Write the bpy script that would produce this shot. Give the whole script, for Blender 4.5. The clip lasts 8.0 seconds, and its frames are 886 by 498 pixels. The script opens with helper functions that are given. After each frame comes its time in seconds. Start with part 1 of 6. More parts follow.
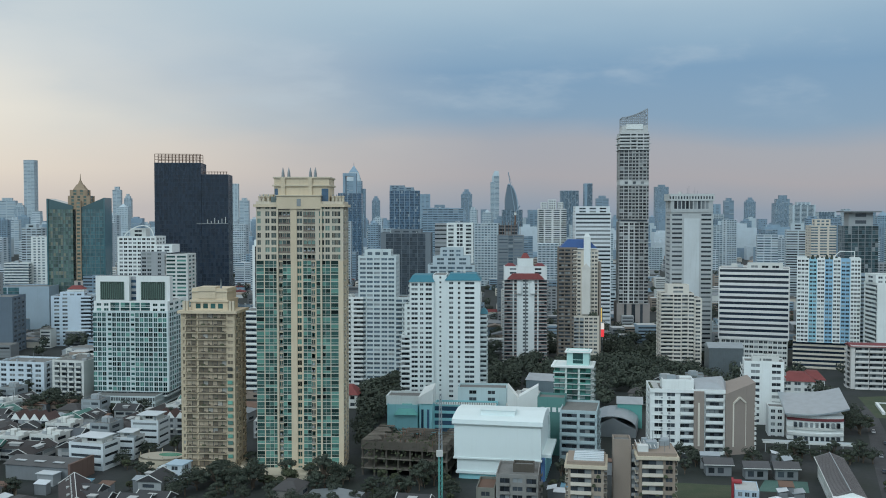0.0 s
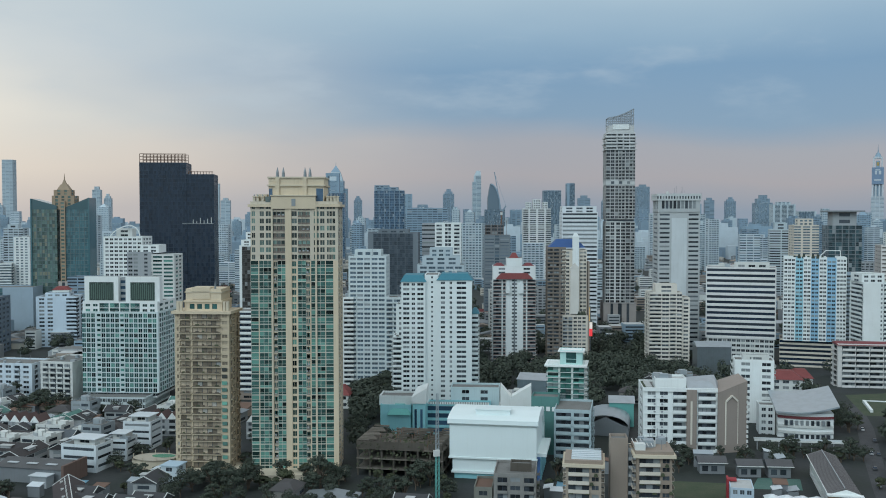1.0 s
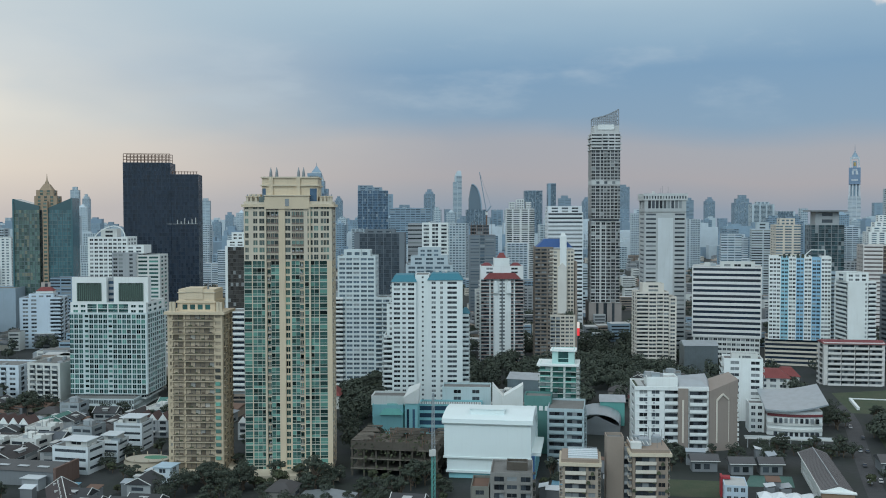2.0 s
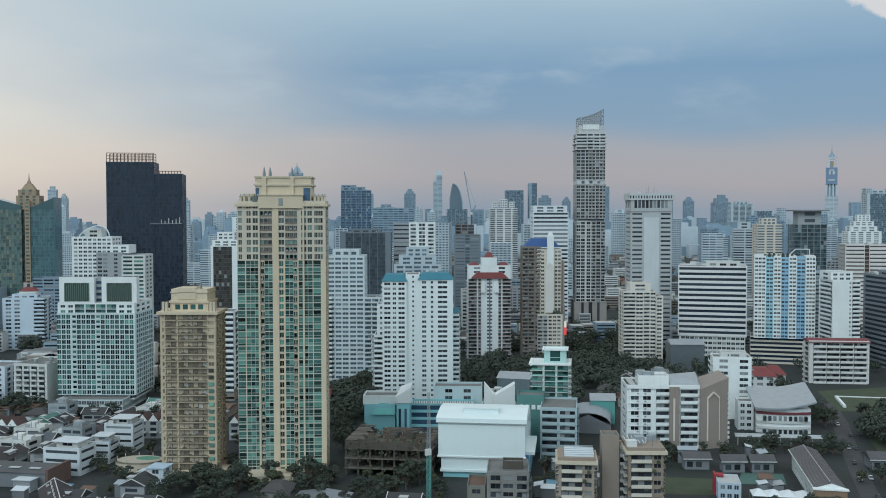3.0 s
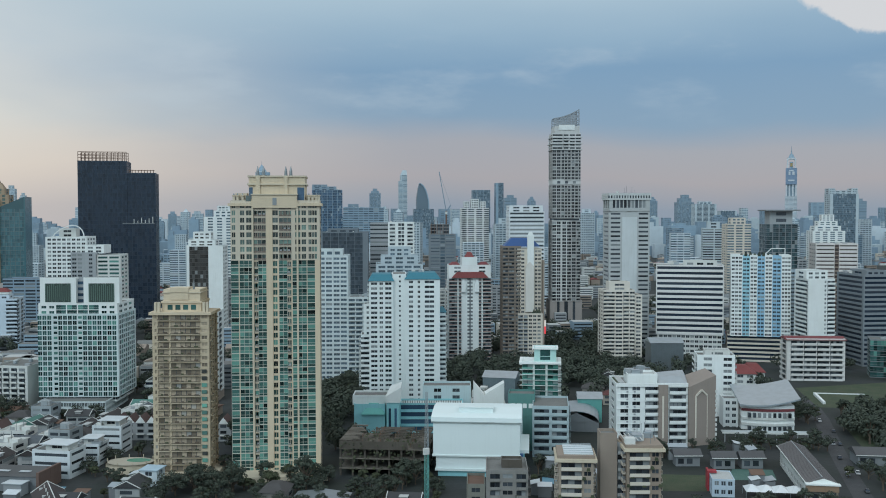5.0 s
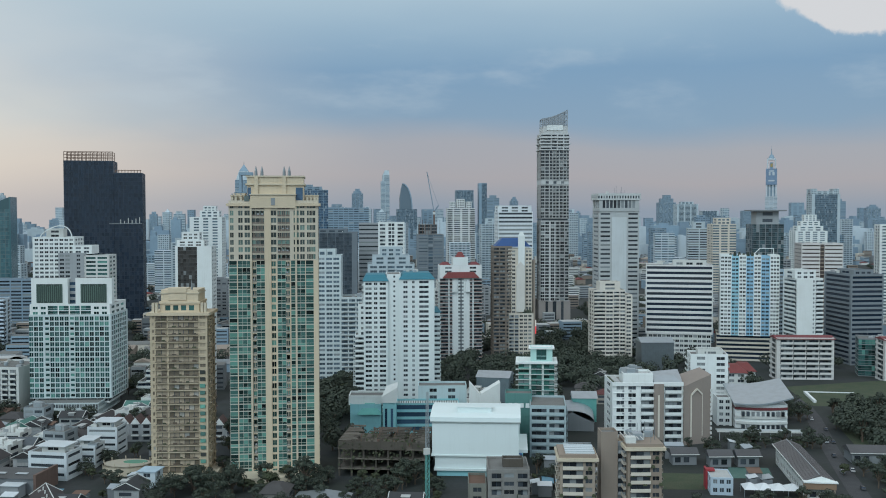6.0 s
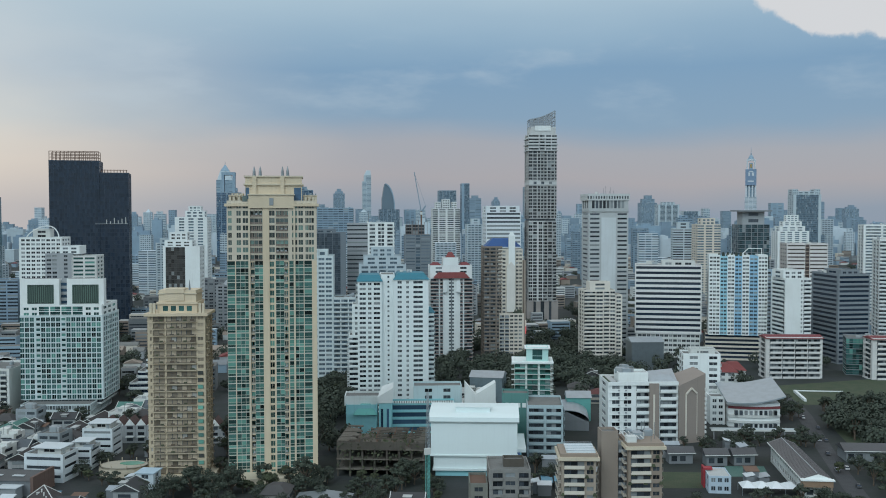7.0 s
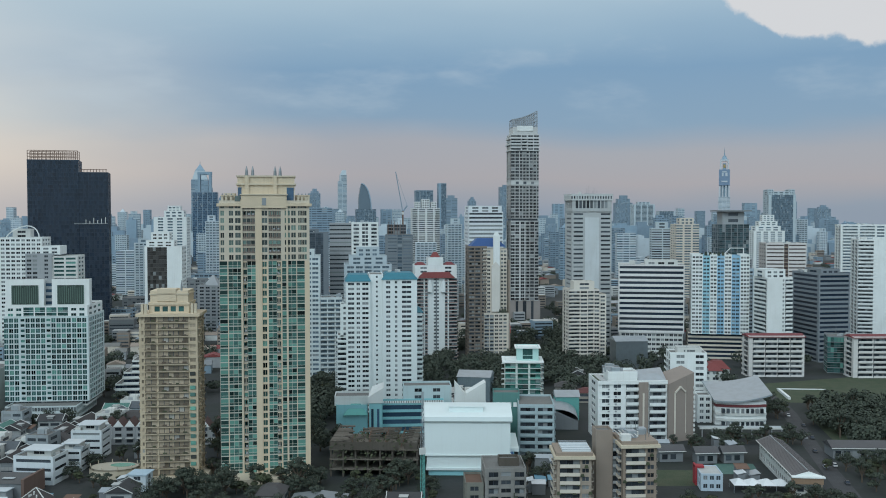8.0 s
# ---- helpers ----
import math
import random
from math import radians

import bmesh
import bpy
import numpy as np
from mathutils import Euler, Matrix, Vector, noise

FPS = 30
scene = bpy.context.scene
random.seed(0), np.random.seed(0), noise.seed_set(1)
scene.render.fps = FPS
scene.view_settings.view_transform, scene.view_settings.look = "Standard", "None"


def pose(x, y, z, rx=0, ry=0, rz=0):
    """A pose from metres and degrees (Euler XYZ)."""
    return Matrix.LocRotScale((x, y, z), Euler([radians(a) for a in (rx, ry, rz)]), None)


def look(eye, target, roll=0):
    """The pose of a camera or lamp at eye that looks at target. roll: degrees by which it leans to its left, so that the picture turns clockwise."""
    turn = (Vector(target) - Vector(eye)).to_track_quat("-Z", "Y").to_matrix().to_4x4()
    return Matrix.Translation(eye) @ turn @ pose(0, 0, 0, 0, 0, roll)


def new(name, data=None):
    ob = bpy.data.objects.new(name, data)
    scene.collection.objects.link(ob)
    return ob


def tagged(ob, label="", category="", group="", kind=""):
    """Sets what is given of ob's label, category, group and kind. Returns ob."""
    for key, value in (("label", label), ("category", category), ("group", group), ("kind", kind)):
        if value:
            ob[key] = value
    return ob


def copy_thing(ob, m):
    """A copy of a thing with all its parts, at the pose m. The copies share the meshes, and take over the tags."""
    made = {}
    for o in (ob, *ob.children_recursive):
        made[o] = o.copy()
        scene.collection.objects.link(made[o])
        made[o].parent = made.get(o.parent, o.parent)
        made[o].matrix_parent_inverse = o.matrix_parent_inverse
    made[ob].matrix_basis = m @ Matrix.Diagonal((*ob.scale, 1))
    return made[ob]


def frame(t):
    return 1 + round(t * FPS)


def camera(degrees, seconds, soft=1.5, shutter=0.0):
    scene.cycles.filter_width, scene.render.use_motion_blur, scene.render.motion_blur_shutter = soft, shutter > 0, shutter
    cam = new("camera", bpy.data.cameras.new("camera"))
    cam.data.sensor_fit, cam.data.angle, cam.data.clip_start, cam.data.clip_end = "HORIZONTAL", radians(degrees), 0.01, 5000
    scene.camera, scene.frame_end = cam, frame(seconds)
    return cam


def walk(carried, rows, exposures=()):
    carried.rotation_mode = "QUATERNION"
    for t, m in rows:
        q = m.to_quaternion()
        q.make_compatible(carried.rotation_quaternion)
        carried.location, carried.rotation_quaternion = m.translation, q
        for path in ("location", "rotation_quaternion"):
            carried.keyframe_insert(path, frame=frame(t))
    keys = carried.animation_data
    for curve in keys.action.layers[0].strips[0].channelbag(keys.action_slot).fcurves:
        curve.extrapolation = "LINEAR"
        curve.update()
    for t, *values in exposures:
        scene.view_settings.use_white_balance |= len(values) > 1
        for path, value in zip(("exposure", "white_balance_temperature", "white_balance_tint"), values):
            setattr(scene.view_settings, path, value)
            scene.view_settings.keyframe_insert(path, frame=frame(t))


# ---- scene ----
cam = camera(49.0, 8.0, soft=1.0)
METRES, EYE = 58.0, 116.0
ROWS = [
    (0.0, 0.0, 0.0, 0.0, 0.0, -2.1, -0.01),
    (0.5, -0.0546, -0.0017, 0.0001, -0.57, -2.1, 0.01),
    (1.0, -0.1096, -0.0038, 0.0003, -1.14, -2.11, 0.03),
    (1.5, -0.1648, -0.0055, -0.0005, -1.73, -2.1, 0.06),
    (3.0, -0.3329, -0.0084, -0.0032, -3.58, -2.12, 0.09),
    (3.5, -0.3905, -0.0082, -0.0031, -4.14, -2.12, 0.08),
    (4.0, -0.4513, -0.0074, -0.0034, -4.69, -2.13, 0.09),
    (4.5, -0.5141, -0.0052, -0.0031, -5.25, -2.14, 0.07),
    (6.0, -0.715, 0.0048, -0.0034, -6.94, -2.13, 0.07),
    (6.5, -0.7853, 0.0093, -0.0033, -7.52, -2.13, 0.05),
    (7.0, -0.8563, 0.0146, -0.0028, -8.12, -2.12, 0.05),
    (7.5, -0.9268, 0.0203, -0.0026, -8.83, -2.13, 0.05),
    (8.0, -0.9987, 0.027, -0.002, -9.64, -2.13, 0.04),
]
walk(cam, [(t, pose(METRES * x, METRES * y, EYE + METRES * z, 90 + pitch, roll, yaw)) for t, x, y, z, yaw, pitch, roll in ROWS])


# ---- sky and sun ----
def lin(r, g, b):
    """A linear colour from 0..255 values."""
    return tuple((c / 255 / 12.92) if c <= 10 else ((c / 255 + 0.055) / 1.055) ** 2.4 for c in (r, g, b)) + (1.0,)


class Nodes:
    """Short hand for building a node tree."""

    def __init__(self, tree):
        self.tree = tree
        tree.nodes.clear()

    def add(self, kind, **sockets):
        node = self.tree.nodes.new(kind)
        for key, value in sockets.items():
            self.put(node, key, value)
        return node

    def put(self, node, key, value):
        names = {"_".join(s.name.lower().split()): s for s in reversed(node.inputs)}
        sock = names[key] if key in names else node.inputs[int(key[1:])]
        if isinstance(value, bpy.types.NodeSocket):
            self.tree.links.new(value, sock)
        else:
            sock.default_value = value

    def math(self, op, a, b=0.0, c=0.0, clamp=False):
        node = self.add("ShaderNodeMath", i0=a, i1=b, i2=c)
        node.operation, node.use_clamp = op, clamp
        return node.outputs[0]

    def span(self, v, a, b, lo=0.0, hi=1.0):
        node = self.add("ShaderNodeMapRange", value=v, from_min=a, from_max=b, to_min=lo, to_max=hi)
        node.interpolation_type = "SMOOTHSTEP"
        return node.outputs[0]

    def ramp(self, v, stops):
        node = self.add("ShaderNodeValToRGB", fac=v)
        el = node.color_ramp.elements
        while len(el) < len(stops):
            el.new(0.5)
        for e, (p, col) in zip(el, stops):
            e.position, e.color = p, col
        return node.outputs[0]

    def mix(self, f, a, b, how="MIX"):
        node = self.tree.nodes.new("ShaderNodeMix")
        node.data_type, node.blend_type = "RGBA", how
        for i, v in ((0, f), (6, a), (7, b)):
            if isinstance(v, bpy.types.NodeSocket):
                self.tree.links.new(v, node.inputs[i])
            else:
                node.inputs[i].default_value = v
        return node.outputs[2]

    def noise(self, vec, scale, detail=4.0, rough=0.55):
        return self.add("ShaderNodeTexNoise", vector=vec, scale=scale, detail=detail, roughness=rough).outputs[0]


SUN_EL, SUN_AZ = 38.0, 215.0
world = bpy.data.worlds.new("dusk_sky")
scene.world = world
world.use_nodes = True
n = Nodes(world.node_tree)
way = n.add("ShaderNodeTexCoord").outputs["Generated"]
sep = n.add("ShaderNodeSeparateXYZ", vector=way)
X, Y, Z = sep.outputs
stretch = n.add("ShaderNodeMapping", vector=way, scale=(1.3, 1.3, 4.2)).outputs[0]
wisp = n.noise(stretch, 1.7, 4.0, 0.5)
fine = n.noise(stretch, 4.5, 5.0, 0.55)
billow = n.noise(way, 9.0, 6.0, 0.6)
height = n.math("ADD", Z, n.math("MULTIPLY", n.math("SUBTRACT", wisp, 0.5), 0.07))
left = n.ramp(height, [(0.0, lin(205, 196, 192)), (0.045, lin(232, 220, 206)), (0.10, lin(240, 233, 219)), (0.16, lin(224, 226, 222)), (0.22, lin(196, 209, 215)), (1.0, lin(160, 184, 204))])
right = n.ramp(height, [(0.0, lin(140, 154, 172)), (0.03, lin(164, 161, 169)), (0.065, lin(160, 162, 172)), (0.095, lin(128, 156, 182)), (0.145, lin(121, 155, 185)), (0.18, lin(146, 175, 197)), (0.22, lin(170, 194, 209)), (1.0, lin(160, 184, 204))])
side = n.span(n.math("ADD", n.math("ADD", X, n.math("MULTIPLY", Z, 0.1)), n.math("MULTIPLY", n.math("SUBTRACT", wisp, 0.5), 0.3)), -0.49, 0.09)
clouds = n.mix(side, left, right)
clouds = n.mix(n.math("MULTIPLY", n.span(fine, 0.48, 0.72, 0.0, 0.45), n.span(Z, 0.07, 0.13)), clouds, lin(188, 202, 212))
low_edge = n.math("ADD", Z, n.math("MULTIPLY", n.math("SUBTRACT", billow, 0.5), 0.075))
side_edge = n.math("ADD", n.math("ADD", X, n.math("MULTIPLY", n.math("SUBTRACT", Z, 0.175), 1.3)), n.math("MULTIPLY", n.math("SUBTRACT", billow, 0.5), 0.11))
gap = n.math("MULTIPLY", n.span(low_edge, 0.161, 0.168), n.math("MULTIPLY", n.span(side_edge, 0.448, 0.458), n.span(X, 0.95, 0.7)))
clouds = n.mix(n.math("MULTIPLY", gap, 0.9), clouds, lin(222, 220, 219))
sky = n.add("ShaderNodeTexSky")
sky.sky_type, sky.sun_disc = "NISHITA", False
sky.sun_elevation, sky.sun_rotation = radians(SUN_EL), radians(SUN_AZ)
blue = n.mix(1.0, sky.outputs[0], (0.1, 0.1, 0.1, 1.0), "MULTIPLY")
dome = n.mix(0.9, blue, clouds)
dome = n.mix(n.span(Y, 0.35, -0.3, 0.0, 1.0), dome, n.mix(1.0, dome, (0.85, 1.0, 1.06, 1.0), "MULTIPLY"))
behind = n.span(Y, 0.35, -0.5, 1.0, 1.5)
back = n.add("ShaderNodeBackground", color=dome, strength=behind)
n.tree.links.new(back.outputs[0], n.add("ShaderNodeOutputWorld").inputs[0])

lamp = bpy.data.lights.new("sun", "SUN")
lamp.energy, lamp.angle, lamp.color = 0.9, radians(28), (0.88, 0.98, 1.04)
az, el = radians(SUN_AZ), radians(SUN_EL)
sun = new("sun", lamp)
sun.matrix_world = look((300 * math.sin(az) * math.cos(el), 300 * math.cos(az) * math.cos(el), 300 * math.sin(el)), (0, 0, 0))


# ---- materials ----
def shader(name):
    mat = bpy.data.materials.new(name)
    mat.use_nodes = True
    k = Nodes(mat.node_tree)
    bsdf = k.add("ShaderNodeBsdfPrincipled")
    k.tree.links.new(bsdf.outputs[0], k.add("ShaderNodeOutputMaterial").inputs[0])
    return mat, k, bsdf


PAINTS = {}


def paint(r, g, b, rough=0.8, dirt=0.25, grain=0.5):
    """Weathered paint or plaster: cloudy patches, rain streaks that run down, fine grain."""
    key = (r, g, b, rough, dirt)
    if key in PAINTS:
        return PAINTS[key]
    mat, k, bsdf = shader("weathered_paint")
    geo = k.add("ShaderNodeNewGeometry")
    pos = geo.outputs["Position"]
    patch = k.noise(pos, 0.09, 5.0, 0.6)
    streak = k.noise(k.add("ShaderNodeMapping", vector=pos, scale=(1.0, 1.0, 0.06)).outputs[0], 0.9, 4.0, 0.65)
    speck = k.noise(pos, 3.0, 2.0)
    base = (r, g, b, 1.0)
    dark = (r * 0.62, g * 0.6, b * 0.57, 1.0)
    col = k.mix(k.span(patch, 0.35, 0.75, 0.0, dirt * 0.9), base, dark)
    col = k.mix(k.span(streak, 0.5, 0.8, 0.0, dirt * 1.3), col, dark)
    col = k.mix(k.span(speck, 0.3, 0.8, 0.0, dirt * 0.5), col, dark)
    each = k.math("FRACT", k.math("ADD", geo.outputs["Random Per Island"], k.add("ShaderNodeObjectInfo").outputs["Random"]))
    col = k.mix(k.math("MULTIPLY", each, 0.14), col, dark)
    k.put(bsdf, "base_color", col)
    k.put(bsdf, "roughness", rough)
    bump = k.add("ShaderNodeBump", strength=0.25, distance=0.05, height=speck)
    k.put(bsdf, "normal", bump.outputs[0])
    PAINTS[key] = mat
    return mat


GLAZES = {}


def glaze(r, g, b, vary=0.6, rough=0.12, curtain=0.25, tone=(0.42, 0.45, 0.45)):
    """Window glass before dark rooms: each pane has a tone of its own, some have pale curtains."""
    key = (r, g, b, vary, curtain, tone)
    if key in GLAZES:
        return GLAZES[key]
    mat, k, bsdf = shader("window_glass")
    geo = k.add("ShaderNodeNewGeometry")
    each = k.math("FRACT", k.math("ADD", geo.outputs["Random Per Island"], k.add("ShaderNodeObjectInfo").outputs["Random"]))
    other = k.math("FRACT", k.math("MULTIPLY", each, 17.3))
    smear = k.noise(geo.outputs["Position"], 0.6, 3.0)
    low, high = (r * (1 - vary), g * (1 - vary), b * (1 - vary), 1.0), (r * (1 + vary), g * (1 + vary), b * (1 + vary), 1.0)
    col = k.mix(each, low, high)
    col = k.mix(k.span(smear, 0.3, 0.8, 0.0, 0.35), col, low)
    col = k.mix(k.math("MULTIPLY", k.span(other, 1 - curtain, 1.0 - curtain * 0.6), 0.55), col, (*tone, 1.0))
    k.put(bsdf, "base_color", col)
    k.put(bsdf, "roughness", k.span(other, 0.0, 1.0, rough * 0.7, rough * 2.2))
    k.put(bsdf, "specular_ior_level", 0.5)
    k.put(bsdf, "normal", k.add("ShaderNodeBump", strength=0.08, distance=0.05, height=smear).outputs[0])
    GLAZES[key] = mat
    return mat


def leafage(r, g, b):
    mat, k, bsdf = shader("foliage")
    geo = k.add("ShaderNodeNewGeometry")
    each = k.math("FRACT", k.math("ADD", geo.outputs["Random Per Island"], k.add("ShaderNodeObjectInfo").outputs["Random"]))
    patch = k.noise(geo.outputs["Position"], 0.35, 3.0)
    col = k.mix(each, (r * 0.75, g * 0.78, b * 0.8, 1.0), (r * 1.25, g * 1.2, b * 1.15, 1.0))
    col = k.mix(k.span(patch, 0.4, 0.7, 0.0, 0.5), col, (r * 0.7, g * 0.65, b * 0.8, 1.0))
    k.put(bsdf, "base_color", col)
    k.put(bsdf, "roughness", 0.9)
    k.put(bsdf, "specular_ior_level", 0.15)
    return mat


def ground_mat(name, one, two, scale):
    mat, k, bsdf = shader(name)
    pos = k.add("ShaderNodeNewGeometry").outputs["Position"]
    a = k.noise(pos, scale, 6.0, 0.65)
    b = k.noise(pos, scale * 14, 4.0)
    col = k.mix(k.span(a, 0.35, 0.65), (*one, 1.0), (*two, 1.0))
    col = k.mix(k.span(b, 0.4, 0.7, 0.0, 0.4), col, tuple(c * 0.55 for c in one) + (1.0,))
    k.put(bsdf, "base_color", col)
    k.put(bsdf, "roughness", 0.9)
    k.put(bsdf, "normal", k.add("ShaderNodeBump", strength=0.4, distance=0.2, height=b).outputs[0])
    return mat


def metal(r, g, b, rough=0.45, amount=0.6):
    mat, k, bsdf = shader("metal")
    pos = k.add("ShaderNodeNewGeometry").outputs["Position"]
    a = k.noise(pos, 0.3, 5.0)
    k.put(bsdf, "base_color", k.mix(k.span(a, 0.3, 0.8, 0.0, 0.3), (r, g, b, 1.0), (r * 0.6, g * 0.58, b * 0.55, 1.0)))
    k.put(bsdf, "metallic", amount)
    k.put(bsdf, "roughness", rough)
    return mat


WHITE = paint(0.80, 0.83, 0.81)
OFFWHITE = paint(0.66, 0.67, 0.64)
CREAM = paint(0.665, 0.55, 0.395)
CREAM_PALE = paint(0.62, 0.54, 0.41)
SAND = paint(0.56, 0.46, 0.325)
BEIGE = paint(0.66, 0.60, 0.51)
BROWN = paint(0.30, 0.24, 0.19)
TAUPE = paint(0.31, 0.255, 0.21)
GREY = paint(0.36, 0.38, 0.39)
MIDGREY = paint(0.22, 0.235, 0.245)
DARK = paint(0.03, 0.047, 0.072, 0.5)
SOOT = paint(0.105, 0.092, 0.076, 0.95, 0.8)
TEALPAINT = paint(0.16, 0.46, 0.42)
SKYPAINT = paint(0.30, 0.64, 0.69)
BLUEPAINT = paint(0.06, 0.14, 0.30)
TEALROOF = paint(0.035, 0.19, 0.25, 0.6)
REDROOF = paint(0.23, 0.055, 0.052, 0.75, 0.6)
MAROON = paint(0.20, 0.05, 0.055, 0.75, 0.4)
ROOFGREY = paint(0.20, 0.20, 0.19, 0.9, 0.6)
ROOFPALE = paint(0.50, 0.51, 0.50, 0.85, 0.5)
TIN = metal(0.42, 0.47, 0.50)
STEEL = metal(0.25, 0.27, 0.28)
RUST = metal(0.18, 0.11, 0.08, 0.8, 0.2)
# far wall colours: distance haze is painted into these blues and pales
HAZE_ICE = paint(0.48, 0.555, 0.59)
HAZE_SLATE = paint(0.27, 0.37, 0.45)
HAZE_STEEL = paint(0.23, 0.31, 0.375)
HAZE_DUSK = paint(0.24, 0.33, 0.41)
G_DARK = glaze(0.05, 0.06, 0.07, 0.75)
G_TEAL = glaze(0.032, 0.088, 0.084, 0.85, 0.1, 0.16, (0.18, 0.46, 0.38))
G_GREEN = glaze(0.055, 0.16, 0.135, 0.85, 0.1, 0.25)
G_BLUE = glaze(0.05, 0.10, 0.16, 0.5, 0.08, 0.05)
G_BLACK = glaze(0.016, 0.028, 0.046, 0.35, 0.2, 0.0)
# far glass: haze is put into the colour as lighter, bluer panes
G_HAZE = glaze(0.10, 0.145, 0.18, 0.4, 0.2, 0.1)
G_HAZE2 = glaze(0.19, 0.255, 0.305, 0.3, 0.2, 0.1)
G_RAIL = glaze(0.055, 0.145, 0.128, 0.85, 0.12, 0.2, (0.22, 0.50, 0.42))
G_ROOM = glaze(0.13, 0.115, 0.09, 0.8, 0.3, 0.3)
# palest far glass, with the most haze painted in
G_HAZE3 = glaze(0.27, 0.34, 0.39, 0.25, 0.25, 0.1)
LEAF = leafage(0.070, 0.084, 0.064)
LEAF2 = leafage(0.078, 0.090, 0.054)
BARK = paint(0.12, 0.09, 0.065)
GROUND = ground_mat("city_ground", (0.034, 0.038, 0.039), (0.022, 0.029, 0.023), 0.03)
ASPHALT = ground_mat("asphalt", (0.052, 0.053, 0.056), (0.066, 0.067, 0.07), 0.2)
GRASS = ground_mat("grass", (0.045, 0.068, 0.034), (0.07, 0.08, 0.045), 0.12)
COURT = ground_mat("court_paint", (0.07, 0.15, 0.125), (0.09, 0.17, 0.145), 0.2)


# ---- builders ----
CUBE_V = [(-.5, -.5, -.5), (.5, -.5, -.5), (.5, .5, -.5), (-.5, .5, -.5), (-.5, -.5, .5), (.5, -.5, .5), (.5, .5, .5), (-.5, .5, .5)]
CUBE_F = [(0, 3, 2, 1), (4, 5, 6, 7), (0, 1, 5, 4), (1, 2, 6, 5), (2, 3, 7, 6), (3, 0, 4, 7)]
UNIT = {}


def unit_cube(mat):
    if mat.name not in UNIT:
        me = bpy.data.meshes.new("piece")
        me.from_pydata(CUBE_V, [], CUBE_F)
        me.materials.append(mat)
        UNIT[mat.name] = me
    return UNIT[mat.name]


WITHIN = {"roof_unit": "roof", "water_tank": "roof", "mast": "roof", "lift_house": "roof", "finial": "crown", "spire": "crown", "roof_box": "roof", "skylight_bar": "skylight", "buttress_trim": "buttress", "side_pier": "side_wall", "deck": "roof", "fin": "screen", "mullion": "window"}
WEIGHT = {"#": 0.6, "|": 0.22}


def parse(cols):
    out, num = [], ""
    for ch in cols:
        if ch.isdigit() or ch == ".":
            num += ch
        else:
            out.append((ch, float(num) if num else WEIGHT.get(ch, 1.0)))
            num = ""
    total = sum(wt for _, wt in out)
    at, res = 0.0, []
    for ch, wt in out:
        res.append((ch, at / total, (at + wt) / total))
        at += wt
    return res


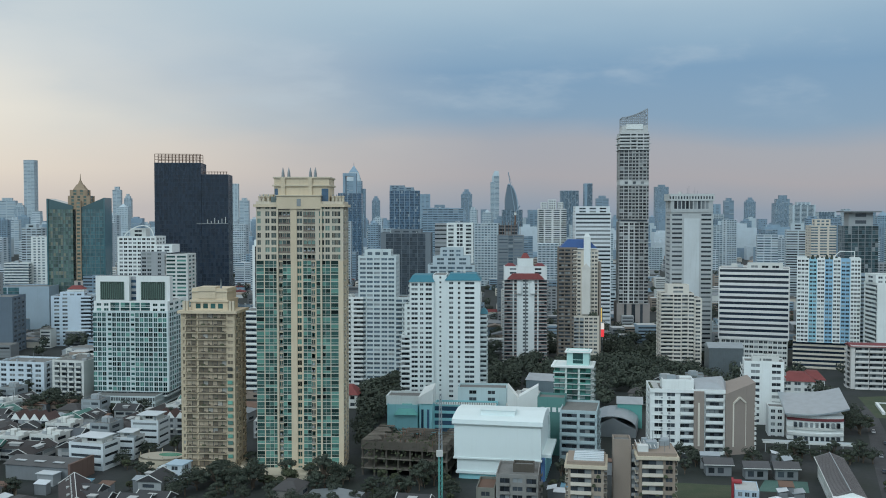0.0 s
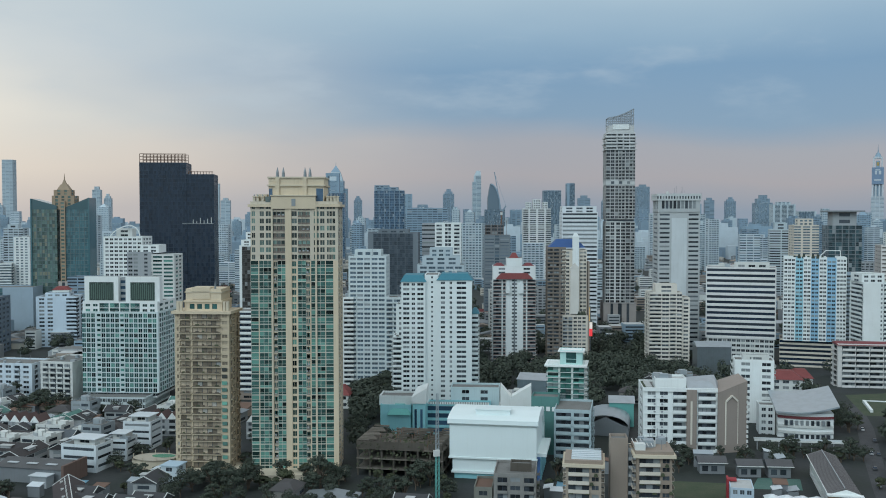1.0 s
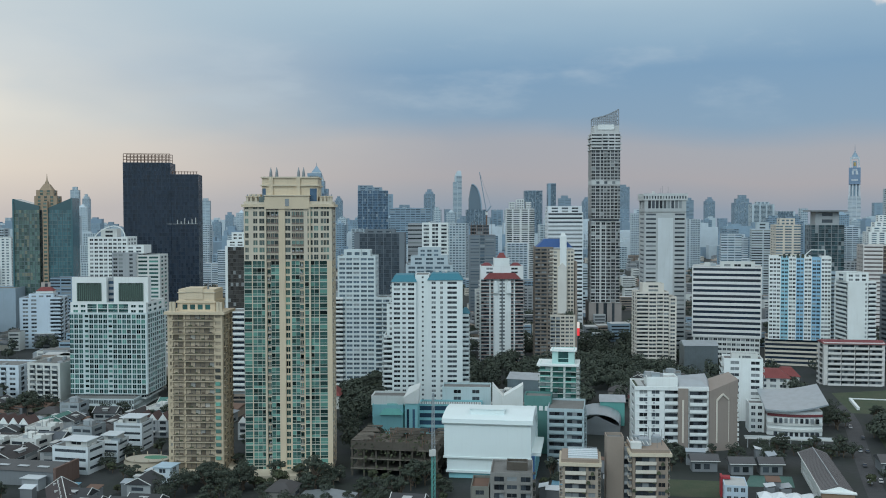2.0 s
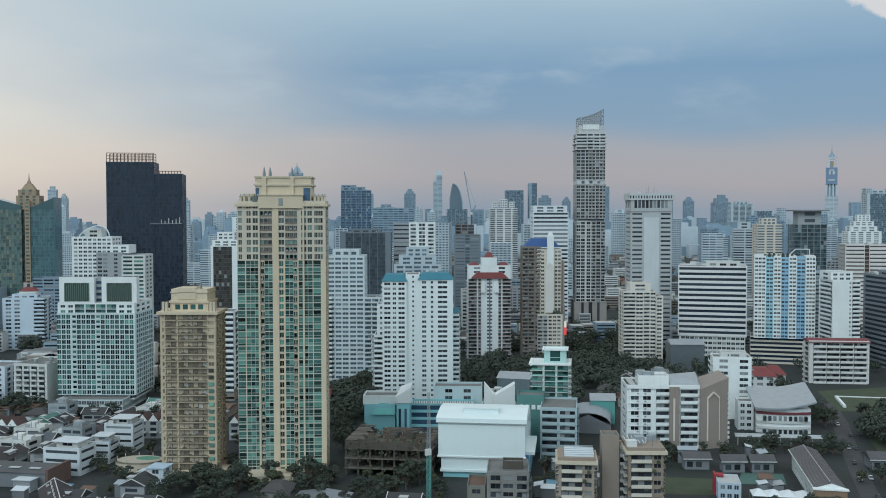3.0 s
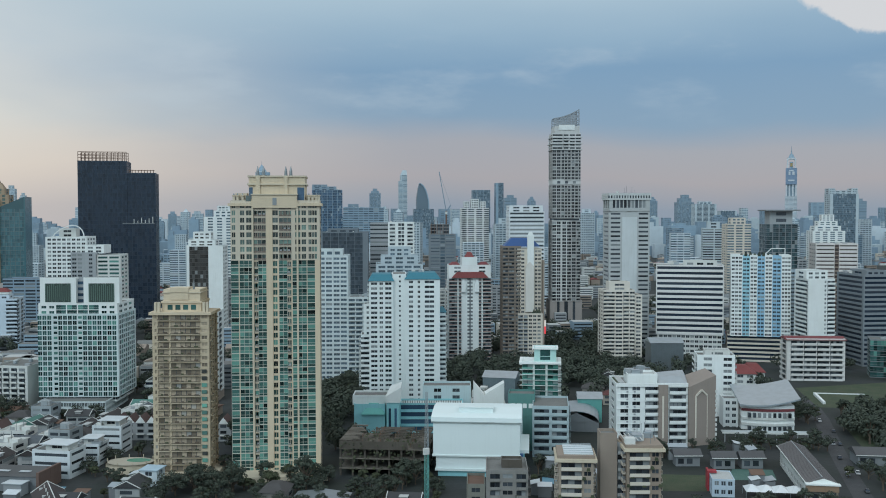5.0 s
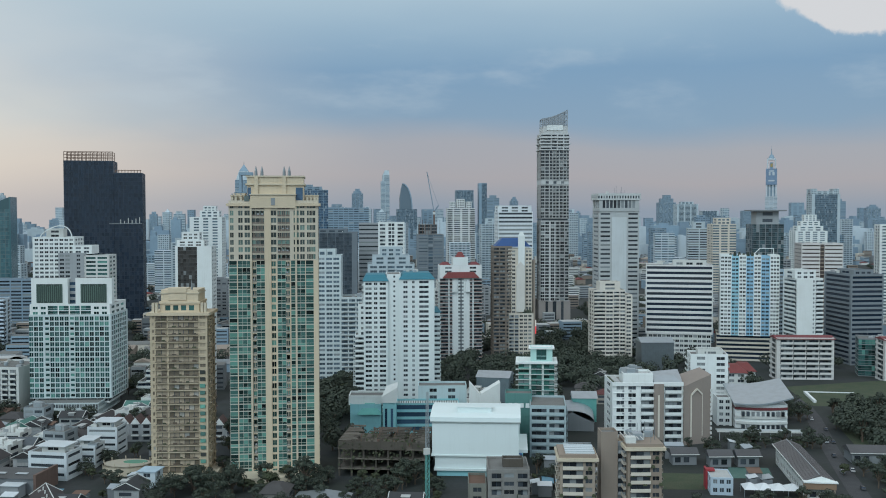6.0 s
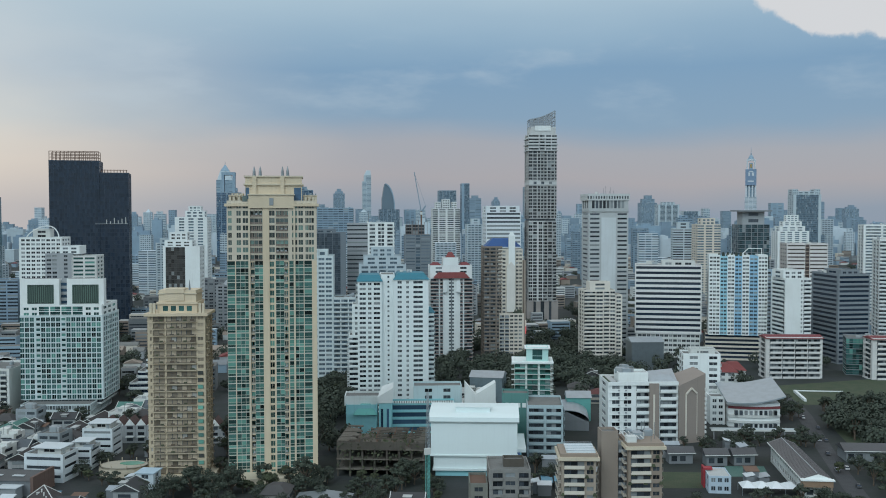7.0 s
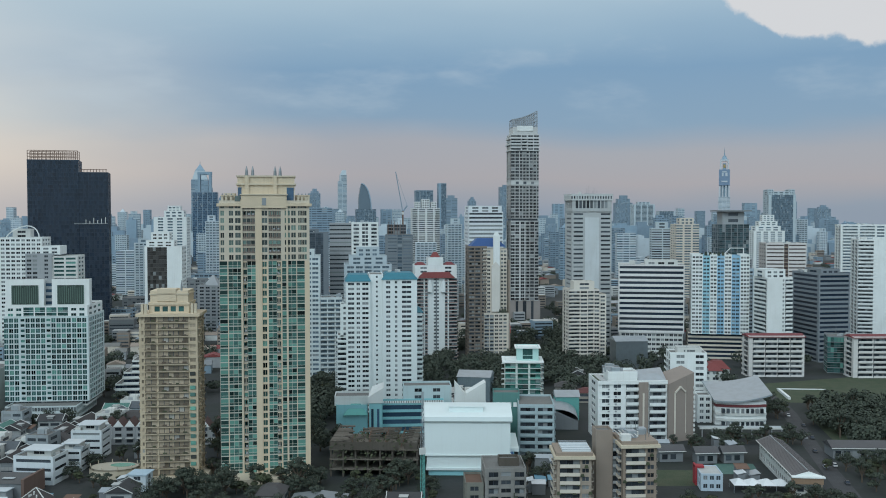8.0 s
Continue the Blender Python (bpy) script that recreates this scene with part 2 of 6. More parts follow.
class Thing:
    """A thing under one Empty; boxes and prisms are collected part by part and made at the end."""

    def __init__(self, name, label, category, x, y, rot=0.0, z=0.0, group=""):
        self.root = tagged(new(name), label, category, group)
        self.root.matrix_world = pose(x, y, z, 0, 0, rot)
        self.soup, self.alias, self.skip, self.volume = {}, {}, (), 0

    def poly(self, name, mat, verts, faces, single=0):
        if name in self.skip:
            return
        if name in ("wall", "parapet", "roof") and not single and not self.alias:
            single = self.volume
        name = self.alias.get(name, name)
        v, f, _ = self.soup.setdefault((name, mat.name, single), ([], [], mat))
        k = len(v)
        v.extend(verts)
        f.extend(tuple(i + k for i in face) for face in faces)

    def box(self, name, mat, x0, x1, y0, y1, z0, z1, single=0):
        self.poly(name, mat, [(x0, y0, z0), (x1, y0, z0), (x1, y1, z0), (x0, y1, z0), (x0, y0, z1), (x1, y0, z1), (x1, y1, z1), (x0, y1, z1)], CUBE_F, single)

    def piece(self, name, mat, x0, x1, y0, y1, z0, z1):
        ob = new(name, unit_cube(mat))
        ob.parent = self.root
        ob.matrix_basis = Matrix.LocRotScale(((x0 + x1) / 2, (y0 + y1) / 2, (z0 + z1) / 2), None, (x1 - x0, y1 - y0, z1 - z0))

    def gable(self, name, mat, x0, x1, y0, y1, z0, z1, along="x", over=0.4):
        x0, x1, y0, y1 = x0 - over, x1 + over, y0 - over, y1 + over
        if along == "x":
            ym = (y0 + y1) / 2
            v = [(x0, y0, z0), (x1, y0, z0), (x1, y1, z0), (x0, y1, z0), (x0, ym, z1), (x1, ym, z1)]
            f = [(0, 1, 5, 4), (2, 3, 4, 5), (0, 4, 3), (1, 2, 5), (0, 3, 2, 1)]
        else:
            xm = (x0 + x1) / 2
            v = [(x0, y0, z0), (x1, y0, z0), (x1, y1, z0), (x0, y1, z0), (xm, y0, z1), (xm, y1, z1)]
            f = [(0, 4, 5, 3), (1, 2, 5, 4), (0, 1, 4), (2, 3, 5), (0, 3, 2, 1)]
        self.poly(name, mat, v, f)

    def hip(self, name, mat, x0, x1, y0, y1, z0, z1, ridge=0.5, over=0.5):
        x0, x1, y0, y1 = x0 - over, x1 + over, y0 - over, y1 + over
        self.volume += 1
        c, e, h = (x0 + x1) / 2, (y0 + y1) / 2, ridge / 2
        rx, ry = (x1 - x0) * h, (y1 - y0) * h
        v = [(x0, y0, z0), (x1, y0, z0), (x1, y1, z0), (x0, y1, z0), (c - rx, e - ry, z1), (c + rx, e - ry, z1), (c + rx, e + ry, z1), (c - rx, e + ry, z1)]
        self.poly(name, mat, v, CUBE_F)

    def prism(self, name, mat, ring, z0, z1, top=1.0, centre=(0.0, 0.0)):
        """An upright prism over a ring of (x, y); top scales its upper end about the centre."""
        m = len(ring)
        cx, cy = centre
        v = [(x, y, z0) for x, y in ring] + [(cx + (x - cx) * top, cy + (y - cy) * top, z1) for x, y in ring]
        f = [tuple(range(m))[::-1], tuple(range(m, 2 * m))] + [(i, (i + 1) % m, m + (i + 1) % m, m + i) for i in range(m)]
        self.poly(name, mat, v, f)

    def tube(self, name, mat, x, y, z0, z1, r0, r1=None, sides=8):
        r1 = r0 if r1 is None else r1
        ring = [(x + r0 * math.cos(a * math.tau / sides), y + r0 * math.sin(a * math.tau / sides)) for a in range(sides)]
        self.prism(name, mat, ring, z0, z1, r1 / r0, (x, y))

    def beam(self, name, mat, a, b, r=0.15):
        """A square bar from a to b."""
        a, b = Vector(a), Vector(b)
        q = (b - a).to_track_quat("Z", "Y")
        v = [tuple(p + q @ Vector((dx * r, dy * r, 0))) for p in (a, b) for dx, dy in ((-1, -1), (1, -1), (1, 1), (-1, 1))]
        self.poly(name, mat, v, CUBE_F)

    def face(self, frame4, z0, z1, fh, cols, wall, glass, pieces=False, sill=0.34, head=0.84, reach=1.1, rail=None, slab=None, low=None, railtop=0.34, units=False):
        """One facade: columns of # wall, | thin pier, w window, r ribbon, g full glass, b balcony, o open dark loggia, B balcony with solid front."""
        ox, oy, ux, uy, length = frame4
        nx, ny = uy, -ux
        rail, slab = rail or wall, slab or wall

        def put(name, mat, u0, u1, o0, o1, a, b, single=False):
            xs = (ox + ux * u0 + nx * o0, ox + ux * u1 + nx * o1)
            ys = (oy + uy * u0 + ny * o0, oy + uy * u1 + ny * o1)
            fn = self.piece if single else self.box
            fn(name, mat, min(xs), max(xs), min(ys), max(ys), a, b)

        floors = max(1, round((z1 - z0) / fh))
        fh = (z1 - z0) / floors
        for ch, a, b in parse(cols):
            u0, u1 = a * length, b * length
            if ch in "#|":
                put("pier" if pieces else "wall", wall, u0, u1, -0.5, 0.05 if ch == "|" else 0.0, z0, z1, pieces)
                continue
            for i in range(floors):
                zb = z0 + i * fh
                zt = zb + fh
                if ch in "wr":
                    put("spandrel", wall, u0, u1, -0.5, 0.0, zb, zb + sill * fh)
                    put("spandrel", wall, u0, u1, -0.5, 0.0, zb + head * fh, zt)
                    put("window", glass, u0, u1, -0.42, -0.3, zb + sill * fh, zb + head * fh, pieces)
                    if ch == "w" and u1 - u0 > 1.1 and fh < 3.9:
                        um = (u0 + u1) / 2
                        put("mullion", wall, um - 0.05, um + 0.05, -0.32, -0.22, zb + sill * fh, zb + head * fh)
                elif ch == "g":
                    put("spandrel", slab, u0, u1, -0.5, 0.02, zb, zb + 0.13 * fh)
                    m = max(1, round((u1 - u0) / 2.3))
                    for j in range(m):
                        v0, v1 = u0 + (u1 - u0) * j / m, u0 + (u1 - u0) * (j + 1) / m
                        put("window", glass, v0 + 0.05, v1 - 0.05, -0.4, -0.12, zb + (0.46 if low else 0.13) * fh, zt, pieces)

                    if pieces:
                        for j in range(m + 1):
                            v0 = u0 + (u1 - u0) * j / m
                            put("mullion", slab, v0 - 0.07, v0 + 0.07, -0.4, -0.02, zb, zt)
                    if low:
                        put("glass_rail", low, u0, u1, -0.3, -0.08, zb + 0.13 * fh, zb + 0.42 * fh, pieces)
                    put("transom", slab, u0, u1, -0.3, -0.06, zb + 0.42 * fh, zb + 0.46 * fh)
                elif ch in "bB":
                    put("balcony", slab, u0, u1, -0.5, reach, zb, zb + 0.2)
                    hi = zb + (railtop if ch == "b" else 0.42) * fh
                    put("balcony", rail, u0, u1, reach - 0.12, reach, zb + 0.2, hi)
                    m = max(1, round((u1 - u0) / 2.2))
                    for j in range(m):
                        v0, v1 = u0 + (u1 - u0) * j / m, u0 + (u1 - u0) * (j + 1) / m
                        put("window", glass, v0 + 0.12, v1 - 0.12, -0.45, -0.35, zb + 0.2, zb + 0.82 * fh, pieces and m < 3)
                    put("spandrel", wall, u0, u1, -0.5, -0.05, zb + 0.82 * fh, zt)
                    if units and u1 - u0 > 1.2:
                        for v0, odd in ((u0 + 0.25, 0.37), (u1 - 1.1, 0.71)):
                            pick = (i * odd * 7.13 + u0 * 1.7) % 1.0
                            if pick < 0.4:
                                lift = 0.25 if pick < 0.25 else 0.95
                                put("cooling_unit", GREY, v0, v0 + 0.8, -0.3, 0.12, zb + lift, zb + lift + 0.65)
                            if 0.2 < pick < 0.8:
                                put("door_frame", rail, (u0 + u1) / 2 - 0.3, (u0 + u1) / 2 + 0.3, -0.36, -0.28, zb + 0.2, zb + 0.8 * fh)
                elif ch == "o":
                    put("spandrel", slab, u0, u1, -0.5, 0.0, zb, zb + 0.3 * fh)
                    put("window", glass, u0, u1, -0.49, -0.45, zb + 0.3 * fh, zt, pieces)

    def block(self, x, y, z, w, d, h, fh, S, E="", W="", N="", wall=WHITE, glass=G_DARK, roof=ROOFGREY, pieces=False, parapet=1.0, **kw):
        """A storeyed volume whose front centre stands at x, y; blank walls where a side has no columns."""
        x0, x1, y0, y1 = x - w / 2, x + w / 2, y, y + d
        self.volume += 1
        self.box("core", DARK, x0 + 0.5, x1 - 0.5, y0 + 0.5, y1 - 0.5, z, z + h - 0.3)
        frames = ((S, (x0, y0, 1, 0, w)), (E, (x1, y0 + 0.5, 0, 1, d - 1)), (W, (x0, y1 - 0.5, 0, -1, d - 1)), (N, (x1, y1, -1, 0, w)))
        for i, (cols, fr) in enumerate(frames):
            self.face(fr, z, z + h, fh, cols or "#", wall, glass, pieces and i == 0, **kw)
        self.box("roof", roof, x0 + 0.3, x1 - 0.3, y0 + 0.3, y1 - 0.3, z + h - 0.3, z + h + 0.02)
        if parapet:
            p, t = z + h + parapet, 0.35
            self.box("parapet", wall, x0, x1, y0, y0 + t, z + h, p)
            self.box("parapet", wall, x0, x1, y1 - t, y1, z + h, p)
            self.box("parapet", wall, x0, x0 + t, y0 + t, y1 - t, z + h, p)
            self.box("parapet", wall, x1 - t, x1, y0 + t, y1 - t, z + h, p)

    def clutter(self, x, y, z, w, d, seed, count=6):
        """Lift house, tanks and cooling units on a roof."""
        rnd = random.Random(seed)
        for _ in range(count):
            px, py = x + rnd.uniform(-0.4, 0.4) * w, y + rnd.uniform(0.12, 0.88) * d
            kind = rnd.random()
            if kind < 0.45:
                a, b, c = rnd.uniform(0.8, 2.2), rnd.uniform(0.8, 2.0), rnd.uniform(1.0, 2.6)
                self.box("roof_unit", rnd.choice((OFFWHITE, GREY, TIN)), px - a, px + a, py - b, py + b, z, z + c, 1 + len(self.soup))
            elif kind < 0.75:
                self.tube("water_tank", rnd.choice((TIN, OFFWHITE)), px, py, z, z + rnd.uniform(1.5, 2.6), rnd.uniform(0.7, 1.3), sides=10)
            else:
                self.beam("mast", STEEL, (px, py, z), (px, py, z + rnd.uniform(3, 7)), 0.08)

    def done(self):
        made = {}
        for (name, _, _), (v, f, mat) in self.soup.items():
            me = bpy.data.meshes.new(name)
            me.from_pydata(v, [], f)
            me.materials.append(mat)
            ob = new(name, me)
            made.setdefault(name, ob)
            ob.parent = made.get(WITHIN.get(name, ""), self.root)
            if len(f) > (12 if name == "wall" else 48):
                ob["kind"] = "stuff"
        return self.root


# ---- ground ----
def sheet(name, mat, ring, z, label, category):
    me = bpy.data.meshes.new(name)
    me.from_pydata([(x, y, z) for x, y in ring], [], [tuple(range(len(ring)))])
    me.materials.append(mat)
    return tagged(new(name, me), label, category, kind="structure")


sheet("ground", GROUND, [(-9000, -6000), (9000, -6000), (9000, 14000), (-9000, 14000)], 0.0, "grey city ground with dark green patches between roofs", "ground")
sheet("road", ASPHALT, [(158, 335), (166, 332), (189.5, 398), (208.5, 447), (236, 515), (258, 580), (250, 583), (228, 518), (201, 450), (182, 400)], 0.05, "narrow grey asphalt street beside the school hall", "road")
sheet("lawn", GRASS, [(246, 548), (345, 520), (420, 560), (420, 640), (262, 610)], 0.06, "worn green sports field behind the trees", "lawn")
sheet("lawn", GRASS, [(200, 392), (330, 370), (345, 518), (240, 512)], 0.04, "dark grass and soil under the school trees", "lawn")
sheet("lawn", GRASS, [(92, 390), (117, 386), (126, 410), (96, 416)], 0.06, "small green lawn beside the cream apartment house", "lawn")
sheet("court", COURT, [(131.5, 402), (152, 399), (157.5, 416), (140, 419)], 0.08, "green painted sports court", "court")


# ---- the yellow towers ----
def yellow_tower():
    t = Thing("apartment_tower", "tall cream yellow apartment tower with teal glazed bays", "tower", -63.6, 431, 0)
    w, d = 38.6, 24
    low = "3.2g.3#5.5g.5#1.6b3.4g2.7#1.7w.7#3.4g1.6b.5#5.9g.2#3.2g2#"
    high = ".7#1.8w2.5#2.2w1#2.8w1#2b.15|2b.15|2b3.6#2.8w.7#2b.15|2b.15|2b2.1#2.7w.7#2.3w1.3#1.4w.2|1.4w.2|1.2w1.5#"
    bay = glaze(0.044, 0.105, 0.094, 0.9, 0.1, 0.28, (0.20, 0.46, 0.37))
    rail_glass = glaze(0.055, 0.13, 0.113, 0.7, 0.12, 0.22, (0.20, 0.46, 0.37))
    flat = glaze(0.075, 0.10, 0.095, 0.85, 0.12, 0.3, (0.26, 0.42, 0.36))
    side = "#g|b#w#b|g#"
    t.block(0, 0, 0.35, w, d, 94.65, 3.2, low, side, side, wall=CREAM, glass=bay, pieces=True, parapet=0, slab=paint(0.52, 0.52, 0.45), reach=0.2, rail=paint(0.30, 0.27, 0.22, 0.8, 0.7), low=rail_glass, sill=0.2, head=0.9, railtop=0.24, units=True)
    t.block(0, 0, 95, w, d, 25.5, 3.2, high, side, side, wall=paint(0.62, 0.55, 0.44), glass=flat, pieces=True, parapet=0.8, reach=0.2, sill=0.2, head=0.86, railtop=0.3, rail=paint(0.22, 0.18, 0.15, 0.8, 0.6), units=True)
    t.box("podium", CREAM_PALE, -21.5, 22.5, -12, -0.1, 0, 2.4)
    t.box("podium_glass", G_BLUE, 12, 19, -12.1, -11.9, 0.3, 2.1)
    for x in (-9.8, 9.6):
        t.box("pier", CREAM_PALE, x - 0.4, x + 0.4, -0.6, 0, 2.4, 121)
    t.box("pier", CREAM, -3.9, -1.2, -0.35, 0, 2.4, 122)
    t.box("cornice", CREAM, -w / 2 - 1, -10, -1, d + 1, 118.8, 120)
    t.box("cornice", CREAM, 9.5, w / 2 + 1, -1, d + 1, 118.8, 120)
    t.box("crown", CREAM, -10, 9.5, -0.8, 6, 118, 123.6)
    t.box("crown", CREAM_PALE, -10.4, 9.9, -1.2, 6, 123.6, 124.1)
    t.box("window", G_DARK, -1.05, 0.7, -0.95, -0.7, 119.2, 122.4)
    t.box("crown", CREAM, -11.5, 13.0, 2, 22, 120, 131.5)
    t.box("crown", CREAM_PALE, -12.2, 13.7, 1.3, 22.6, 128, 128.7)
    t.box("crown", CREAM_PALE, -12.0, 13.5, 1.5, 22.5, 131.5, 132.2)
    for x in (-7.5, 4.5):
        t.box("crown", CREAM, x - 0.9, x + 0.9, 1.2, 2, 120, 131.5)
    t.box("window", G_BLUE, 9.6, 12.6, 1.85, 2.1, 121, 127)
    t.box("window", G_BLUE, -11.3, -9.8, 1.85, 2.1, 122, 127)
    for k, x in enumerate((-18, -16.4, -14.2, 14.6, 16.2, 17.8, 19.0)):
        t.box("chimney", CREAM_PALE, x - 0.5, x + 0.5, 2, 3.5, 120, 123.2, 1 + k)
        t.box("chimney", CREAM, x - 0.7, x + 0.7, 1.8, 3.7, 123.2, 123.6, 11 + k)
        t.tube("chimney", STEEL, x, 2.7, 123.6, 124.5, 0.35, 0.12, 6)
    t.box("window", flat, -12.6, -10.4, -0.1, 0.1, 120.9, 123.4)
    t.box("roof_room", CREAM_PALE, -17.5, -12.5, 4, 12, 120, 124.5, 1)
    t.box("roof_room", CREAM_PALE, 13.4, 18.6, 5, 13, 120, 123.8, 2)
    for x in (-7.6, -5.0, 4.6, 6.8):
        t.tube("finial", STEEL, x, 2.5, 132.2, 134.2, 0.75, 0.6)
        t.tube("finial", STEEL, x, 2.5, 134.2, 136.4, 0.6, 0.08)
    return t.done()


yellow_tower()


def short_yellow_tower():
    t = Thing("apartment_tower", "cream apartment tower with planted balconies and a stepped crown", "tower", -104.5, 430, -5)
    w, d = 24.5, 17
    t.block(0, 0, 3, w, d, 69, 3.0, ".5#.4w.3#2.4b.4#6.4b.3#1.2w.4#", "#1b#1w#1b#", "#b#b#", wall=SAND, glass=glaze(0.35, 0.29, 0.215, 0.6, 0.35, 0.08), pieces=True, parapet=0.6, reach=1.0, slab=CREAM, rail=paint(0.20, 0.165, 0.12, 0.85, 0.8), railtop=0.24)
    t.box("podium", CREAM_PALE, -14, 16, -5, d, 0, 2.96)
    t.box("cornice", CREAM, -w / 2 - 1.2, w / 2 + 1.2, -1.2, d + 1, 71.6, 72.8)
    t.block(0, 2.5, 72, 17, 15, 4.5, 4.5, "#.6w.3#.6w.3#.6w.3#.6w#", "#w#", "#w#", wall=CREAM, glass=G_TEAL, parapet=0.5)
    t.box("crown", CREAM, -8.8, 8.8, 2, 17.5, 76.5, 77.4)
    t.box("crown", CREAM, -8, 8, 2.8, 16.5, 77.4, 82.5)
    t.box("crown", CREAM_PALE, -8.4, 8.4, 2.4, 17, 80.8, 81.3)
    t.box("crown", CREAM, -5, 3, 2.4, 10, 78, 83.2)
    for x in (-11, -9.6, 10, 11.4):
        t.box("chimney", CREAM_PALE, x - 0.55, x + 0.55, 0.5, 2, 72.5, 77)
    t.tube("finial", STEEL, 5, 4, 82.5, 87, 0.5, 0.06)
    mint = (paint(0.13, 0.34, 0.27), paint(0.09, 0.20, 0.17), paint(0.17, 0.44, 0.34), paint(0.05, 0.055, 0.05))
    for i in range(14):
        z = 7.2 + i * 3.0
        t.box("blind", mint[(0, 3, 1, 0, 1, 1, 0, 1, 2, 1, 1, 0, 3, 3)[i]], 9.0, 11.2, -0.4, -0.28, z, z + 1.6, 1 + i)
    for i in range(22):
        for k, x in enumerate((-8.6, -6.9, -2.6, 0.4, 3.2, 6.0)):
            if (i * 7 + k * 5) % 4 != 1:
                t.box("planter", (SOOT, LEAF2, BARK)[(i + k) % 3], x, x + 1.0 + ((i * 3 + k) % 3) * 0.4, -1.12, -0.98, 6.62 + i * 3, 7.05 + i * 3 + ((i + k) % 3) * 0.14)
    return t.done()


short_yellow_tower()


# ---- teal and white apartments ----
def teal_white():
    t = Thing("apartment_building", "white framed apartment building with green glass and two roof screens", "building", -189, 586, -5)
    w, d = 47, 34
    t.block(0, -12, 0, w - 8, d + 8, 7, 3.5, "w.25#" * 26, "w.25#" * 24, "w.25#" * 24, wall=paint(0.62, 0.69, 0.69), glass=G_DARK, parapet=0.5, sill=0.3, head=0.9)
    t.block(0, 1, 5, w - 3, d - 2, 3, 3, "w" * 22, "w" * 12, "w" * 12, wall=WHITE, glass=G_DARK, parapet=0)
    t.block(0, 0, 8, w, d, 48, 2.95, "1w|1w|1w.5#1b|1w|1w|1w|1w.3#1b|1w|1w|1w|1w.3#1w|1w|1w.5#", "#1w|1w|1b|1w|1w|1b|1w|1w#", "#1w|1w|1b|1w|1w#", wall=paint(0.60, 0.69, 0.69), glass=G_TEAL, pieces=True, sill=0.14, head=0.93, reach=0.2)
    t.block(0, 0.3, 56, w - 1, d - 2, 6, 3, "#w#w.4#2g|2g|2g|2g#w#w#", "#w#w#w#", "#w#w#", wall=WHITE, glass=G_TEAL)
    for x in (-12.5, 13):
        t.block(x, 3, 62, 21, 5, 16, 16, "#", wall=WHITE, parapet=0)
        t.box("screen", paint(0.035, 0.06, 0.05, 0.5), x - 7.5, x + 7.5, 2.85, 3.1, 63.5, 74.5, 1 + (x > 0))
        for i in range(13):
            t.box("fin", paint(0.12, 0.19, 0.16), x - 7.3 + i * 1.2, x - 6.9 + i * 1.2, 2.65, 2.85, 63.5 + (i * 5 % 3) * 0.5, 74.5 - (i * 7 % 4) * 0.5)
    t.block(0.3, 6, 62, 10, 8, 14, 3.4, "r", wall=GREY, glass=G_BLUE)
    t.clutter(0, 8, 62.5, 40, 20, 3, 8)
    return t.done()


teal_white()


# ---- white twin block, red-roofed tower, brown tower ----
def twin_block():
    t = Thing("apartment_building", "white twin apartment block with teal roofs and small windows", "building", 2, 560, -3)
    wall = paint(0.78, 0.83, 0.82, 0.8, 0.16)
    kw = dict(wall=wall, glass=G_DARK, pieces=True, sill=0.32, head=0.82)
    t.block(-14.5, 1.5, 0, 14, 24, 76, 2.85, ".4#1.3w.5#.7w.5#1.3w.4#", "", "#b#b#", parapet=0.3, **kw)
    t.block(-4, 3, 0, 8, 22, 80, 2.85, "1.2#.35w1#", wall=wall, parapet=0.3, sill=0.38, head=0.78)
    t.block(9.5, 0, 0, 20, 26, 77, 2.85, "#.7w.8#.4w.8#1.6w1#", "1#.5w1#.5w1#.5w1#", parapet=0.3, **kw)
    for x, ww in ((-14.5, 14), (9.5, 20)):
        y0 = 0 if x > 0 else 1.5
        t.hip("roof", TEALROOF, x - ww / 2, x + ww / 2, y0, y0 + 24, 77.3 if x > 0 else 76.3, 81 if x > 0 else 80, 0.72, 0.6)
    t.block(-23.5, 4, 0, 6, 18, 44, 2.85, "B", "", "#B#B#", wall=wall, glass=G_DARK, reach=1.3)
    t.block(-22.5, 4, 44, 4.5, 16, 18, 2.85, ".6#1w", wall=wall, glass=G_DARK)
    t.block(21.2, 6, 0, 4, 18, 56, 2.85, "B", "#B#B#B#", wall=wall, glass=G_DARK, reach=0.7)
    t.hip("roof", TEALROOF, 19.4, 23.4, 6, 24, 57.4, 60, 0.3, 0.5)
    t.clutter(9, 8, 80, 12, 10, 11, 5)
    return t.done()


twin_block()


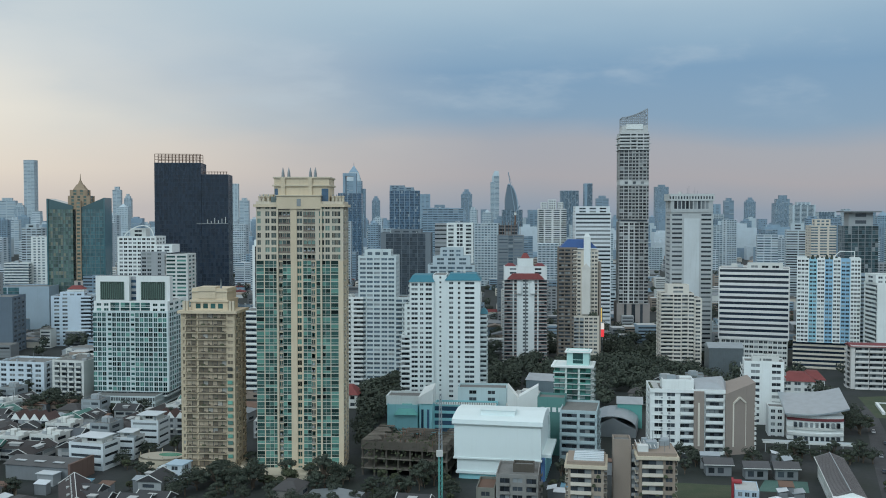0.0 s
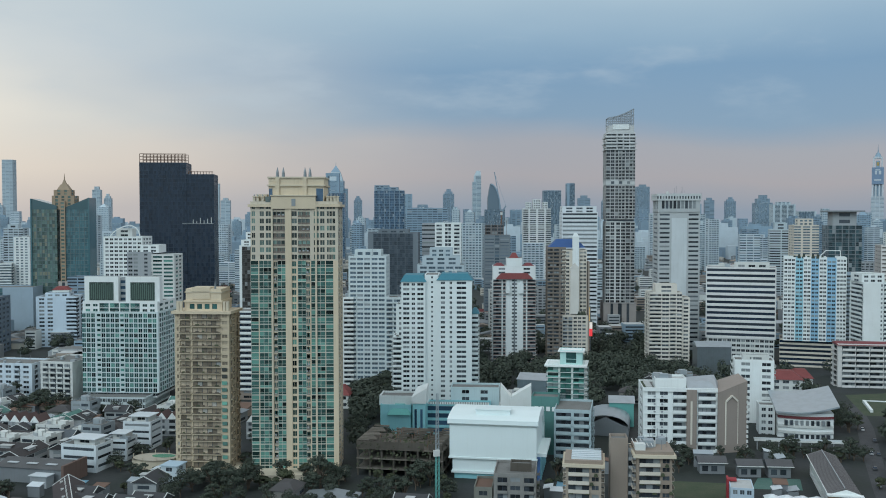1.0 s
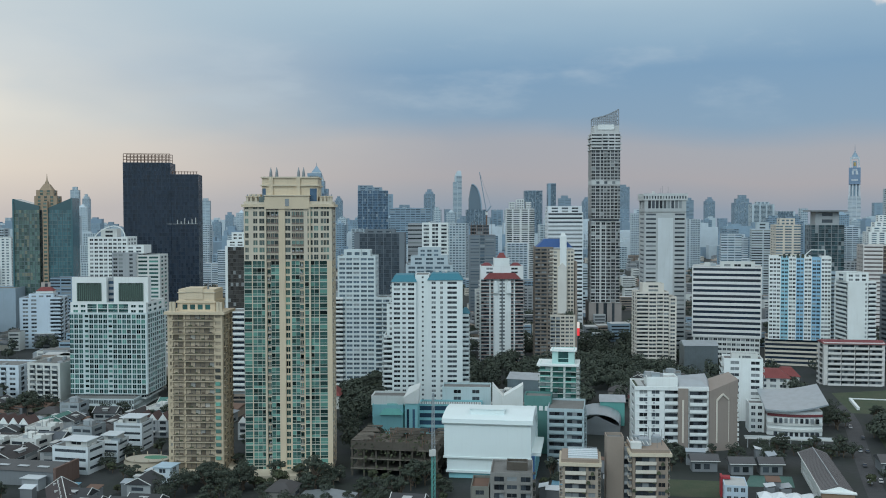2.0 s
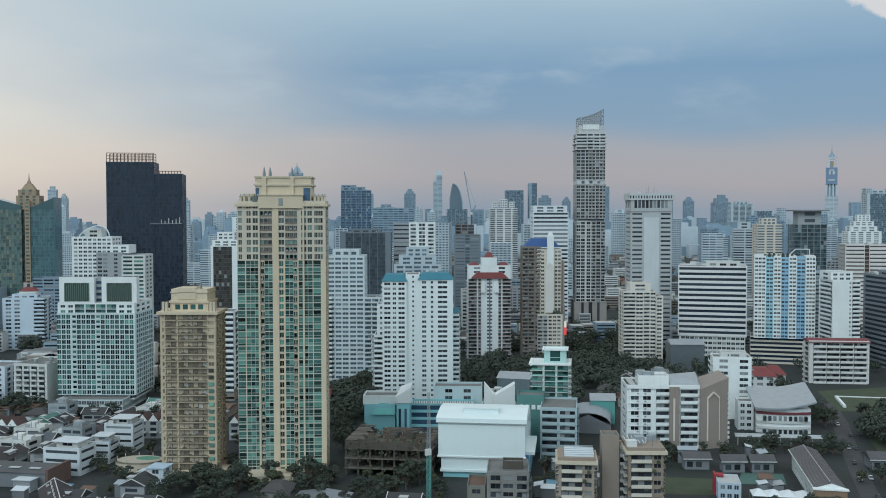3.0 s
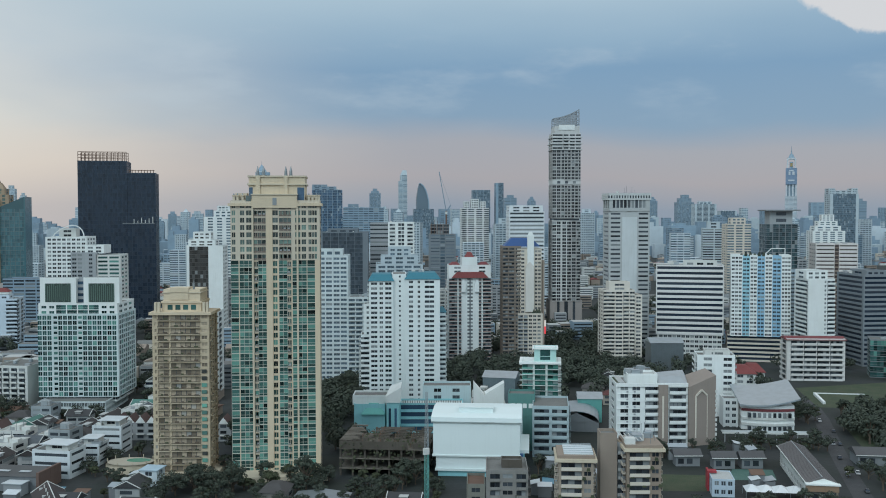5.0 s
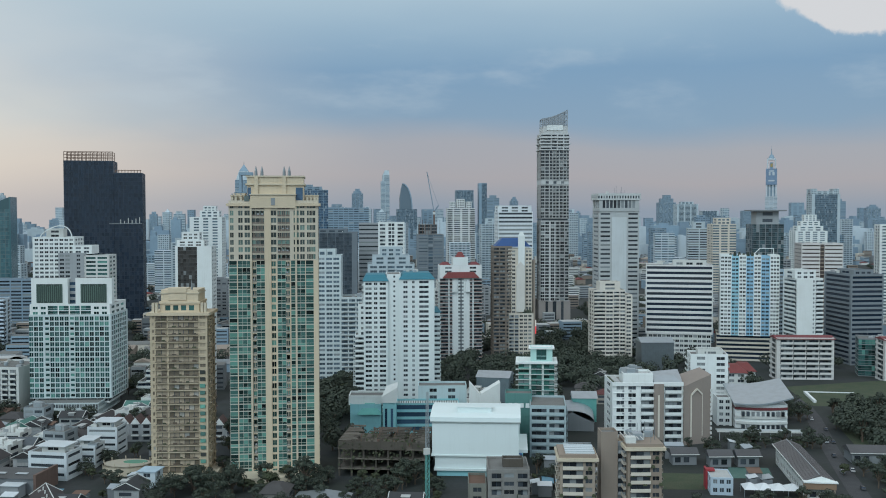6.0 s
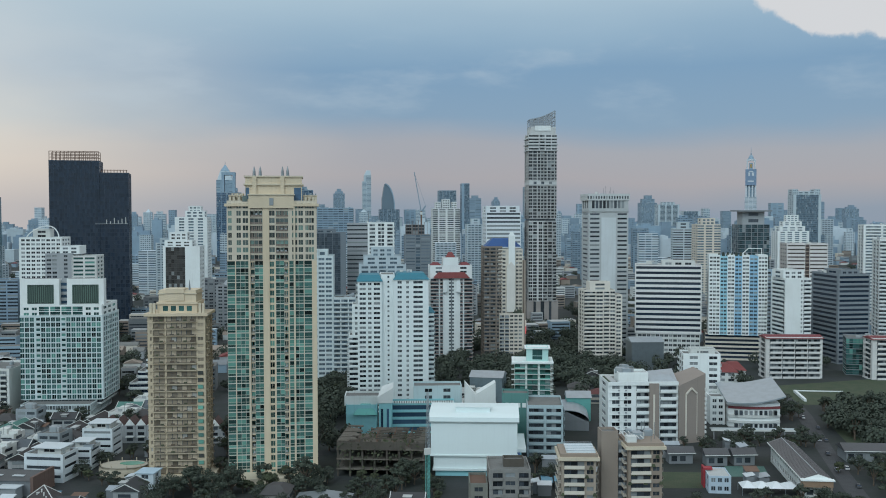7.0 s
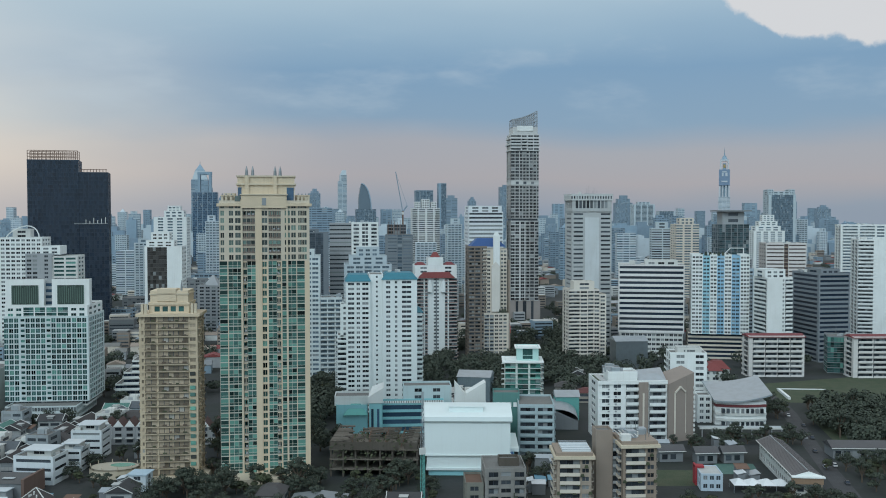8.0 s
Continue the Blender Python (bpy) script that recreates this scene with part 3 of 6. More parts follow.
def red_roof_tower():
    t = Thing("apartment_tower", "white apartment tower with brown balconies and red tiled roofs", "tower", 64, 751, -2, -3)
    t.block(0, 0, 0, 33, 22, 68, 2.85, "1.6b.3#.5b1.2#.4w.2#.4w1.2#.5b.3#1.6b", "#b#w#b#", "#b#w#b#", wall=WHITE, glass=G_DARK, pieces=True, reach=1.5, rail=paint(0.36, 0.24, 0.21), railtop=0.3)
    t.block(0, 2, 68, 33, 18, 9, 3, "#.7w2#.7w#", wall=WHITE)
    t.box("spine", STEEL, -0.5, 0.5, -0.4, 0, 3, 68)
    t.hip("roof", REDROOF, -14, 14, -2, 6, 68, 72.5, 0.7)
    for k, x in enumerate((-5.2, 5.2)):
        t.box("gable", WHITE, x - 1.7, x + 1.7, -2.4, 0, 57, 64, 1 + k)
        t.gable("gable", WHITE, x - 1.7, x + 1.7, -2.4, 0, 64, 67, "y", 0.1)
    t.block(0, 4, 76, 12, 12, 8, 8, "#", wall=WHITE, parapet=0)
    t.hip("roof", REDROOF, -3.4, 3.4, 5, 12, 84, 88, 0.4, 0.2)
    t.hip("roof", MAROON, 7, 16, 4, 18, 77.6, 80, 0.4, 0.1)
    t.hip("roof", MAROON, -16, -7, 4, 18, 77.6, 80, 0.4, 0.1)
    return t.done()


red_roof_tower()


def brown_tower():
    t = Thing("apartment_tower", "brown and cream apartment tower with a white fin and blue roof", "tower", 105, 740, -4, -3)
    t.block(-9.5, 2, 0, 14, 24, 92, 2.9, "1b.2#1b.3#1w", "", "#b#b#", wall=paint(0.24, 0.20, 0.165), glass=G_DARK, reach=0.6)
    t.block(4, 2, 40, 19, 22, 50, 2.9, "1w.4#1w.6#2.2#.5w.3#.8w.3#.8w.3#", "#w#w#w#", wall=BEIGE, glass=G_DARK)
    t.block(4.5, -1.5, 0, 19, 22, 40, 2.9, "1.2b.2#1b.3#.8w.3#.8w.3#.8w.5#", "#w#w#w#", wall=BEIGE, glass=G_DARK, rail=GREY, reach=0.5)
    t.box("side_wall", TAUPE, 14.1, 15.4, -1.2, 22, 0, 82)
    t.box("fin", WHITE, 2.4, 7.4, 0.6, 3, 68, 101)
    t.prism("fin", WHITE, [(2.4, 0.6), (7.4, 0.6), (7.4, 3), (2.4, 3)], 101, 104, 0.4, (4.7, 1.8))
    cream = paint(0.70, 0.67, 0.61)
    t.box("fin", cream, 0.8, 7.4, -0.6, 2.2, 42, 77)
    t.gable("fin", cream, 0.8, 7.4, -0.6, 2.2, 77, 81, "y", 0.2)
    t.hip("roof", paint(0.02, 0.08, 0.24, 0.5), -15, 12, 4, 22, 92.5, 99, 0.55)
    for x in (7, 9.5, 11.5):
        t.prism("roof_shrub", LEAF, [(x - 1.4, 0), (x, -1.4), (x + 1.4, 0), (x, 1.4)], 41, 44, 0.5, (x, 0))
        t.prism("roof_shrub", LEAF, [(x - 1.2, 3), (x, 2), (x + 1.4, 3), (x, 4.4)], 72, 76, 0.5, (x, 3))
    return t.done()


brown_tower()


def sail_tower():
    t = Thing("skyscraper", "tall grey residential skyscraper with a slanted lattice crown", "skyscraper", 187, 952, -4)
    grey, pale, bar = paint(0.45, 0.45, 0.44), paint(0.58, 0.59, 0.58), paint(0.32, 0.35, 0.38)
    void = glaze(0.028, 0.032, 0.036, 0.8, 0.2, 0.12)
    w, d = 28, 28
    t.block(0, 0, 0, 32, 30, 27, 27, "1.3#.5o.9#.7o.9#.5o1.3#", "#o#o#", wall=paint(0.32, 0.29, 0.27), glass=G_DARK)
    t.block(-5.5, 0, 27, 17, d, 80, 3.4, "1w.2#1w.5#1w.3#.6w", "#w#w#w#", "#b#w#w#", wall=pale, glass=void, reach=0.8, sill=0.22, head=0.95, railtop=0.26)
    t.block(7.5, 0, 27, 13, d, 80, 3.4, "1b|1w|1b", "#b#w#b#", wall=grey, glass=void, reach=0.8, sill=0.22, head=0.95, railtop=0.26)
    t.block(0, 0, 110, w, d, 33, 3.4, "1w|1w.3#.7w|.7b|.7b.3#.8w|.8b|.5b", "#b#w#b#", "#b#w#b#", wall=grey, glass=void, reach=0.8, sill=0.22, head=0.95, railtop=0.26)
    t.block(0, 0, 107, w - 2, d - 2, 3, 3, "o", "o", "o", wall=grey)
    t.block(0, 0, 143, w, d, 5, 5, "#.4w#.4w#.4w#", "#", "#", wall=pale)
    t.block(0, 0, 148, w, d, 30, 3.4, "1w|1w.3#.7w|.7b|.7b.3#.8w|.8b|.5b", "#b#w#b#", "#b#w#b#", wall=grey, glass=void, reach=0.8, sill=0.22, head=0.95, railtop=0.26)
    t.block(0, 0, 178, w, d, 16, 3.4, "2w|1b.3#1w|1w", "#b#w#", "#b#w#", wall=pale, glass=void)
    t.block(0.5, 1, 194, w - 3, d - 4, 7, 7, "#", wall=pale)
    t.box("sign_panel", WHITE, -8, 8, 0.4, 0.9, 198, 203)
    for y in (2, 20):
        for i in range(13):
            a = i / 12
            t.beam("lattice", bar, (-12 + 24.5 * a, y, 201), (-12 + 24.5 * a, y, 209.5 + 8.5 * a ** 1.6), 0.34 if i % 3 else 0.5)
            if i < 12:
                b = (i + 1) / 12
                t.beam("lattice", bar, (-12 + 24.5 * a, y, 209.5 + 8.5 * a ** 1.6), (-12 + 24.5 * b, y, 209.5 + 8.5 * b ** 1.6), 0.5)
        for z in (203, 205.4, 207.8, 210.2, 212.6, 215):
            a = 0.0 if z < 209.5 else ((z - 209.5) / 8.5) ** (1 / 1.6)
            t.beam("lattice", bar, (-12 + 24.5 * a, y, z), (12.5, y, z), 0.3)
    for i in range(5):
        a = i / 4
        t.beam("lattice", bar, (-12 + 24.5 * a, 2, 209.5 + 8.5 * a ** 1.6), (-12 + 24.5 * a, 20, 209.5 + 8.5 * a ** 1.6), 0.35)
    for z in (204, 208, 212, 216):
        t.beam("lattice", bar, (12.5, 2, z), (12.5, 20, z), 0.3)
    for z, x in ((178, 15.2), (184, 15.6), (190, 15.2)):
        t.box("ledge", pale, -x, x, -1.2, 27, z, z + 0.9)
    return t.done()


sail_tower()


def grey_office():
    t = Thing("office_tower", "grey office tower with a pale central panel", "tower", 197, 770, -4)
    wall = paint(0.46, 0.48, 0.48)
    t.block(0, 0, 0, 33, 26, 116, 3.6, ".3#2r.4#3#.4#2r.3#", "#3r#", "#3r#", wall=wall, glass=G_DARK, sill=0.45, head=0.85)
    t.box("panel", paint(0.62, 0.66, 0.67), -6, 6, -0.5, 0, 30, 112)
    t.block(0, 0, 116, 33, 26, 12, 12, "#" + ".5o.18#" * 9 + "#", "#o#o#o#", "#o#o#o#", wall=wall)
    t.block(0, -0.6, 126, 35, 28, 4.5, 4.5, ".4w.35#" * 16, ".4w.35#" * 12, ".4w.35#" * 12, wall=paint(0.56, 0.58, 0.57), sill=0.3, head=0.8)
    t.clutter(0, 0, 131, 26, 22, 21, 7)
    return t.done()


grey_office()


def beige_flats():
    t = Thing("apartment_building", "beige stepped apartment block with long balconies", "building", 177, 719, -3)
    t.block(-3, 0, 4, 24, 20, 52, 2.9, "2.4B.2#1.4w.2#1.2B.2#1w", "#B#w#", "#B#w#", wall=paint(0.74, 0.69, 0.61), glass=G_DARK, pieces=True, reach=0.8)
    t.block(11, 3, 0, 9, 20, 52, 2.9, "1B.3#1w.3#", "#B#B#B#", wall=paint(0.74, 0.69, 0.61), glass=G_DARK, reach=0.8)
    t.block(-2, 3, 56, 16, 12, 6, 3, "#w#", wall=paint(0.74, 0.69, 0.61))
    t.block(-3, -1, 0, 26, 22, 4, 4, "o#o#o#o", wall=TAUPE)
    t.clutter(0, 2, 57, 20, 14, 31, 6)
    return t.done()


beige_flats()


def striped_office():
    t = Thing("office_building", "white and black striped office building", "building", 238, 743, -19)
    t.block(0, 0, 19, 52, 30, 54, 4.1, ".15#9r.15#", ".3#9r.3#", ".3#9r.3#", wall=paint(0.74, 0.73, 0.71), glass=G_BLACK, pieces=True, sill=0.5, head=1.0, parapet=1.2)
    t.block(0, 0.6, 0, 50, 29, 19, 3.8, "#" + "w.25#" * 14, "#w#w#w#", "#w#w#w#", wall=OFFWHITE, glass=G_DARK)
    t.block(8, 6, 73, 26, 16, 3.5, 3.5, "#w#w#w#", wall=OFFWHITE)
    t.block(-27, -10, 0, 16, 12, 13, 4, "r", wall=GREY)
    t.clutter(-8, 6, 74, 24, 18, 41, 7)
    return t.done()


striped_office()


def blue_flats():
    t = Thing("apartment_building", "pale apartment block with blue stripes over a parking deck", "building", 285, 718, -20)
    blue, aqua = paint(0.30, 0.52, 0.68), paint(0.34, 0.60, 0.70)
    t.block(0, 3, 0, 48, 26, 20, 3.3, "9r", "9r", "9r", wall=BEIGE, glass=G_BLACK, sill=0.45, head=1.0)
    for x, ww, mat in ((-17.5, 8.5, WHITE), (-10.5, 5.5, aqua), (-5, 5.5, WHITE), (0.5, 5.5, blue), (6, 5.5, WHITE), (12, 6.5, blue), (18.8, 7, WHITE)):
        t.block(x, 0 if mat is WHITE else 0.8, 20, ww, 24, 62 if mat is WHITE else 61, 2.9, ".25#.9w.25#.9w.25#" if ww < 7 else ".3#.9w.3#.9w.3#.9w.3#", "#w#w#" if x > 15 else "", "#w#w#" if x < -15 else "", wall=mat, glass=G_DARK, sill=0.3, head=0.8)
    t.block(26, 8, 20, 8, 16, 50, 2.9, ".3#1w.3#1w.3#", "#b#b#", wall=paint(0.45, 0.56, 0.64), glass=G_DARK)
    for i in range(9):
        x = -14 + i * 2.2 + (i % 3)
        t.prism("roof_shrub", LEAF, [(x - 1.3, 3), (x, 1.5), (x + 1.3, 3), (x, 4.5)], 82, 84 + (i % 2), 0.5, (x, 3))
    t.beam("frame", WHITE, (2, 4, 82), (8, 4, 88), 0.3)
    t.beam("frame", WHITE, (8, 4, 88), (18, 4, 88), 0.3)
    t.beam("frame", WHITE, (18, 4, 82), (18, 4, 88), 0.3)
    return t.done()


blue_flats()


# ---- black tower, glass towers, stepped white offices ----
def black_tower():
    t = Thing("skyscraper", "black glass skyscraper with a steel roof frame", "skyscraper", -264, 1022, 6)
    def dark(x, z, ww, h, y=0, d=40):
        t.block(x, y, z, ww, d, h, 4.0, "|".join(["2g"] * max(3, round(ww / 5))), "|".join(["2g"] * 6), "|".join(["2g"] * 6), wall=DARK, glass=G_BLACK, roof=DARK, slab=DARK)
    dark(-14, 0, 48, 168)
    dark(24, 0, 28, 156, 0.5)
    t.box("sign_panel", GREY, 5, 37, -0.2, 0.2, 105, 105.5)
    for i, h in enumerate((5, 3, 7, 4, 6, 8)):
        t.box("sign_panel", OFFWHITE, 16 + i * 3.7, 16.7 + i * 3.7, -0.2, 0.2, 105.5, 105.5 + h * 0.8, 1 + i)
    for i in range(14):
        x = -37.5 + i * 3.6
        t.beam("roof_frame", RUST, (x, 1, 168), (x, 1, 178), 0.3)
        t.beam("roof_frame", RUST, (x, 20, 168), (x, 20, 178), 0.3)
    for z in (172, 175, 178):
        t.beam("roof_frame", RUST, (-37.5, 1, z), (9.5, 1, z), 0.28)
        t.beam("roof_frame", RUST, (-37.5, 20, z), (9.5, 20, z), 0.28)
    for i in range(9):
        x = 12 + i * 3
        t.beam("roof_frame", RUST, (x, 1, 156), (x, 1, 160), 0.3)
    t.beam("roof_frame", RUST, (12, 1, 159.5), (37, 1, 159.5), 0.3)
    return t.done()


black_tower()


def gilded_towers():
    t = Thing("office_tower", "teal and bronze glass twin tower with a gilded spired core", "tower", -377.6, 1000, 4)
    gold, frame = paint(0.38, 0.28, 0.19), paint(0.14, 0.19, 0.20)
    teal = glaze(0.065, 0.15, 0.17, 0.35, 0.1, 0.0)
    amber = glaze(0.10, 0.16, 0.14, 0.5, 0.15, 0.12, (0.30, 0.25, 0.16))
    bay = "|".join(["2g"] * 5)
    t.block(-15.5, 0, 0, 25, 26, 120, 3.8, bay, bay, bay, wall=frame, glass=amber, slab=frame, parapet=0)
    t.block(17, 0, 0, 23, 26, 120, 3.8, bay, bay, bay, wall=frame, glass=teal, slab=frame, parapet=0)
    for x0, x1, za, zb in ((-28, -3, 131, 124), (5.5, 28.5, 122, 132)):
        t.poly("crown", teal, [(x0, 0, 120), (x1, 0, 120), (x1, 26, 120), (x0, 26, 120), (x0, 0, za), (x1, 0, zb), (x1, 26, zb), (x0, 26, za)], CUBE_F)
    for x, h in ((-28.3, 131), (28.8, 132)):
        t.box("fin", teal, x - 0.7, x + 0.7, -0.8, 26, 0, h)
    t.block(3, -1.5, 0, 5, 20, 128, 3.8, ".5#2r.5#", wall=gold, glass=amber)
    t.block(3, 1, 120, 22, 18, 14, 3.5, "#.5o.6#.5o.6#.5o#", "#o#", "#o#", wall=gold, glass=amber, parapet=0)
    t.block(2, 2.5, 134, 17, 14, 6, 3, "#.5o.6#.5o#", "#o#", "#o#", wall=gold, glass=amber, parapet=0)
    t.prism("spire", gold, [(-4, 4), (9, 4), (9, 15), (-4, 15)], 140, 146, 0.45, (2.5, 9))
    t.prism("spire", gold, [(0.4, 7), (4.6, 7), (4.6, 11), (0.4, 11)], 146, 150, 0.4, (2.5, 9))
    t.tube("spire", gold, 2.5, 9, 150, 157, 0.7, 0.15)
    t.block(30, -8, 0, 60, 8, 46, 46, "#" + ".5o.7#" * 8, wall=paint(0.50, 0.44, 0.40), glass=G_DARK)
    t.block(-44, -30, 0, 52, 34, 42, 4, "2g|2g.4#5#", "#", "#", wall=paint(0.36, 0.45, 0.52), glass=teal, slab=frame)
    return t.done()


gilded_towers()


def stepped_offices():
    t = Thing("office_building", "white stepped office blocks with a roof arch", "building", -252, 838, -3)
    t.block(-14, 4, 0, 34, 26, 95, 3.4, "#" + "w.4#" * 8, "#w#w#w#", "#w#w#", wall=WHITE, glass=G_DARK)
    t.block(2, 0, 0, 22, 24, 82, 3.4, ".3#1w.3#1w.4#1.2#.8w1.2#", "#w#w#", wall=GREY, glass=G_DARK)
    t.block(22, 0, 0, 20, 24, 80, 3.4, ".3#1.6r.3#1.6r.3#", "#r#r#", wall=OFFWHITE, glass=G_TEAL)
    t.block(10, 2, 82, 16, 20, 6, 3, "#w#w#", wall=WHITE)
    for i in range(12):
        a, b = math.pi * i / 12, math.pi * (i + 1) / 12
        t.beam("roof_arch", WHITE, (-12 + 13 * math.cos(a), 4.5, 95 + 10 * math.sin(a) * (1 + 0.35 * math.cos(a))), (-12 + 13 * math.cos(b), 4.5, 95 + 10 * math.sin(b) * (1 + 0.35 * math.cos(b))), 0.4)
    t.block(-14, 8, 95, 14, 10, 7, 3.5, "#w#", wall=OFFWHITE)
    return t.done()


stepped_offices()


# ---- foreground blocks ----
def white_hall():
    t = Thing("hall", "blank white painted hall with a rounded eave and blue side", "hall", 23.5, 418, -11)
    pale = paint(0.72, 0.80, 0.79, 0.6, 0.07)
    d = 38
    t.box("base", SKYPAINT, -17, 17.5, 1, d, 0, 3)
    t.box("wall", pale, -18.2, 18.2, -0.2, d, 2.6, 3.6, 1)
    t.box("wall", pale, -17.8, 17.8, 0.8, d, 3.6, 9.4, 2)
    t.box("wall", pale, -19, 19, 0, d, 9.4, 24, 3)
    t.box("moulding", pale, -19.4, 19.4, -0.4, d, 9.0, 9.7)
    prof = [(-0.8, 24), (-1.3, 24.6), (-1.1, 26.4), (3, 27.4), (14, 28.6), (24, 28), (31, 26), (36, 22), (38.5, 17), (39, 10), (37, 10), (36, 18), (31, 24)]
    m = len(prof)
    v = [(x, y, z) for x in (-19.8, 19.8) for y, z in prof]
    t.poly("roof", pale, v, [tuple(range(m)), tuple(range(2 * m - 1, m - 1, -1))] + [(i, m + i, m + (i + 1) % m, (i + 1) % m) for i in range(m)])
    t.box("roof_box", pale, -8, 7, 5, 11, 27.2, 29.6)
    t.box("roof_box", pale, -8.4, 7.4, 4.6, 11.4, 29.6, 29.9)
    t.box("side_wall", BLUEPAINT, 18.8, 20.4, 2, d, 0, 10)
    t.box("side_roof", pale, 19, 23.0, 4, d - 3, 10, 11.4)
    for i in range(8):
        t.box("side_pier", SKYPAINT, 20.4, 20.9, 4 + i * 4.2, 5 + i * 4.2, 0, 10)
    return t.done()


white_hall()


def ruin():
    t = Thing("concrete_shell", "unfinished weathered concrete frame overgrown with weeds", "ruin", -17, 424, -12, -2)
    w, d = 38, 30
    slab = paint(0.17, 0.15, 0.125, 0.95, 0.9)
    for i in range(8):
        x = -w / 2 + i * w / 7
        for y in (0, 10, 20, d):
            t.box("column", SOOT, x - 0.4, x + 0.4, y - 0.4, y + 0.4, 0, 17 if y in (0, d) else 15)
    for z in (5.2, 9.6, 14):
        t.box("floor_slab", slab, -w / 2 - 0.5, w / 2 + 0.5, -1.2, 2.2, z, z + 0.5, int(z))
        t.box("floor_slab", slab, -w / 2 - 0.5, w / 2 + 0.5, 3, d, z - 0.3, z + 0.2, 20 + int(z))
    t.box("parapet", SOOT, -w / 2, w / 2 - 8, -1.4, -1.0, 14.4, 17.6)
    t.box("parapet", SOOT, -w / 2 - 0.4, -w / 2, -1, d, 14, 17.8)
    t.box("parapet", SOOT, w / 2 - 5, w / 2, -1.2, -0.8, 14.4, 17.2)
    for k, y0 in enumerate(range(0, 29, 2)):
        if k % 5 != 3:
            t.box("roof_slab", slab, -w / 2, -w / 2 + 5 + (k * 3 % 4), y0, y0 + 1.5, 17.6, 17.9 + (k % 3) * 0.12)
        if k % 4 != 1:
            t.box("roof_slab", slab, w / 2 - 4 - (k * 5 % 3) * 0.6, w / 2, y0, y0 + 1.5, 17.2, 17.5 + (k % 3) * 0.12)
        if k > 9:
            t.box("roof_slab", SOOT, -9 + (k * 7 % 5), 10 - (k * 3 % 6), y0, y0 + 1.6, 17.0, 17.3)
    for i in range(14):
        x, y = -w / 2 + 9 + (i * 7.3) % 22, 3 + (i * 5.1) % 20
        t.beam("rebar", RUST, (x, y, 14), (x + 0.5, y, 20), 0.14)
        t.beam("rafter", SOOT, (x, y, 18), (x + 5, y + 1, 18.5), 0.3)
    r = random.Random(5)
    for _ in range(420):
        x, y, z = r.uniform(-w / 2 + 8, w / 2 - 5), r.uniform(1, d), r.uniform(14.2, 17)
        if r.random() < 0.35:
            x, y, z = r.uniform(-w / 2, w / 2), r.uniform(-1.6, -1.0), r.uniform(4, 17)
        q = Vector((r.uniform(-1, 1), r.uniform(-1, 0), r.uniform(0.2, 1))).to_track_quat("Z", "Y")
        s = r.uniform(0.3, 0.8)
        t.poly("creeper", LEAF2, [tuple(Vector((x, y, z)) + q @ Vector((a * s, b * s, 0))) for a, b in ((-1, -0.5), (0.2, -1), (1, 0.3), (-0.1, 1))], [(0, 1, 2, 3)])
    for i in range(9):
        t.box("parapet_stub", SOOT, -w / 2 + 2 + i * 4.1, -w / 2 + 3 + i * 4.1, -1.4, -0.9, 17.4, 17.9 + (i * 7 % 5) * 0.3)
    return t.done()


ruin()


def teal_school():
    t = Thing("school_building", "turquoise school building with white winged stair tower", "school", -17, 500, -6, -4)
    t.block(-4, 0, 0, 16, 16, 20, 3.6, "#", "", "#w#w#", wall=SKYPAINT)
    t.hip("roof", TEALPAINT, -8, 4, -2, 10, 16, 21, 0.4, 0.2)
    t.block(-4, 3, 20, 18, 14, 4, 4, "#", wall=WHITE, roof=ROOFGREY)
    t.box("stair_tower", SKYPAINT, 5, 11.5, -1.5, 8, 0, 22)
    for x in (6.0, 9.0):
        t.box("window", G_BLUE, x, x + 1.2, -1.65, -1.45, 6, 19)
    t.poly("stair_tower", WHITE, [(4.6, -2, 22), (12, -2, 22), (12, 9, 22), (4.6, 9, 22), (4.2, -2, 25), (12.4, -2, 30), (12.4, 9, 31), (6.5, 9, 29)], CUBE_F)
    t.block(28, 8, 0, 33, 12, 19, 3.8, ".1#9r.1#", wall=SKYPAINT, glass=G_BLUE, sill=0.36, head=0.98)
    for i in range(26):
        t.box("battlement", WHITE, 12 + i * 1.25, 12.8 + i * 1.25, 7.4, 7.8, 20, 21.2)
    t.block(36, 20, 0, 26, 14, 26, 3.8, ".8#.5w.8#.5w.8#", wall=paint(0.55, 0.68, 0.70), roof=ROOFGREY)
    for a, b in ((50, 56), (56, 66)):
        t.poly("wing_wall", WHITE, [(a, 6, 18), (b, 6, 18), (b, 14, 18), (a, 14, 18), (a, 6, 31 if a < 52 else 25), (b, 6, 24 if a < 52 else 31), (b, 14, 24 if a < 52 else 31), (a, 14, 31 if a < 52 else 25)], CUBE_F)
    t.block(58, 7, 0, 18, 14, 18, 3.6, "#w#w#w#", "#w#w#", wall=OFFWHITE)
    return t.done()


teal_school()


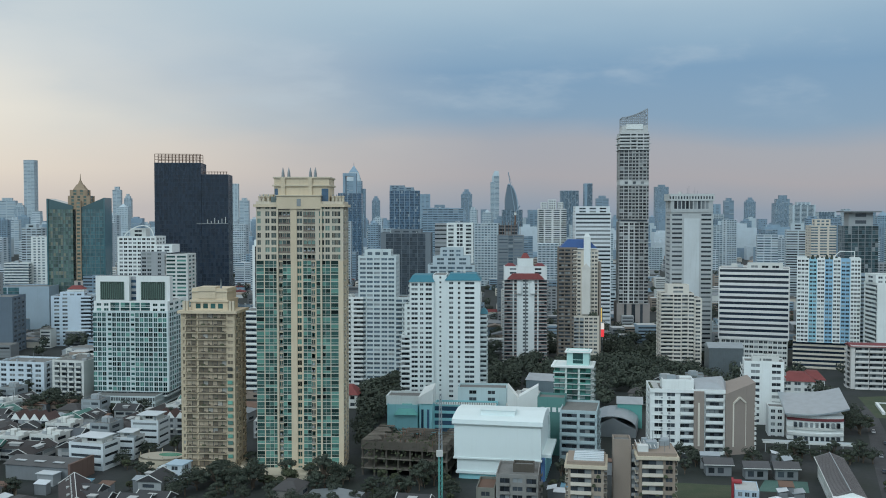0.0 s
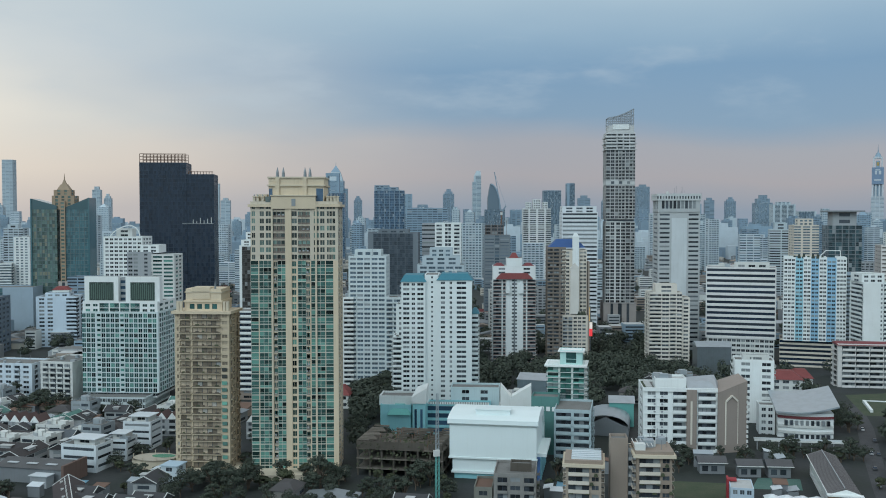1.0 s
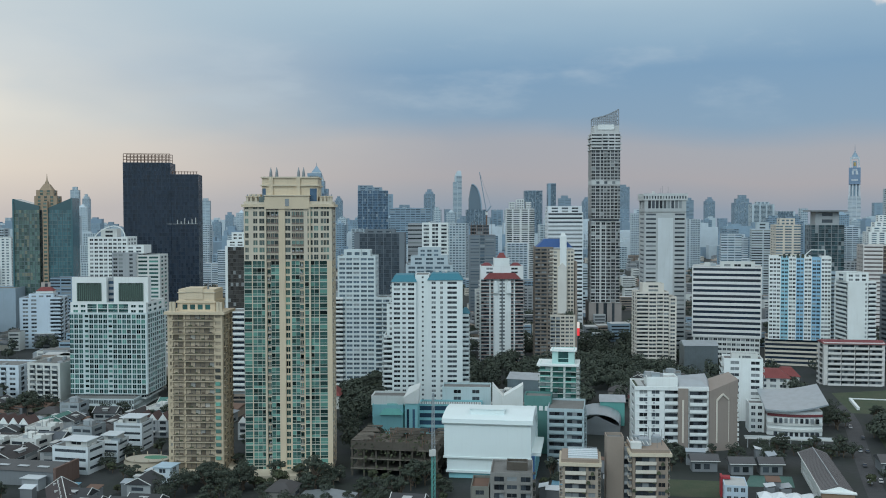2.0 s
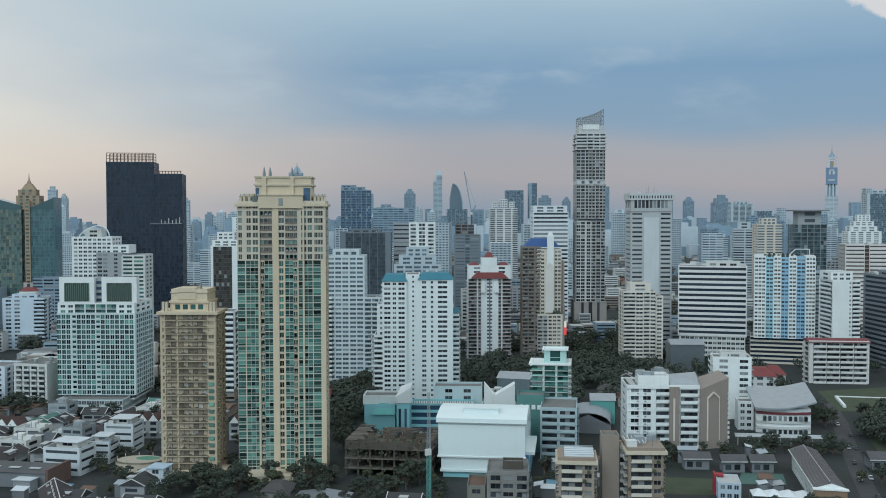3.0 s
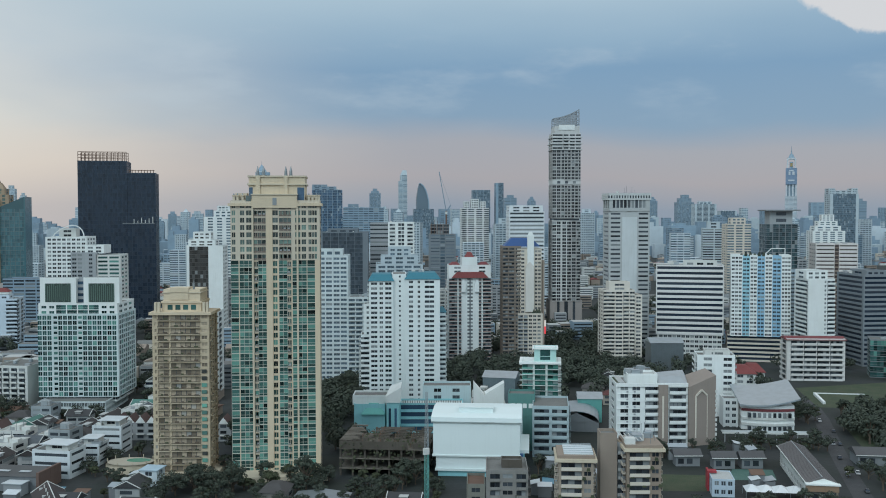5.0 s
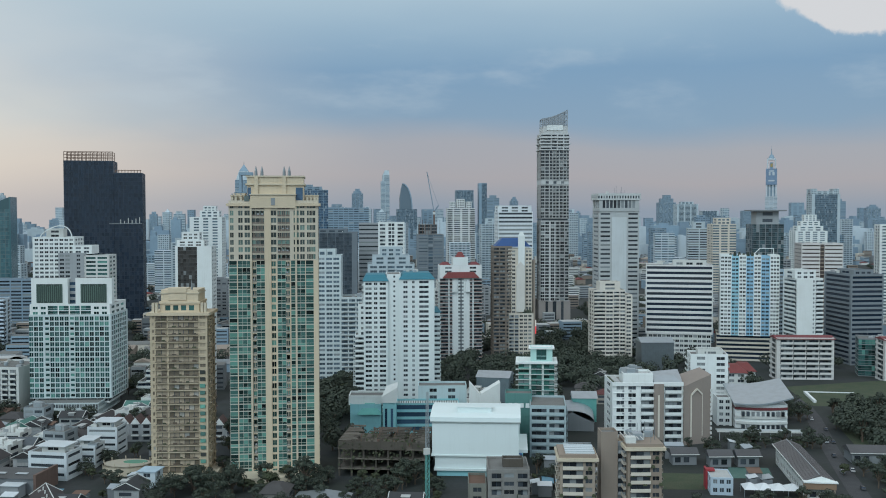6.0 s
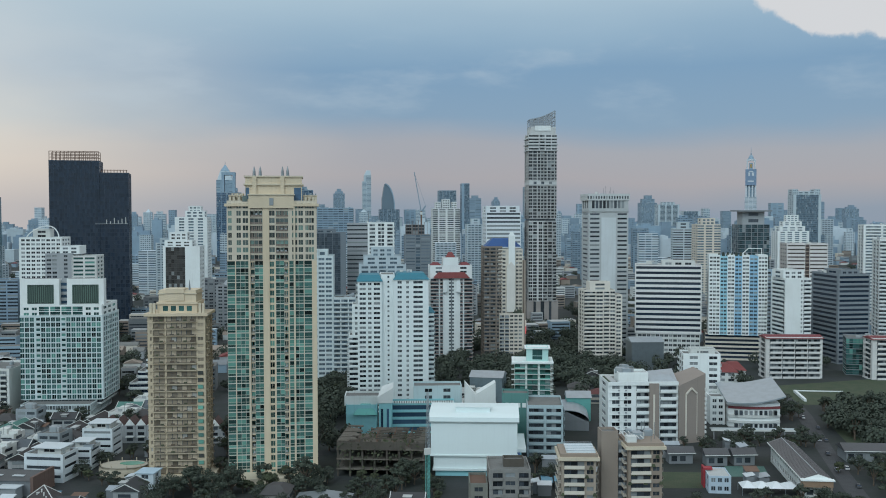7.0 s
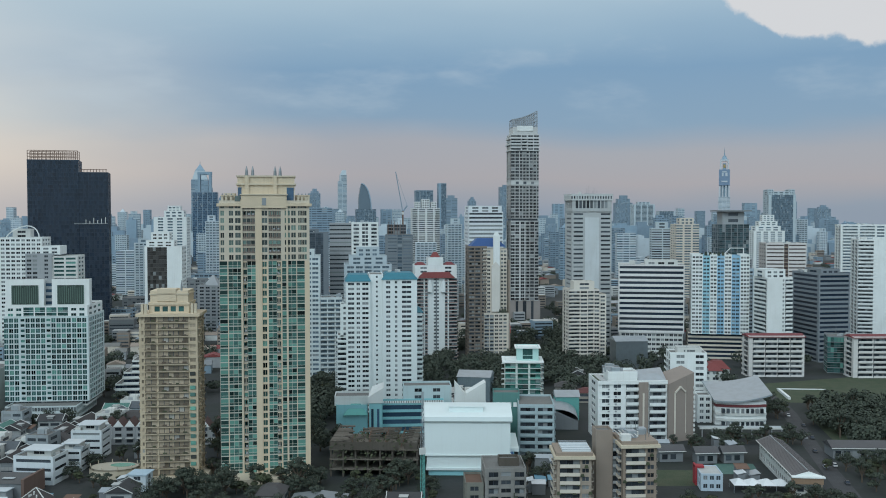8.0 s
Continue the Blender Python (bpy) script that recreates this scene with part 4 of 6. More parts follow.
def teal_flats():
    t = Thing("apartment_building", "white and aqua apartment block with corner balconies", "building", 64, 478, -12, -6)
    aqua = paint(0.45, 0.68, 0.64)
    t.block(0, 0, 0, 18, 16, 46, 2.75, "1b.2#1b.2#1b", "1b#1b", ".5b#w#", wall=paint(0.66, 0.74, 0.70), glass=G_GREEN, reach=1.7, slab=WHITE, rail=G_RAIL, railtop=0.36)
    t.box("roof", WHITE, -10.5, 10.5, -1.6, 17.5, 46, 46.8)
    t.block(2.5, 2, 46.8, 11, 10, 6, 6, "#g#", "#g#", wall=aqua, glass=G_TEAL)
    t.box("roof", WHITE, -4, 9, 1, 13, 53, 53.6)
    return t.done()


teal_flats()


def aqua_offices():
    t = Thing("office_building", "pale grey office block with ribbon balconies", "building", 62.5, 446, -12, -1)
    t.block(0, 0, 0, 17, 26, 25, 3.5, ".2#1.6B.3#1.6B.2#", "#B#B#B#", wall=paint(0.42, 0.52, 0.54), glass=G_DARK, reach=0.9)
    t.block(-14, 14, 0, 13, 12, 28, 7, "#", wall=paint(0.10, 0.24, 0.22))
    for i in range(4):
        t.prism("pennant", WHITE, [(-19 + i * 2.8, 13.7), (-17 + i * 2.8, 13.7), (-18 + i * 2.8, 13.85)], 22, 24.2, 0.9, (-18 + i * 2.8, 13.8))
    return t.done()


aqua_offices()


def weedy_house():
    t = Thing("apartment_house", "weathered grey apartment house with a flat roof and creepers", "house", 25, 364, -8, -6)
    t.block(3, 0, 0, 16, 20, 22.5, 3.2, ".4#1b.3#1w.4#1b.2#", "#b#w#b#", "#w#w#", wall=paint(0.27, 0.265, 0.25, 0.9, 0.7), glass=G_DARK, roof=ROOFGREY)
    t.block(-9, 0, 0, 7, 16, 17, 3.2, "#w#", "", "#w#w#", wall=paint(0.22, 0.22, 0.19, 0.9, 0.7), roof=RUST)
    t.block(5, 7, 22.5, 8, 6, 2.2, 2.2, "#", wall=SOOT)
    for i in range(5):
        x = -6 + i * 4.3
        t.prism("creeper", LEAF, [(x - 1, -0.9), (x + 1, -1), (x + 1.2, 0), (x - 1, 0)], 2, 8 + (i * 5) % 9, 0.7, (x, -0.4))
    return t.done()


weedy_house()


def cream_house(x, y, rot, h, label, glass_roof):
    t = Thing("apartment_house", label, "house", x, y, rot)
    w, d = 13, 16
    t.block(0, 0, 0, w, d, h - 3, 3.4, ".3#2.4B.3#.8w.3#", "#B#B#", "#B#B#", wall=BROWN if not glass_roof else paint(0.36, 0.30, 0.24), glass=G_DARK, rail=BEIGE, slab=BEIGE, reach=1.2)
    t.box("eave", CREAM_PALE, -w / 2 - 1.3, w / 2 + 1.3, -1.4, d + 1.2, h - 3, h - 1.8)
    t.box("eave", BROWN, -w / 2 - 0.5, w / 2 + 0.5, -0.5, d, h - 1.8, h - 0.6)
    if glass_roof:
        t.box("skylight", paint(0.66, 0.72, 0.74, 0.3), -4.5, 6.5, 1.5, d - 1.5, h - 0.6, h + 0.1)
        for i in range(6):
            t.box("skylight_bar", TIN, -4.5, 6.5, 1.7 + i * 2.8, 2.0 + i * 2.8, h + 0.1, h + 0.25)
    else:
        t.clutter(0, 0, h - 0.6, w, d, 51, 14)
        for i in range(5):
            t.beam("pergola", OFFWHITE, (-7 + i * 1.6, 1, h + 1), (-7 + i * 1.6, d - 3, h + 1), 0.15)
    for i in range(9):
        px, pz = -6 + i * 1.5, (i % 4) * 3.4 + h - 16.5
        t.prism("planter_shrub", LEAF2, [(px - 0.8, -1.1), (px + 0.8, -1.1), (px + 0.7, -0.3), (px - 0.7, -0.3)], pz, pz + 1.1, 0.6, (px, -0.7))
    return t.done()


cream_house(52.5, 354, -10, 25.5, "brown apartment house with cream balconies and a glass roof", True)
cream_house(79, 355, -6, 28.5, "brown apartment house with cream balconies and roof tanks", False)
t = Thing("stair_tower", "blank taupe concrete stair tower", "tower", 67.5, 363, -6)
t.block(0, 0, 0, 6.5, 8, 30, 30, "#", wall=TAUPE)
t.block(5.2, 1, 0, 3.4, 7, 26, 3.2, "b", wall=GREY, glass=G_DARK)
t.done()


def college():
    t = Thing("school_building", "white school block with brown buttresses and a pointed end wall", "school", 122, 466, -7)
    d, brown = 24, paint(0.30, 0.25, 0.215)
    t.block(-11.3, 0, 0, 20.6, d, 30, 3.75, ".5#.9w.5#.9w.6#1.5B", "", "#w#", wall=WHITE, glass=G_DARK, pieces=True, reach=0.9)
    t.box("buttress", brown, -1.0, 3.8, -1.6, 3, 0, 30.5)
    t.box("buttress_trim", BEIGE, 0.8, 1.7, -1.9, -1.6, 4, 25)
    t.block(8.8, 0, 0, 10, d, 29.5, 3.75, ".1#1B.1#", wall=WHITE, glass=G_DARK, pieces=True, reach=1.2)
    v = [(13.8, -2, 0), (28.5, 3.4, 0), (28.5, d + 2, 0), (13.8, d + 2, 0), (13.8, -2, 29.5), (28.5, 3.4, 34.6), (28.5, d + 2, 34.6), (13.8, d + 2, 29.5)]
    t.poly("end_wall", brown, v, CUBE_F)
    for x in (17.6, 23.6):
        yy = -2 + (x - 13.8) * 5 / 12.2
        t.box("trim", BEIGE, x - 0.35, x + 0.35, yy - 0.4, yy + 0.2, 4, 25)
    t.beam("trim", BEIGE, (17.6, -0.8, 25), (20.6, 0.3, 27.8), 0.4)
    t.beam("trim", BEIGE, (20.6, 0.3, 27.8), (23.6, 1.5, 25), 0.4)
    for k in range(11):
        t.box("quoin", OFFWHITE, 28.1, 29.0, 2.8, 4.0, 2 + k * 2.4, 3.3 + k * 2.4)
    t.block(-8, 4, 30, 15, 12, 4.2, 4.2, "#", wall=WHITE, roof=ROOFPALE)
    t.box("deck", ROOFPALE, -20, -17, 3, 20, 30, 31.2)
    t.poly("roof_vault", TIN, [(0, 3, 30.2), (14, 1, 30.2), (18, 23, 30.2), (0, 23, 30.2), (0, 9, 33.2), (11, 7, 33.6), (15, 18, 35), (0, 18, 33.6)], CUBE_F)
    t.box("roof_garden", GRASS, -21, -19.4, 2, 20, 30.0, 30.9)
    t.clutter(-12, 6, 34.2, 10, 8, 71, 4)
    for k in range(8):
        for x in (-18.2, -14.6):
            t.box("cooling_unit", GREY, x + 1.6, x + 2.5, -0.5, 0, k * 3.75 + 0.3, k * 3.75 + 1.0)
        t.box("window_ledge", WHITE, -21, -13, -0.35, 0, k * 3.75 + 3.25, k * 3.75 + 3.5)
    t.box("fascia", WHITE, -21.8, 13.8, -0.7, 0.2, 29.4, 31.2)
    return t.done()


college()
t = Thing("apartment_building", "narrow white block with balconies behind the school", "building", 176, 530, -14)
t.block(0, 0, 0, 21, 16, 34, 3.3, ".8#1w.8#.6#1w.4#", "#B#B#", "B#B", wall=WHITE, glass=G_DARK, reach=1.2)
t.block(1, 3, 34, 14, 9, 2.5, 2.5, "#w#", wall=OFFWHITE)
t.clutter(0, 2, 34, 16, 10, 61, 6)
t.done()


def curved_hall():
    t = Thing("hall", "white school hall with a sweeping grey metal roof", "hall", 190, 497, -12, -2.5)
    ring = [(-12.5 + i * 2.75, -5 * math.sin(math.pi * (0.15 + i * 0.07))) for i in range(11)] + [(15, 22), (-12.5, 22)]
    t.prism("wall", WHITE, ring, 0, 15.5)
    for z, mat, o in ((5, OFFWHITE, 0.7), (8, OFFWHITE, 0.7), (12.6, MAROON, 0.6)):
        t.prism("band", mat, [(x * 1.0, y - o if y < 0 else y * 0.8) for x, y in ring], z, z + 1.3)
    for i in range(9):
        x = -9.5 + i * 2.6
        t.box("window", G_DARK, x, x + 1.5, -5.35, -3, 9.4, 11.8)
        t.box("window", G_DARK, x, x + 1.6, -5.3, -3, 2.2, 4.6)
    nodes = []
    for i in range(9):
        x = -14 + i * 3.9
        z = 16.6 + 3.4 * (i / 8) ** 1.8 - 0.8 * math.sin(math.pi * i / 8)
        nodes.append((x, z))
    v = [(x, -8 + 0.12 * abs(x), z) for x, z in nodes] + [(x, 24, z + 5.5) for x, z in nodes] + [(x, -8 + 0.12 * abs(x), z - 0.8) for x, z in nodes] + [(x, 24, z + 4.7) for x, z in nodes]
    m = len(nodes)
    f = [(i, i + 1, m + i + 1, m + i) for i in range(m - 1)] + [(2 * m + i + 1, 2 * m + i, 3 * m + i, 3 * m + i + 1) for i in range(m - 1)]
    f += [(i + 1, i, 2 * m + i, 2 * m + i + 1) for i in range(m - 1)] + [(0, m, 3 * m, 2 * m), (m - 1, 3 * m - 1, 4 * m - 1, 2 * m - 1)]
    t.poly("roof", TIN, v, f)
    t.block(-17.2, 2, 0, 8, 12, 17, 3.4, "#w#w#", wall=WHITE)
    return t.done()


curved_hall()


def classrooms(x, y, rot, w, label):
    t = Thing("school_building", label, "school", x, y, rot)
    t.block(0, 0, 0, w, 16, 28, 3.6, ".6#" + "2B.12#" * 4 + ".3#", "#w#", ".3#B.3#", wall=paint(0.70, 0.68, 0.65), glass=G_DARK, pieces=True, reach=1.6)
    t.gable("roof", MAROON, -w / 2, w / 2, -0.5, 16, 28, 30, "x", 0.9)
    return t.done()


classrooms(289, 636, -10, 39, "white classroom block with long galleries and a red roof")
classrooms(363, 618, -10, 48, "second white classroom block with long galleries and a red roof")


def long_hall():
    t = Thing("hall", "long low hall with a dark ribbed metal roof", "hall", 154.4, 364.5, -14.7)
    roof = paint(0.13, 0.12, 0.12, 0.5, 0.4)
    t.block(0, 1, 0, 10, 59, 8.6, 4.3, "#w#w#", "", "#" + "w.3#" * 18, wall=OFFWHITE, glass=G_DARK, parapet=0)
    t.gable("roof", roof, -5.2, 5.2, 0.5, 61, 8.6, 11.0, "y", 0.9)
    for i in range(40):
        y = 1 + i * 1.5
        for sx in (-1, 1):
            t.beam("roof_rib", roof, (sx * 6.1, y, 8.64), (0, y, 11.06), 0.07)
    t.beam("ridge_cap", GREY, (0, -0.4, 11.08), (0, 61.6, 11.08), 0.16)
    t.box("gutter", OFFWHITE, -6.4, -6.15, -0.4, 61.8, 8.3, 8.7)
    t.box("porch_roof", WHITE, -6.6, 6.6, -3.2, -0.5, 8.2, 8.7)
    t.box("porch_front", paint(0.30, 0.20, 0.13), -6.0, 6.0, -2.6, 0.8, 5.6, 8.2)
    t.gable("porch_gable", WHITE, -4.6, 5.8, -0.9, -0.5, 8.7, 10.4, "y", 0.1)
    for x in (-5.4, 5.4):
        t.box("porch_post", BROWN, x - 0.35, x + 0.35, -2.4, -1.7, 0, 5.6)
    return t.done()


long_hall()


# ---- plainer towers ----
def simple(name, label, x, y, rot, w, d, h, fh, S, E_="", W_="", wall=WHITE, glass=G_DARK, tops=(), seed=0, category="tower", **kw):
    t = Thing(name, label, category, x, y, rot)
    t.block(0, 0, 0, w, d, h, fh, S, E_ or "#w#w#w#", W_ or "#w#w#w#", wall=wall, glass=glass, **kw)
    for k, (fx, fw, fd, hh) in enumerate(tops):
        t.block(fx * w, d * 0.15 + 0.6 * k, h, fw * w - 0.4 * k, fd * d, hh, 3.2, "#w#w#w#", "#w#", "#w#", wall=wall, glass=glass)
    t.clutter(0, 0, h + 0.1, w, d, seed, 5)
    return t


simple("apartment_tower", "white gridded apartment tower with stepped wings", -43.5, 640, -4, 25, 22, 87, 3.0, ".3#1w|1w|1w.3#1w|1w.3#", wall=paint(0.60, 0.67, 0.68), glass=G_HAZE, tops=((0, 0.7, 0.6, 4),), seed=1).done()
simple("apartment_tower", "lower wing of a white gridded apartment tower", -24, 636, -4, 14, 20, 60, 3.0, "1b|1b|1b", "b#b", wall=paint(0.60, 0.67, 0.68), glass=G_HAZE, seed=2).done()
simple("apartment_tower", "white balconied apartment tower", -60, 640, -4, 15, 20, 60, 3.0, "1B.3#1B", "B#B#B", wall=WHITE, glass=G_DARK, seed=4).done()
simple("office_building", "dark grey office block with a battlement top", -35, 910, -3, 47, 30, 97, 3.8, ".7#1g.05#1g.05#1g.05#1g.05#1g.7#", wall=paint(0.17, 0.20, 0.225), glass=glaze(0.05, 0.068, 0.085, 0.25, 0.15, 0.0), slab=paint(0.10, 0.125, 0.15), seed=5, tops=((0, 0.6, 0.7, 3),), category="building").done()
simple("office_building", "grey striped office block", 10, 960, -3, 36, 30, 105, 4.2, "9r", "9r", "9r", wall=GREY, glass=G_DARK, seed=6, category="building", sill=0.5).done()
t = simple("apartment_tower", "white apartment tower with a dark central recess", 14, 814, -3, 22, 24, 107, 3.2, ".3#1b.3#.3#.5o.1#.5o.3#.3#1b.3#", "#b#b#", wall=WHITE, seed=7, reach=0.6)
t.done()
simple("apartment_tower", "pale stepped apartment tower with penthouses", 6, 700, -3, 34, 26, 78, 3.1, ".4#1w.3#1w.3#1b.3#1w.3#1w.4#", wall=HAZE_ICE, glass=G_HAZE, tops=((0, 0.8, 0.8, 6), (0, 0.5, 0.5, 12)), seed=8).done()
simple("office_tower", "blue glass office tower with a curved top", -59, 1492, 0, 46, 34, 150, 4.0, "|".join(["2g"] * 6), "|".join(["2g"] * 4), wall=HAZE_STEEL, glass=G_BLUE, slab=HAZE_STEEL, tops=((-0.1, 0.8, 0.8, 5), (-0.25, 0.5, 0.6, 8)), seed=9).done()
simple("office_building", "wide pale glass office block", 0, 1700, 0, 70, 30, 124, 4.0, "|".join(["2r"] * 8), wall=HAZE_SLATE, glass=G_HAZE, slab=HAZE_STEEL, seed=10, category="building").done()
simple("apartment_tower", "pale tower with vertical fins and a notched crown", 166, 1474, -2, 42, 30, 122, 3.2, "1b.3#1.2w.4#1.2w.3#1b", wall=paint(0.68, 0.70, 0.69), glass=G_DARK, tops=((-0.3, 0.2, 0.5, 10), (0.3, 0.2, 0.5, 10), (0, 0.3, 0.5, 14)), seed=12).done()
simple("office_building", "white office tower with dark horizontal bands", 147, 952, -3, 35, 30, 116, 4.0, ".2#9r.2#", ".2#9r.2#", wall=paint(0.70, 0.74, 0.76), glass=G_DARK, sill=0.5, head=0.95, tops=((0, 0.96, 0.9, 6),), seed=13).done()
# bluish walls and softened glass on these far towers are painted haze
simple("office_tower", "dark blue office tower", 380, 2910, 0, 52, 40, 183, 4.2, "|".join(["2g"] * 5), wall=HAZE_STEEL, glass=G_HAZE, slab=HAZE_STEEL, seed=14).done()
simple("office_tower", "slim blue tower with a pale edge", 438, 2930, 0, 24, 30, 205, 4.2, "1#2g", wall=HAZE_SLATE, glass=G_HAZE, slab=HAZE_STEEL, seed=15).done()
simple("office_tower", "distant blue office tower", 1031, 4580, 0, 62, 40, 240, 5.0, "|".join(["2g"] * 4), wall=HAZE_STEEL, glass=G_HAZE2, slab=HAZE_STEEL, seed=16, tops=((0, 0.5, 0.5, 10),)).done()
simple("apartment_tower", "distant white round topped tower", 1122, 3022, -3, 70, 40, 142, 4.0, ".4#1b.3#1b.3#1b.4#", wall=HAZE_ICE, glass=G_HAZE, tops=((0, 0.6, 0.5, 8),), seed=17).done()
simple("office_tower", "blue glass tower with a white edge", 1082, 2736, -5, 48, 36, 120, 4.0, "5g.6#", wall=HAZE_ICE, glass=G_HAZE, slab=HAZE_STEEL, seed=18).done()
simple("office_tower", "distant pointed teal tower", 1145, 3270, -3, 58, 40, 150, 4.5, "|".join(["2g"] * 4), wall=HAZE_STEEL, glass=G_HAZE2, slab=HAZE_STEEL, tops=((0, 0.75, 0.7, 14), (0, 0.45, 0.4, 26)), seed=19).done()
t = simple("office_tower", "dark glass office tower with an overhanging flat roof", 396, 919, -8, 30, 26, 104, 4.0, "|".join(["2g"] * 5), "|".join(["2g"] * 4), "|".join(["2g"] * 4), wall=MIDGREY, glass=glaze(0.04, 0.075, 0.085, 0.6, 0.08, 0.08), slab=MIDGREY, seed=20, parapet=0)
t.block(0, 4, 104, 22, 18, 13, 6, "#r#", wall=GREY)
t.box("hat_roof", MIDGREY, -17, 17, -2, 26, 117, 118.4)
t.done()
simple("apartment_tower", "grey stone tower with a stepped crown", 470, 1200, -8, 30, 30, 100, 3.3, "1w.3#1w.3#1w", wall=BEIGE, glass=G_HAZE, tops=((0, 0.6, 0.6, 8),), seed=22).done()
simple("apartment_building", "white corner apartment block with balconies", 315, 680, -2, 20, 24, 66, 3.2, "2.6#.25w.2#1.2B", "#w#w#", ".2#4B.2#", wall=WHITE, tops=((-0.1, 0.8, 0.8, 6),), seed=23, category="building", reach=0.8).done()
simple("office_tower", "tower with concave glass front and pale frame", 906, 1750, -12, 52, 40, 150, 4.0, ".5#4g.5#", "#r#", wall=HAZE_ICE, glass=G_HAZE, slab=HAZE_STEEL, tops=((-0.4, 0.2, 0.8, 10), (0.4, 0.2, 0.8, 10), (0, 0.7, 0.6, 6)), seed=24).done()
simple("office_building", "brown and white striped office block", 450, 914, -14, 40, 30, 84, 3.8, ".1#2r.06#.5o.06#2r.1#", ".1#5r.1#", wall=paint(0.70, 0.67, 0.64), glass=glaze(0.07, 0.05, 0.045, 0.4, 0.2, 0.05), seed=25, category="building", sill=0.5, slab=BROWN, roof=BROWN).done()
simple("office_building", "grey office block with ribbon windows", 366, 690, 0, 26, 40, 68, 3.6, ".2#5r.2#", ".3#5r.3#", ".3#5r.3#", wall=paint(0.22, 0.25, 0.27), glass=G_BLACK, seed=26, category="building", tops=((0, 0.6, 0.6, 3),)).done()
simple("apartment_tower", "dark grey slab tower with thin balconies", 750, 1250, -10, 34, 40, 98, 3.4, "1b|1b|1b|1b", "#b#b#", "#b#b#", wall=paint(0.13, 0.16, 0.18), glass=G_DARK, seed=37, reach=0.5).done()
simple("apartment_tower", "white stepped pyramid tower", 767, 1540, -12, 52, 40, 84, 3.4, "#w#w#w#w#", wall=WHITE, glass=G_HAZE, tops=((0, 0.8, 0.8, 8), (0, 0.6, 0.6, 16), (0, 0.4, 0.4, 27)), seed=27).done()
simple("office_tower", "dark slab tower between white end walls", -157, 880, -4, 32, 24, 86, 3.6, ".35#2.5g1.9#", wall=WHITE, glass=glaze(0.045, 0.043, 0.04, 0.4, 0.2, 0.05), slab=paint(0.10, 0.095, 0.09), seed=28, tops=((-0.1, 0.75, 0.7, 5), (-0.1, 0.5, 0.5, 12))).done()
simple("apartment_tower", "white finned tower with a stepped crown", -190, 1250, -4, 40, 30, 110, 3.6, ".5#.6w.5#.6w.5#.6w.5#", wall=WHITE, glass=G_HAZE, tops=((0.1, 0.6, 0.6, 8), (0.1, 0.4, 0.4, 14)), seed=29).done()
simple("apartment_tower", "white apartment tower with long balconies", 559, 950, -20, 46, 30, 102, 3.3, ".3#2B.3#2B.3#1w.3#", "#w#w#", "#B#B#", wall=WHITE, glass=G_HAZE, seed=30, reach=0.6).done()
simple("apartment_tower", "white apartment tower with dark glazed corner", 452, 764, -22, 32, 34, 92, 3.3, "1.7B.12#1.6#.7w.3#", "#w#w#", "#B#B#", wall=WHITE, seed=32, reach=0.8).done()
simple("apartment_building", "small white block with a screened face", -325, 847, 5, 34, 24, 43, 3.2, "#w#w.6#2#2B", "B#B", wall=paint(0.62, 0.72, 0.80), seed=33, category="building", tops=((0.0, 0.6, 0.6, 3),)).done()
red_cap = Thing("roof_pavilion", "small red roofed lift house on a blue block", "roof", -324, 850, 5, 47.22)
red_cap.box("wall", WHITE, -6, 8, 3, 13, 0, 2)
red_cap.hip("roof", REDROOF, -6, 8, 3, 13, 2, 5, 0.5, 0.5)
red_cap.done()
simple("apartment_building", "low white apartment block with balconies", -265, 607, -10, 32, 22, 22, 3.3, "#w#w#w#b#w#", "#b#b#b#", wall=paint(0.62, 0.70, 0.76), seed=34, category="building").done()
simple("apartment_building", "grey gridded apartment block with white side wall", -230, 593, -14, 22, 30, 25, 3.3, ".4#1b.25#1b.25#1b.25#1b.4#", "#", wall=OFFWHITE, seed=35, category="building").done()


simple("office_building", "low green glass office block", 343, 640, -24, 22, 20, 26, 3.6, "3g", "3g", "3g", wall=MIDGREY, glass=G_TEAL, slab=MIDGREY, seed=36, category="building").done()


simple("office_building", "dark blue-grey windowless slab block", -376, 800, 3, 40, 30, 46, 4.0, "#", wall=paint(0.13, 0.17, 0.21), seed=38, category="building").done()
simple("apartment_tower", "slim white apartment tower with small windows", -470, 1130, 4, 18, 18, 88, 3.2, "#.6w.5#.6w.5#.6w#", wall=WHITE, glass=G_HAZE, seed=39).done()
simple("apartment_building", "white rounded apartment block with ribbon balconies", -492, 1120, 4, 28, 22, 58, 3.2, "9B", "9B", wall=WHITE, glass=G_HAZE, seed=41, category="building").done()


def terraced_block():
    t = Thing("apartment_building", "white terraced apartment block with rounded dark balconies", "building", -133, 605, -4, )
    for i in range(7):
        w = 44 - i * 5
        t.block(22 - w / 2, 0, 6 + i * 7, w, 20, 7, 3.2, "9B", "#B#", "B", wall=WHITE, glass=G_BLACK, parapet=0.4, reach=1.0)
    t.block(0, 0, 0, 44, 20, 6, 3, "w#w#w#w", wall=TAUPE)
    return t.done()


terraced_block()


def pointed_tower():
    t = Thing("skyscraper", "distant blue skyscraper with a pointed crystal roof", "skyscraper", -345, 3740, 0)
    t.block(0, 0, 0, 62, 60, 240, 5.0, "|".join(["2r"] * 4), "2r|2r|2r", wall=HAZE_SLATE, glass=G_HAZE2)
    t.block(34, 10, 0, 20, 50, 210, 5.0, "2r|2r", wall=HAZE_SLATE, glass=G_HAZE2)
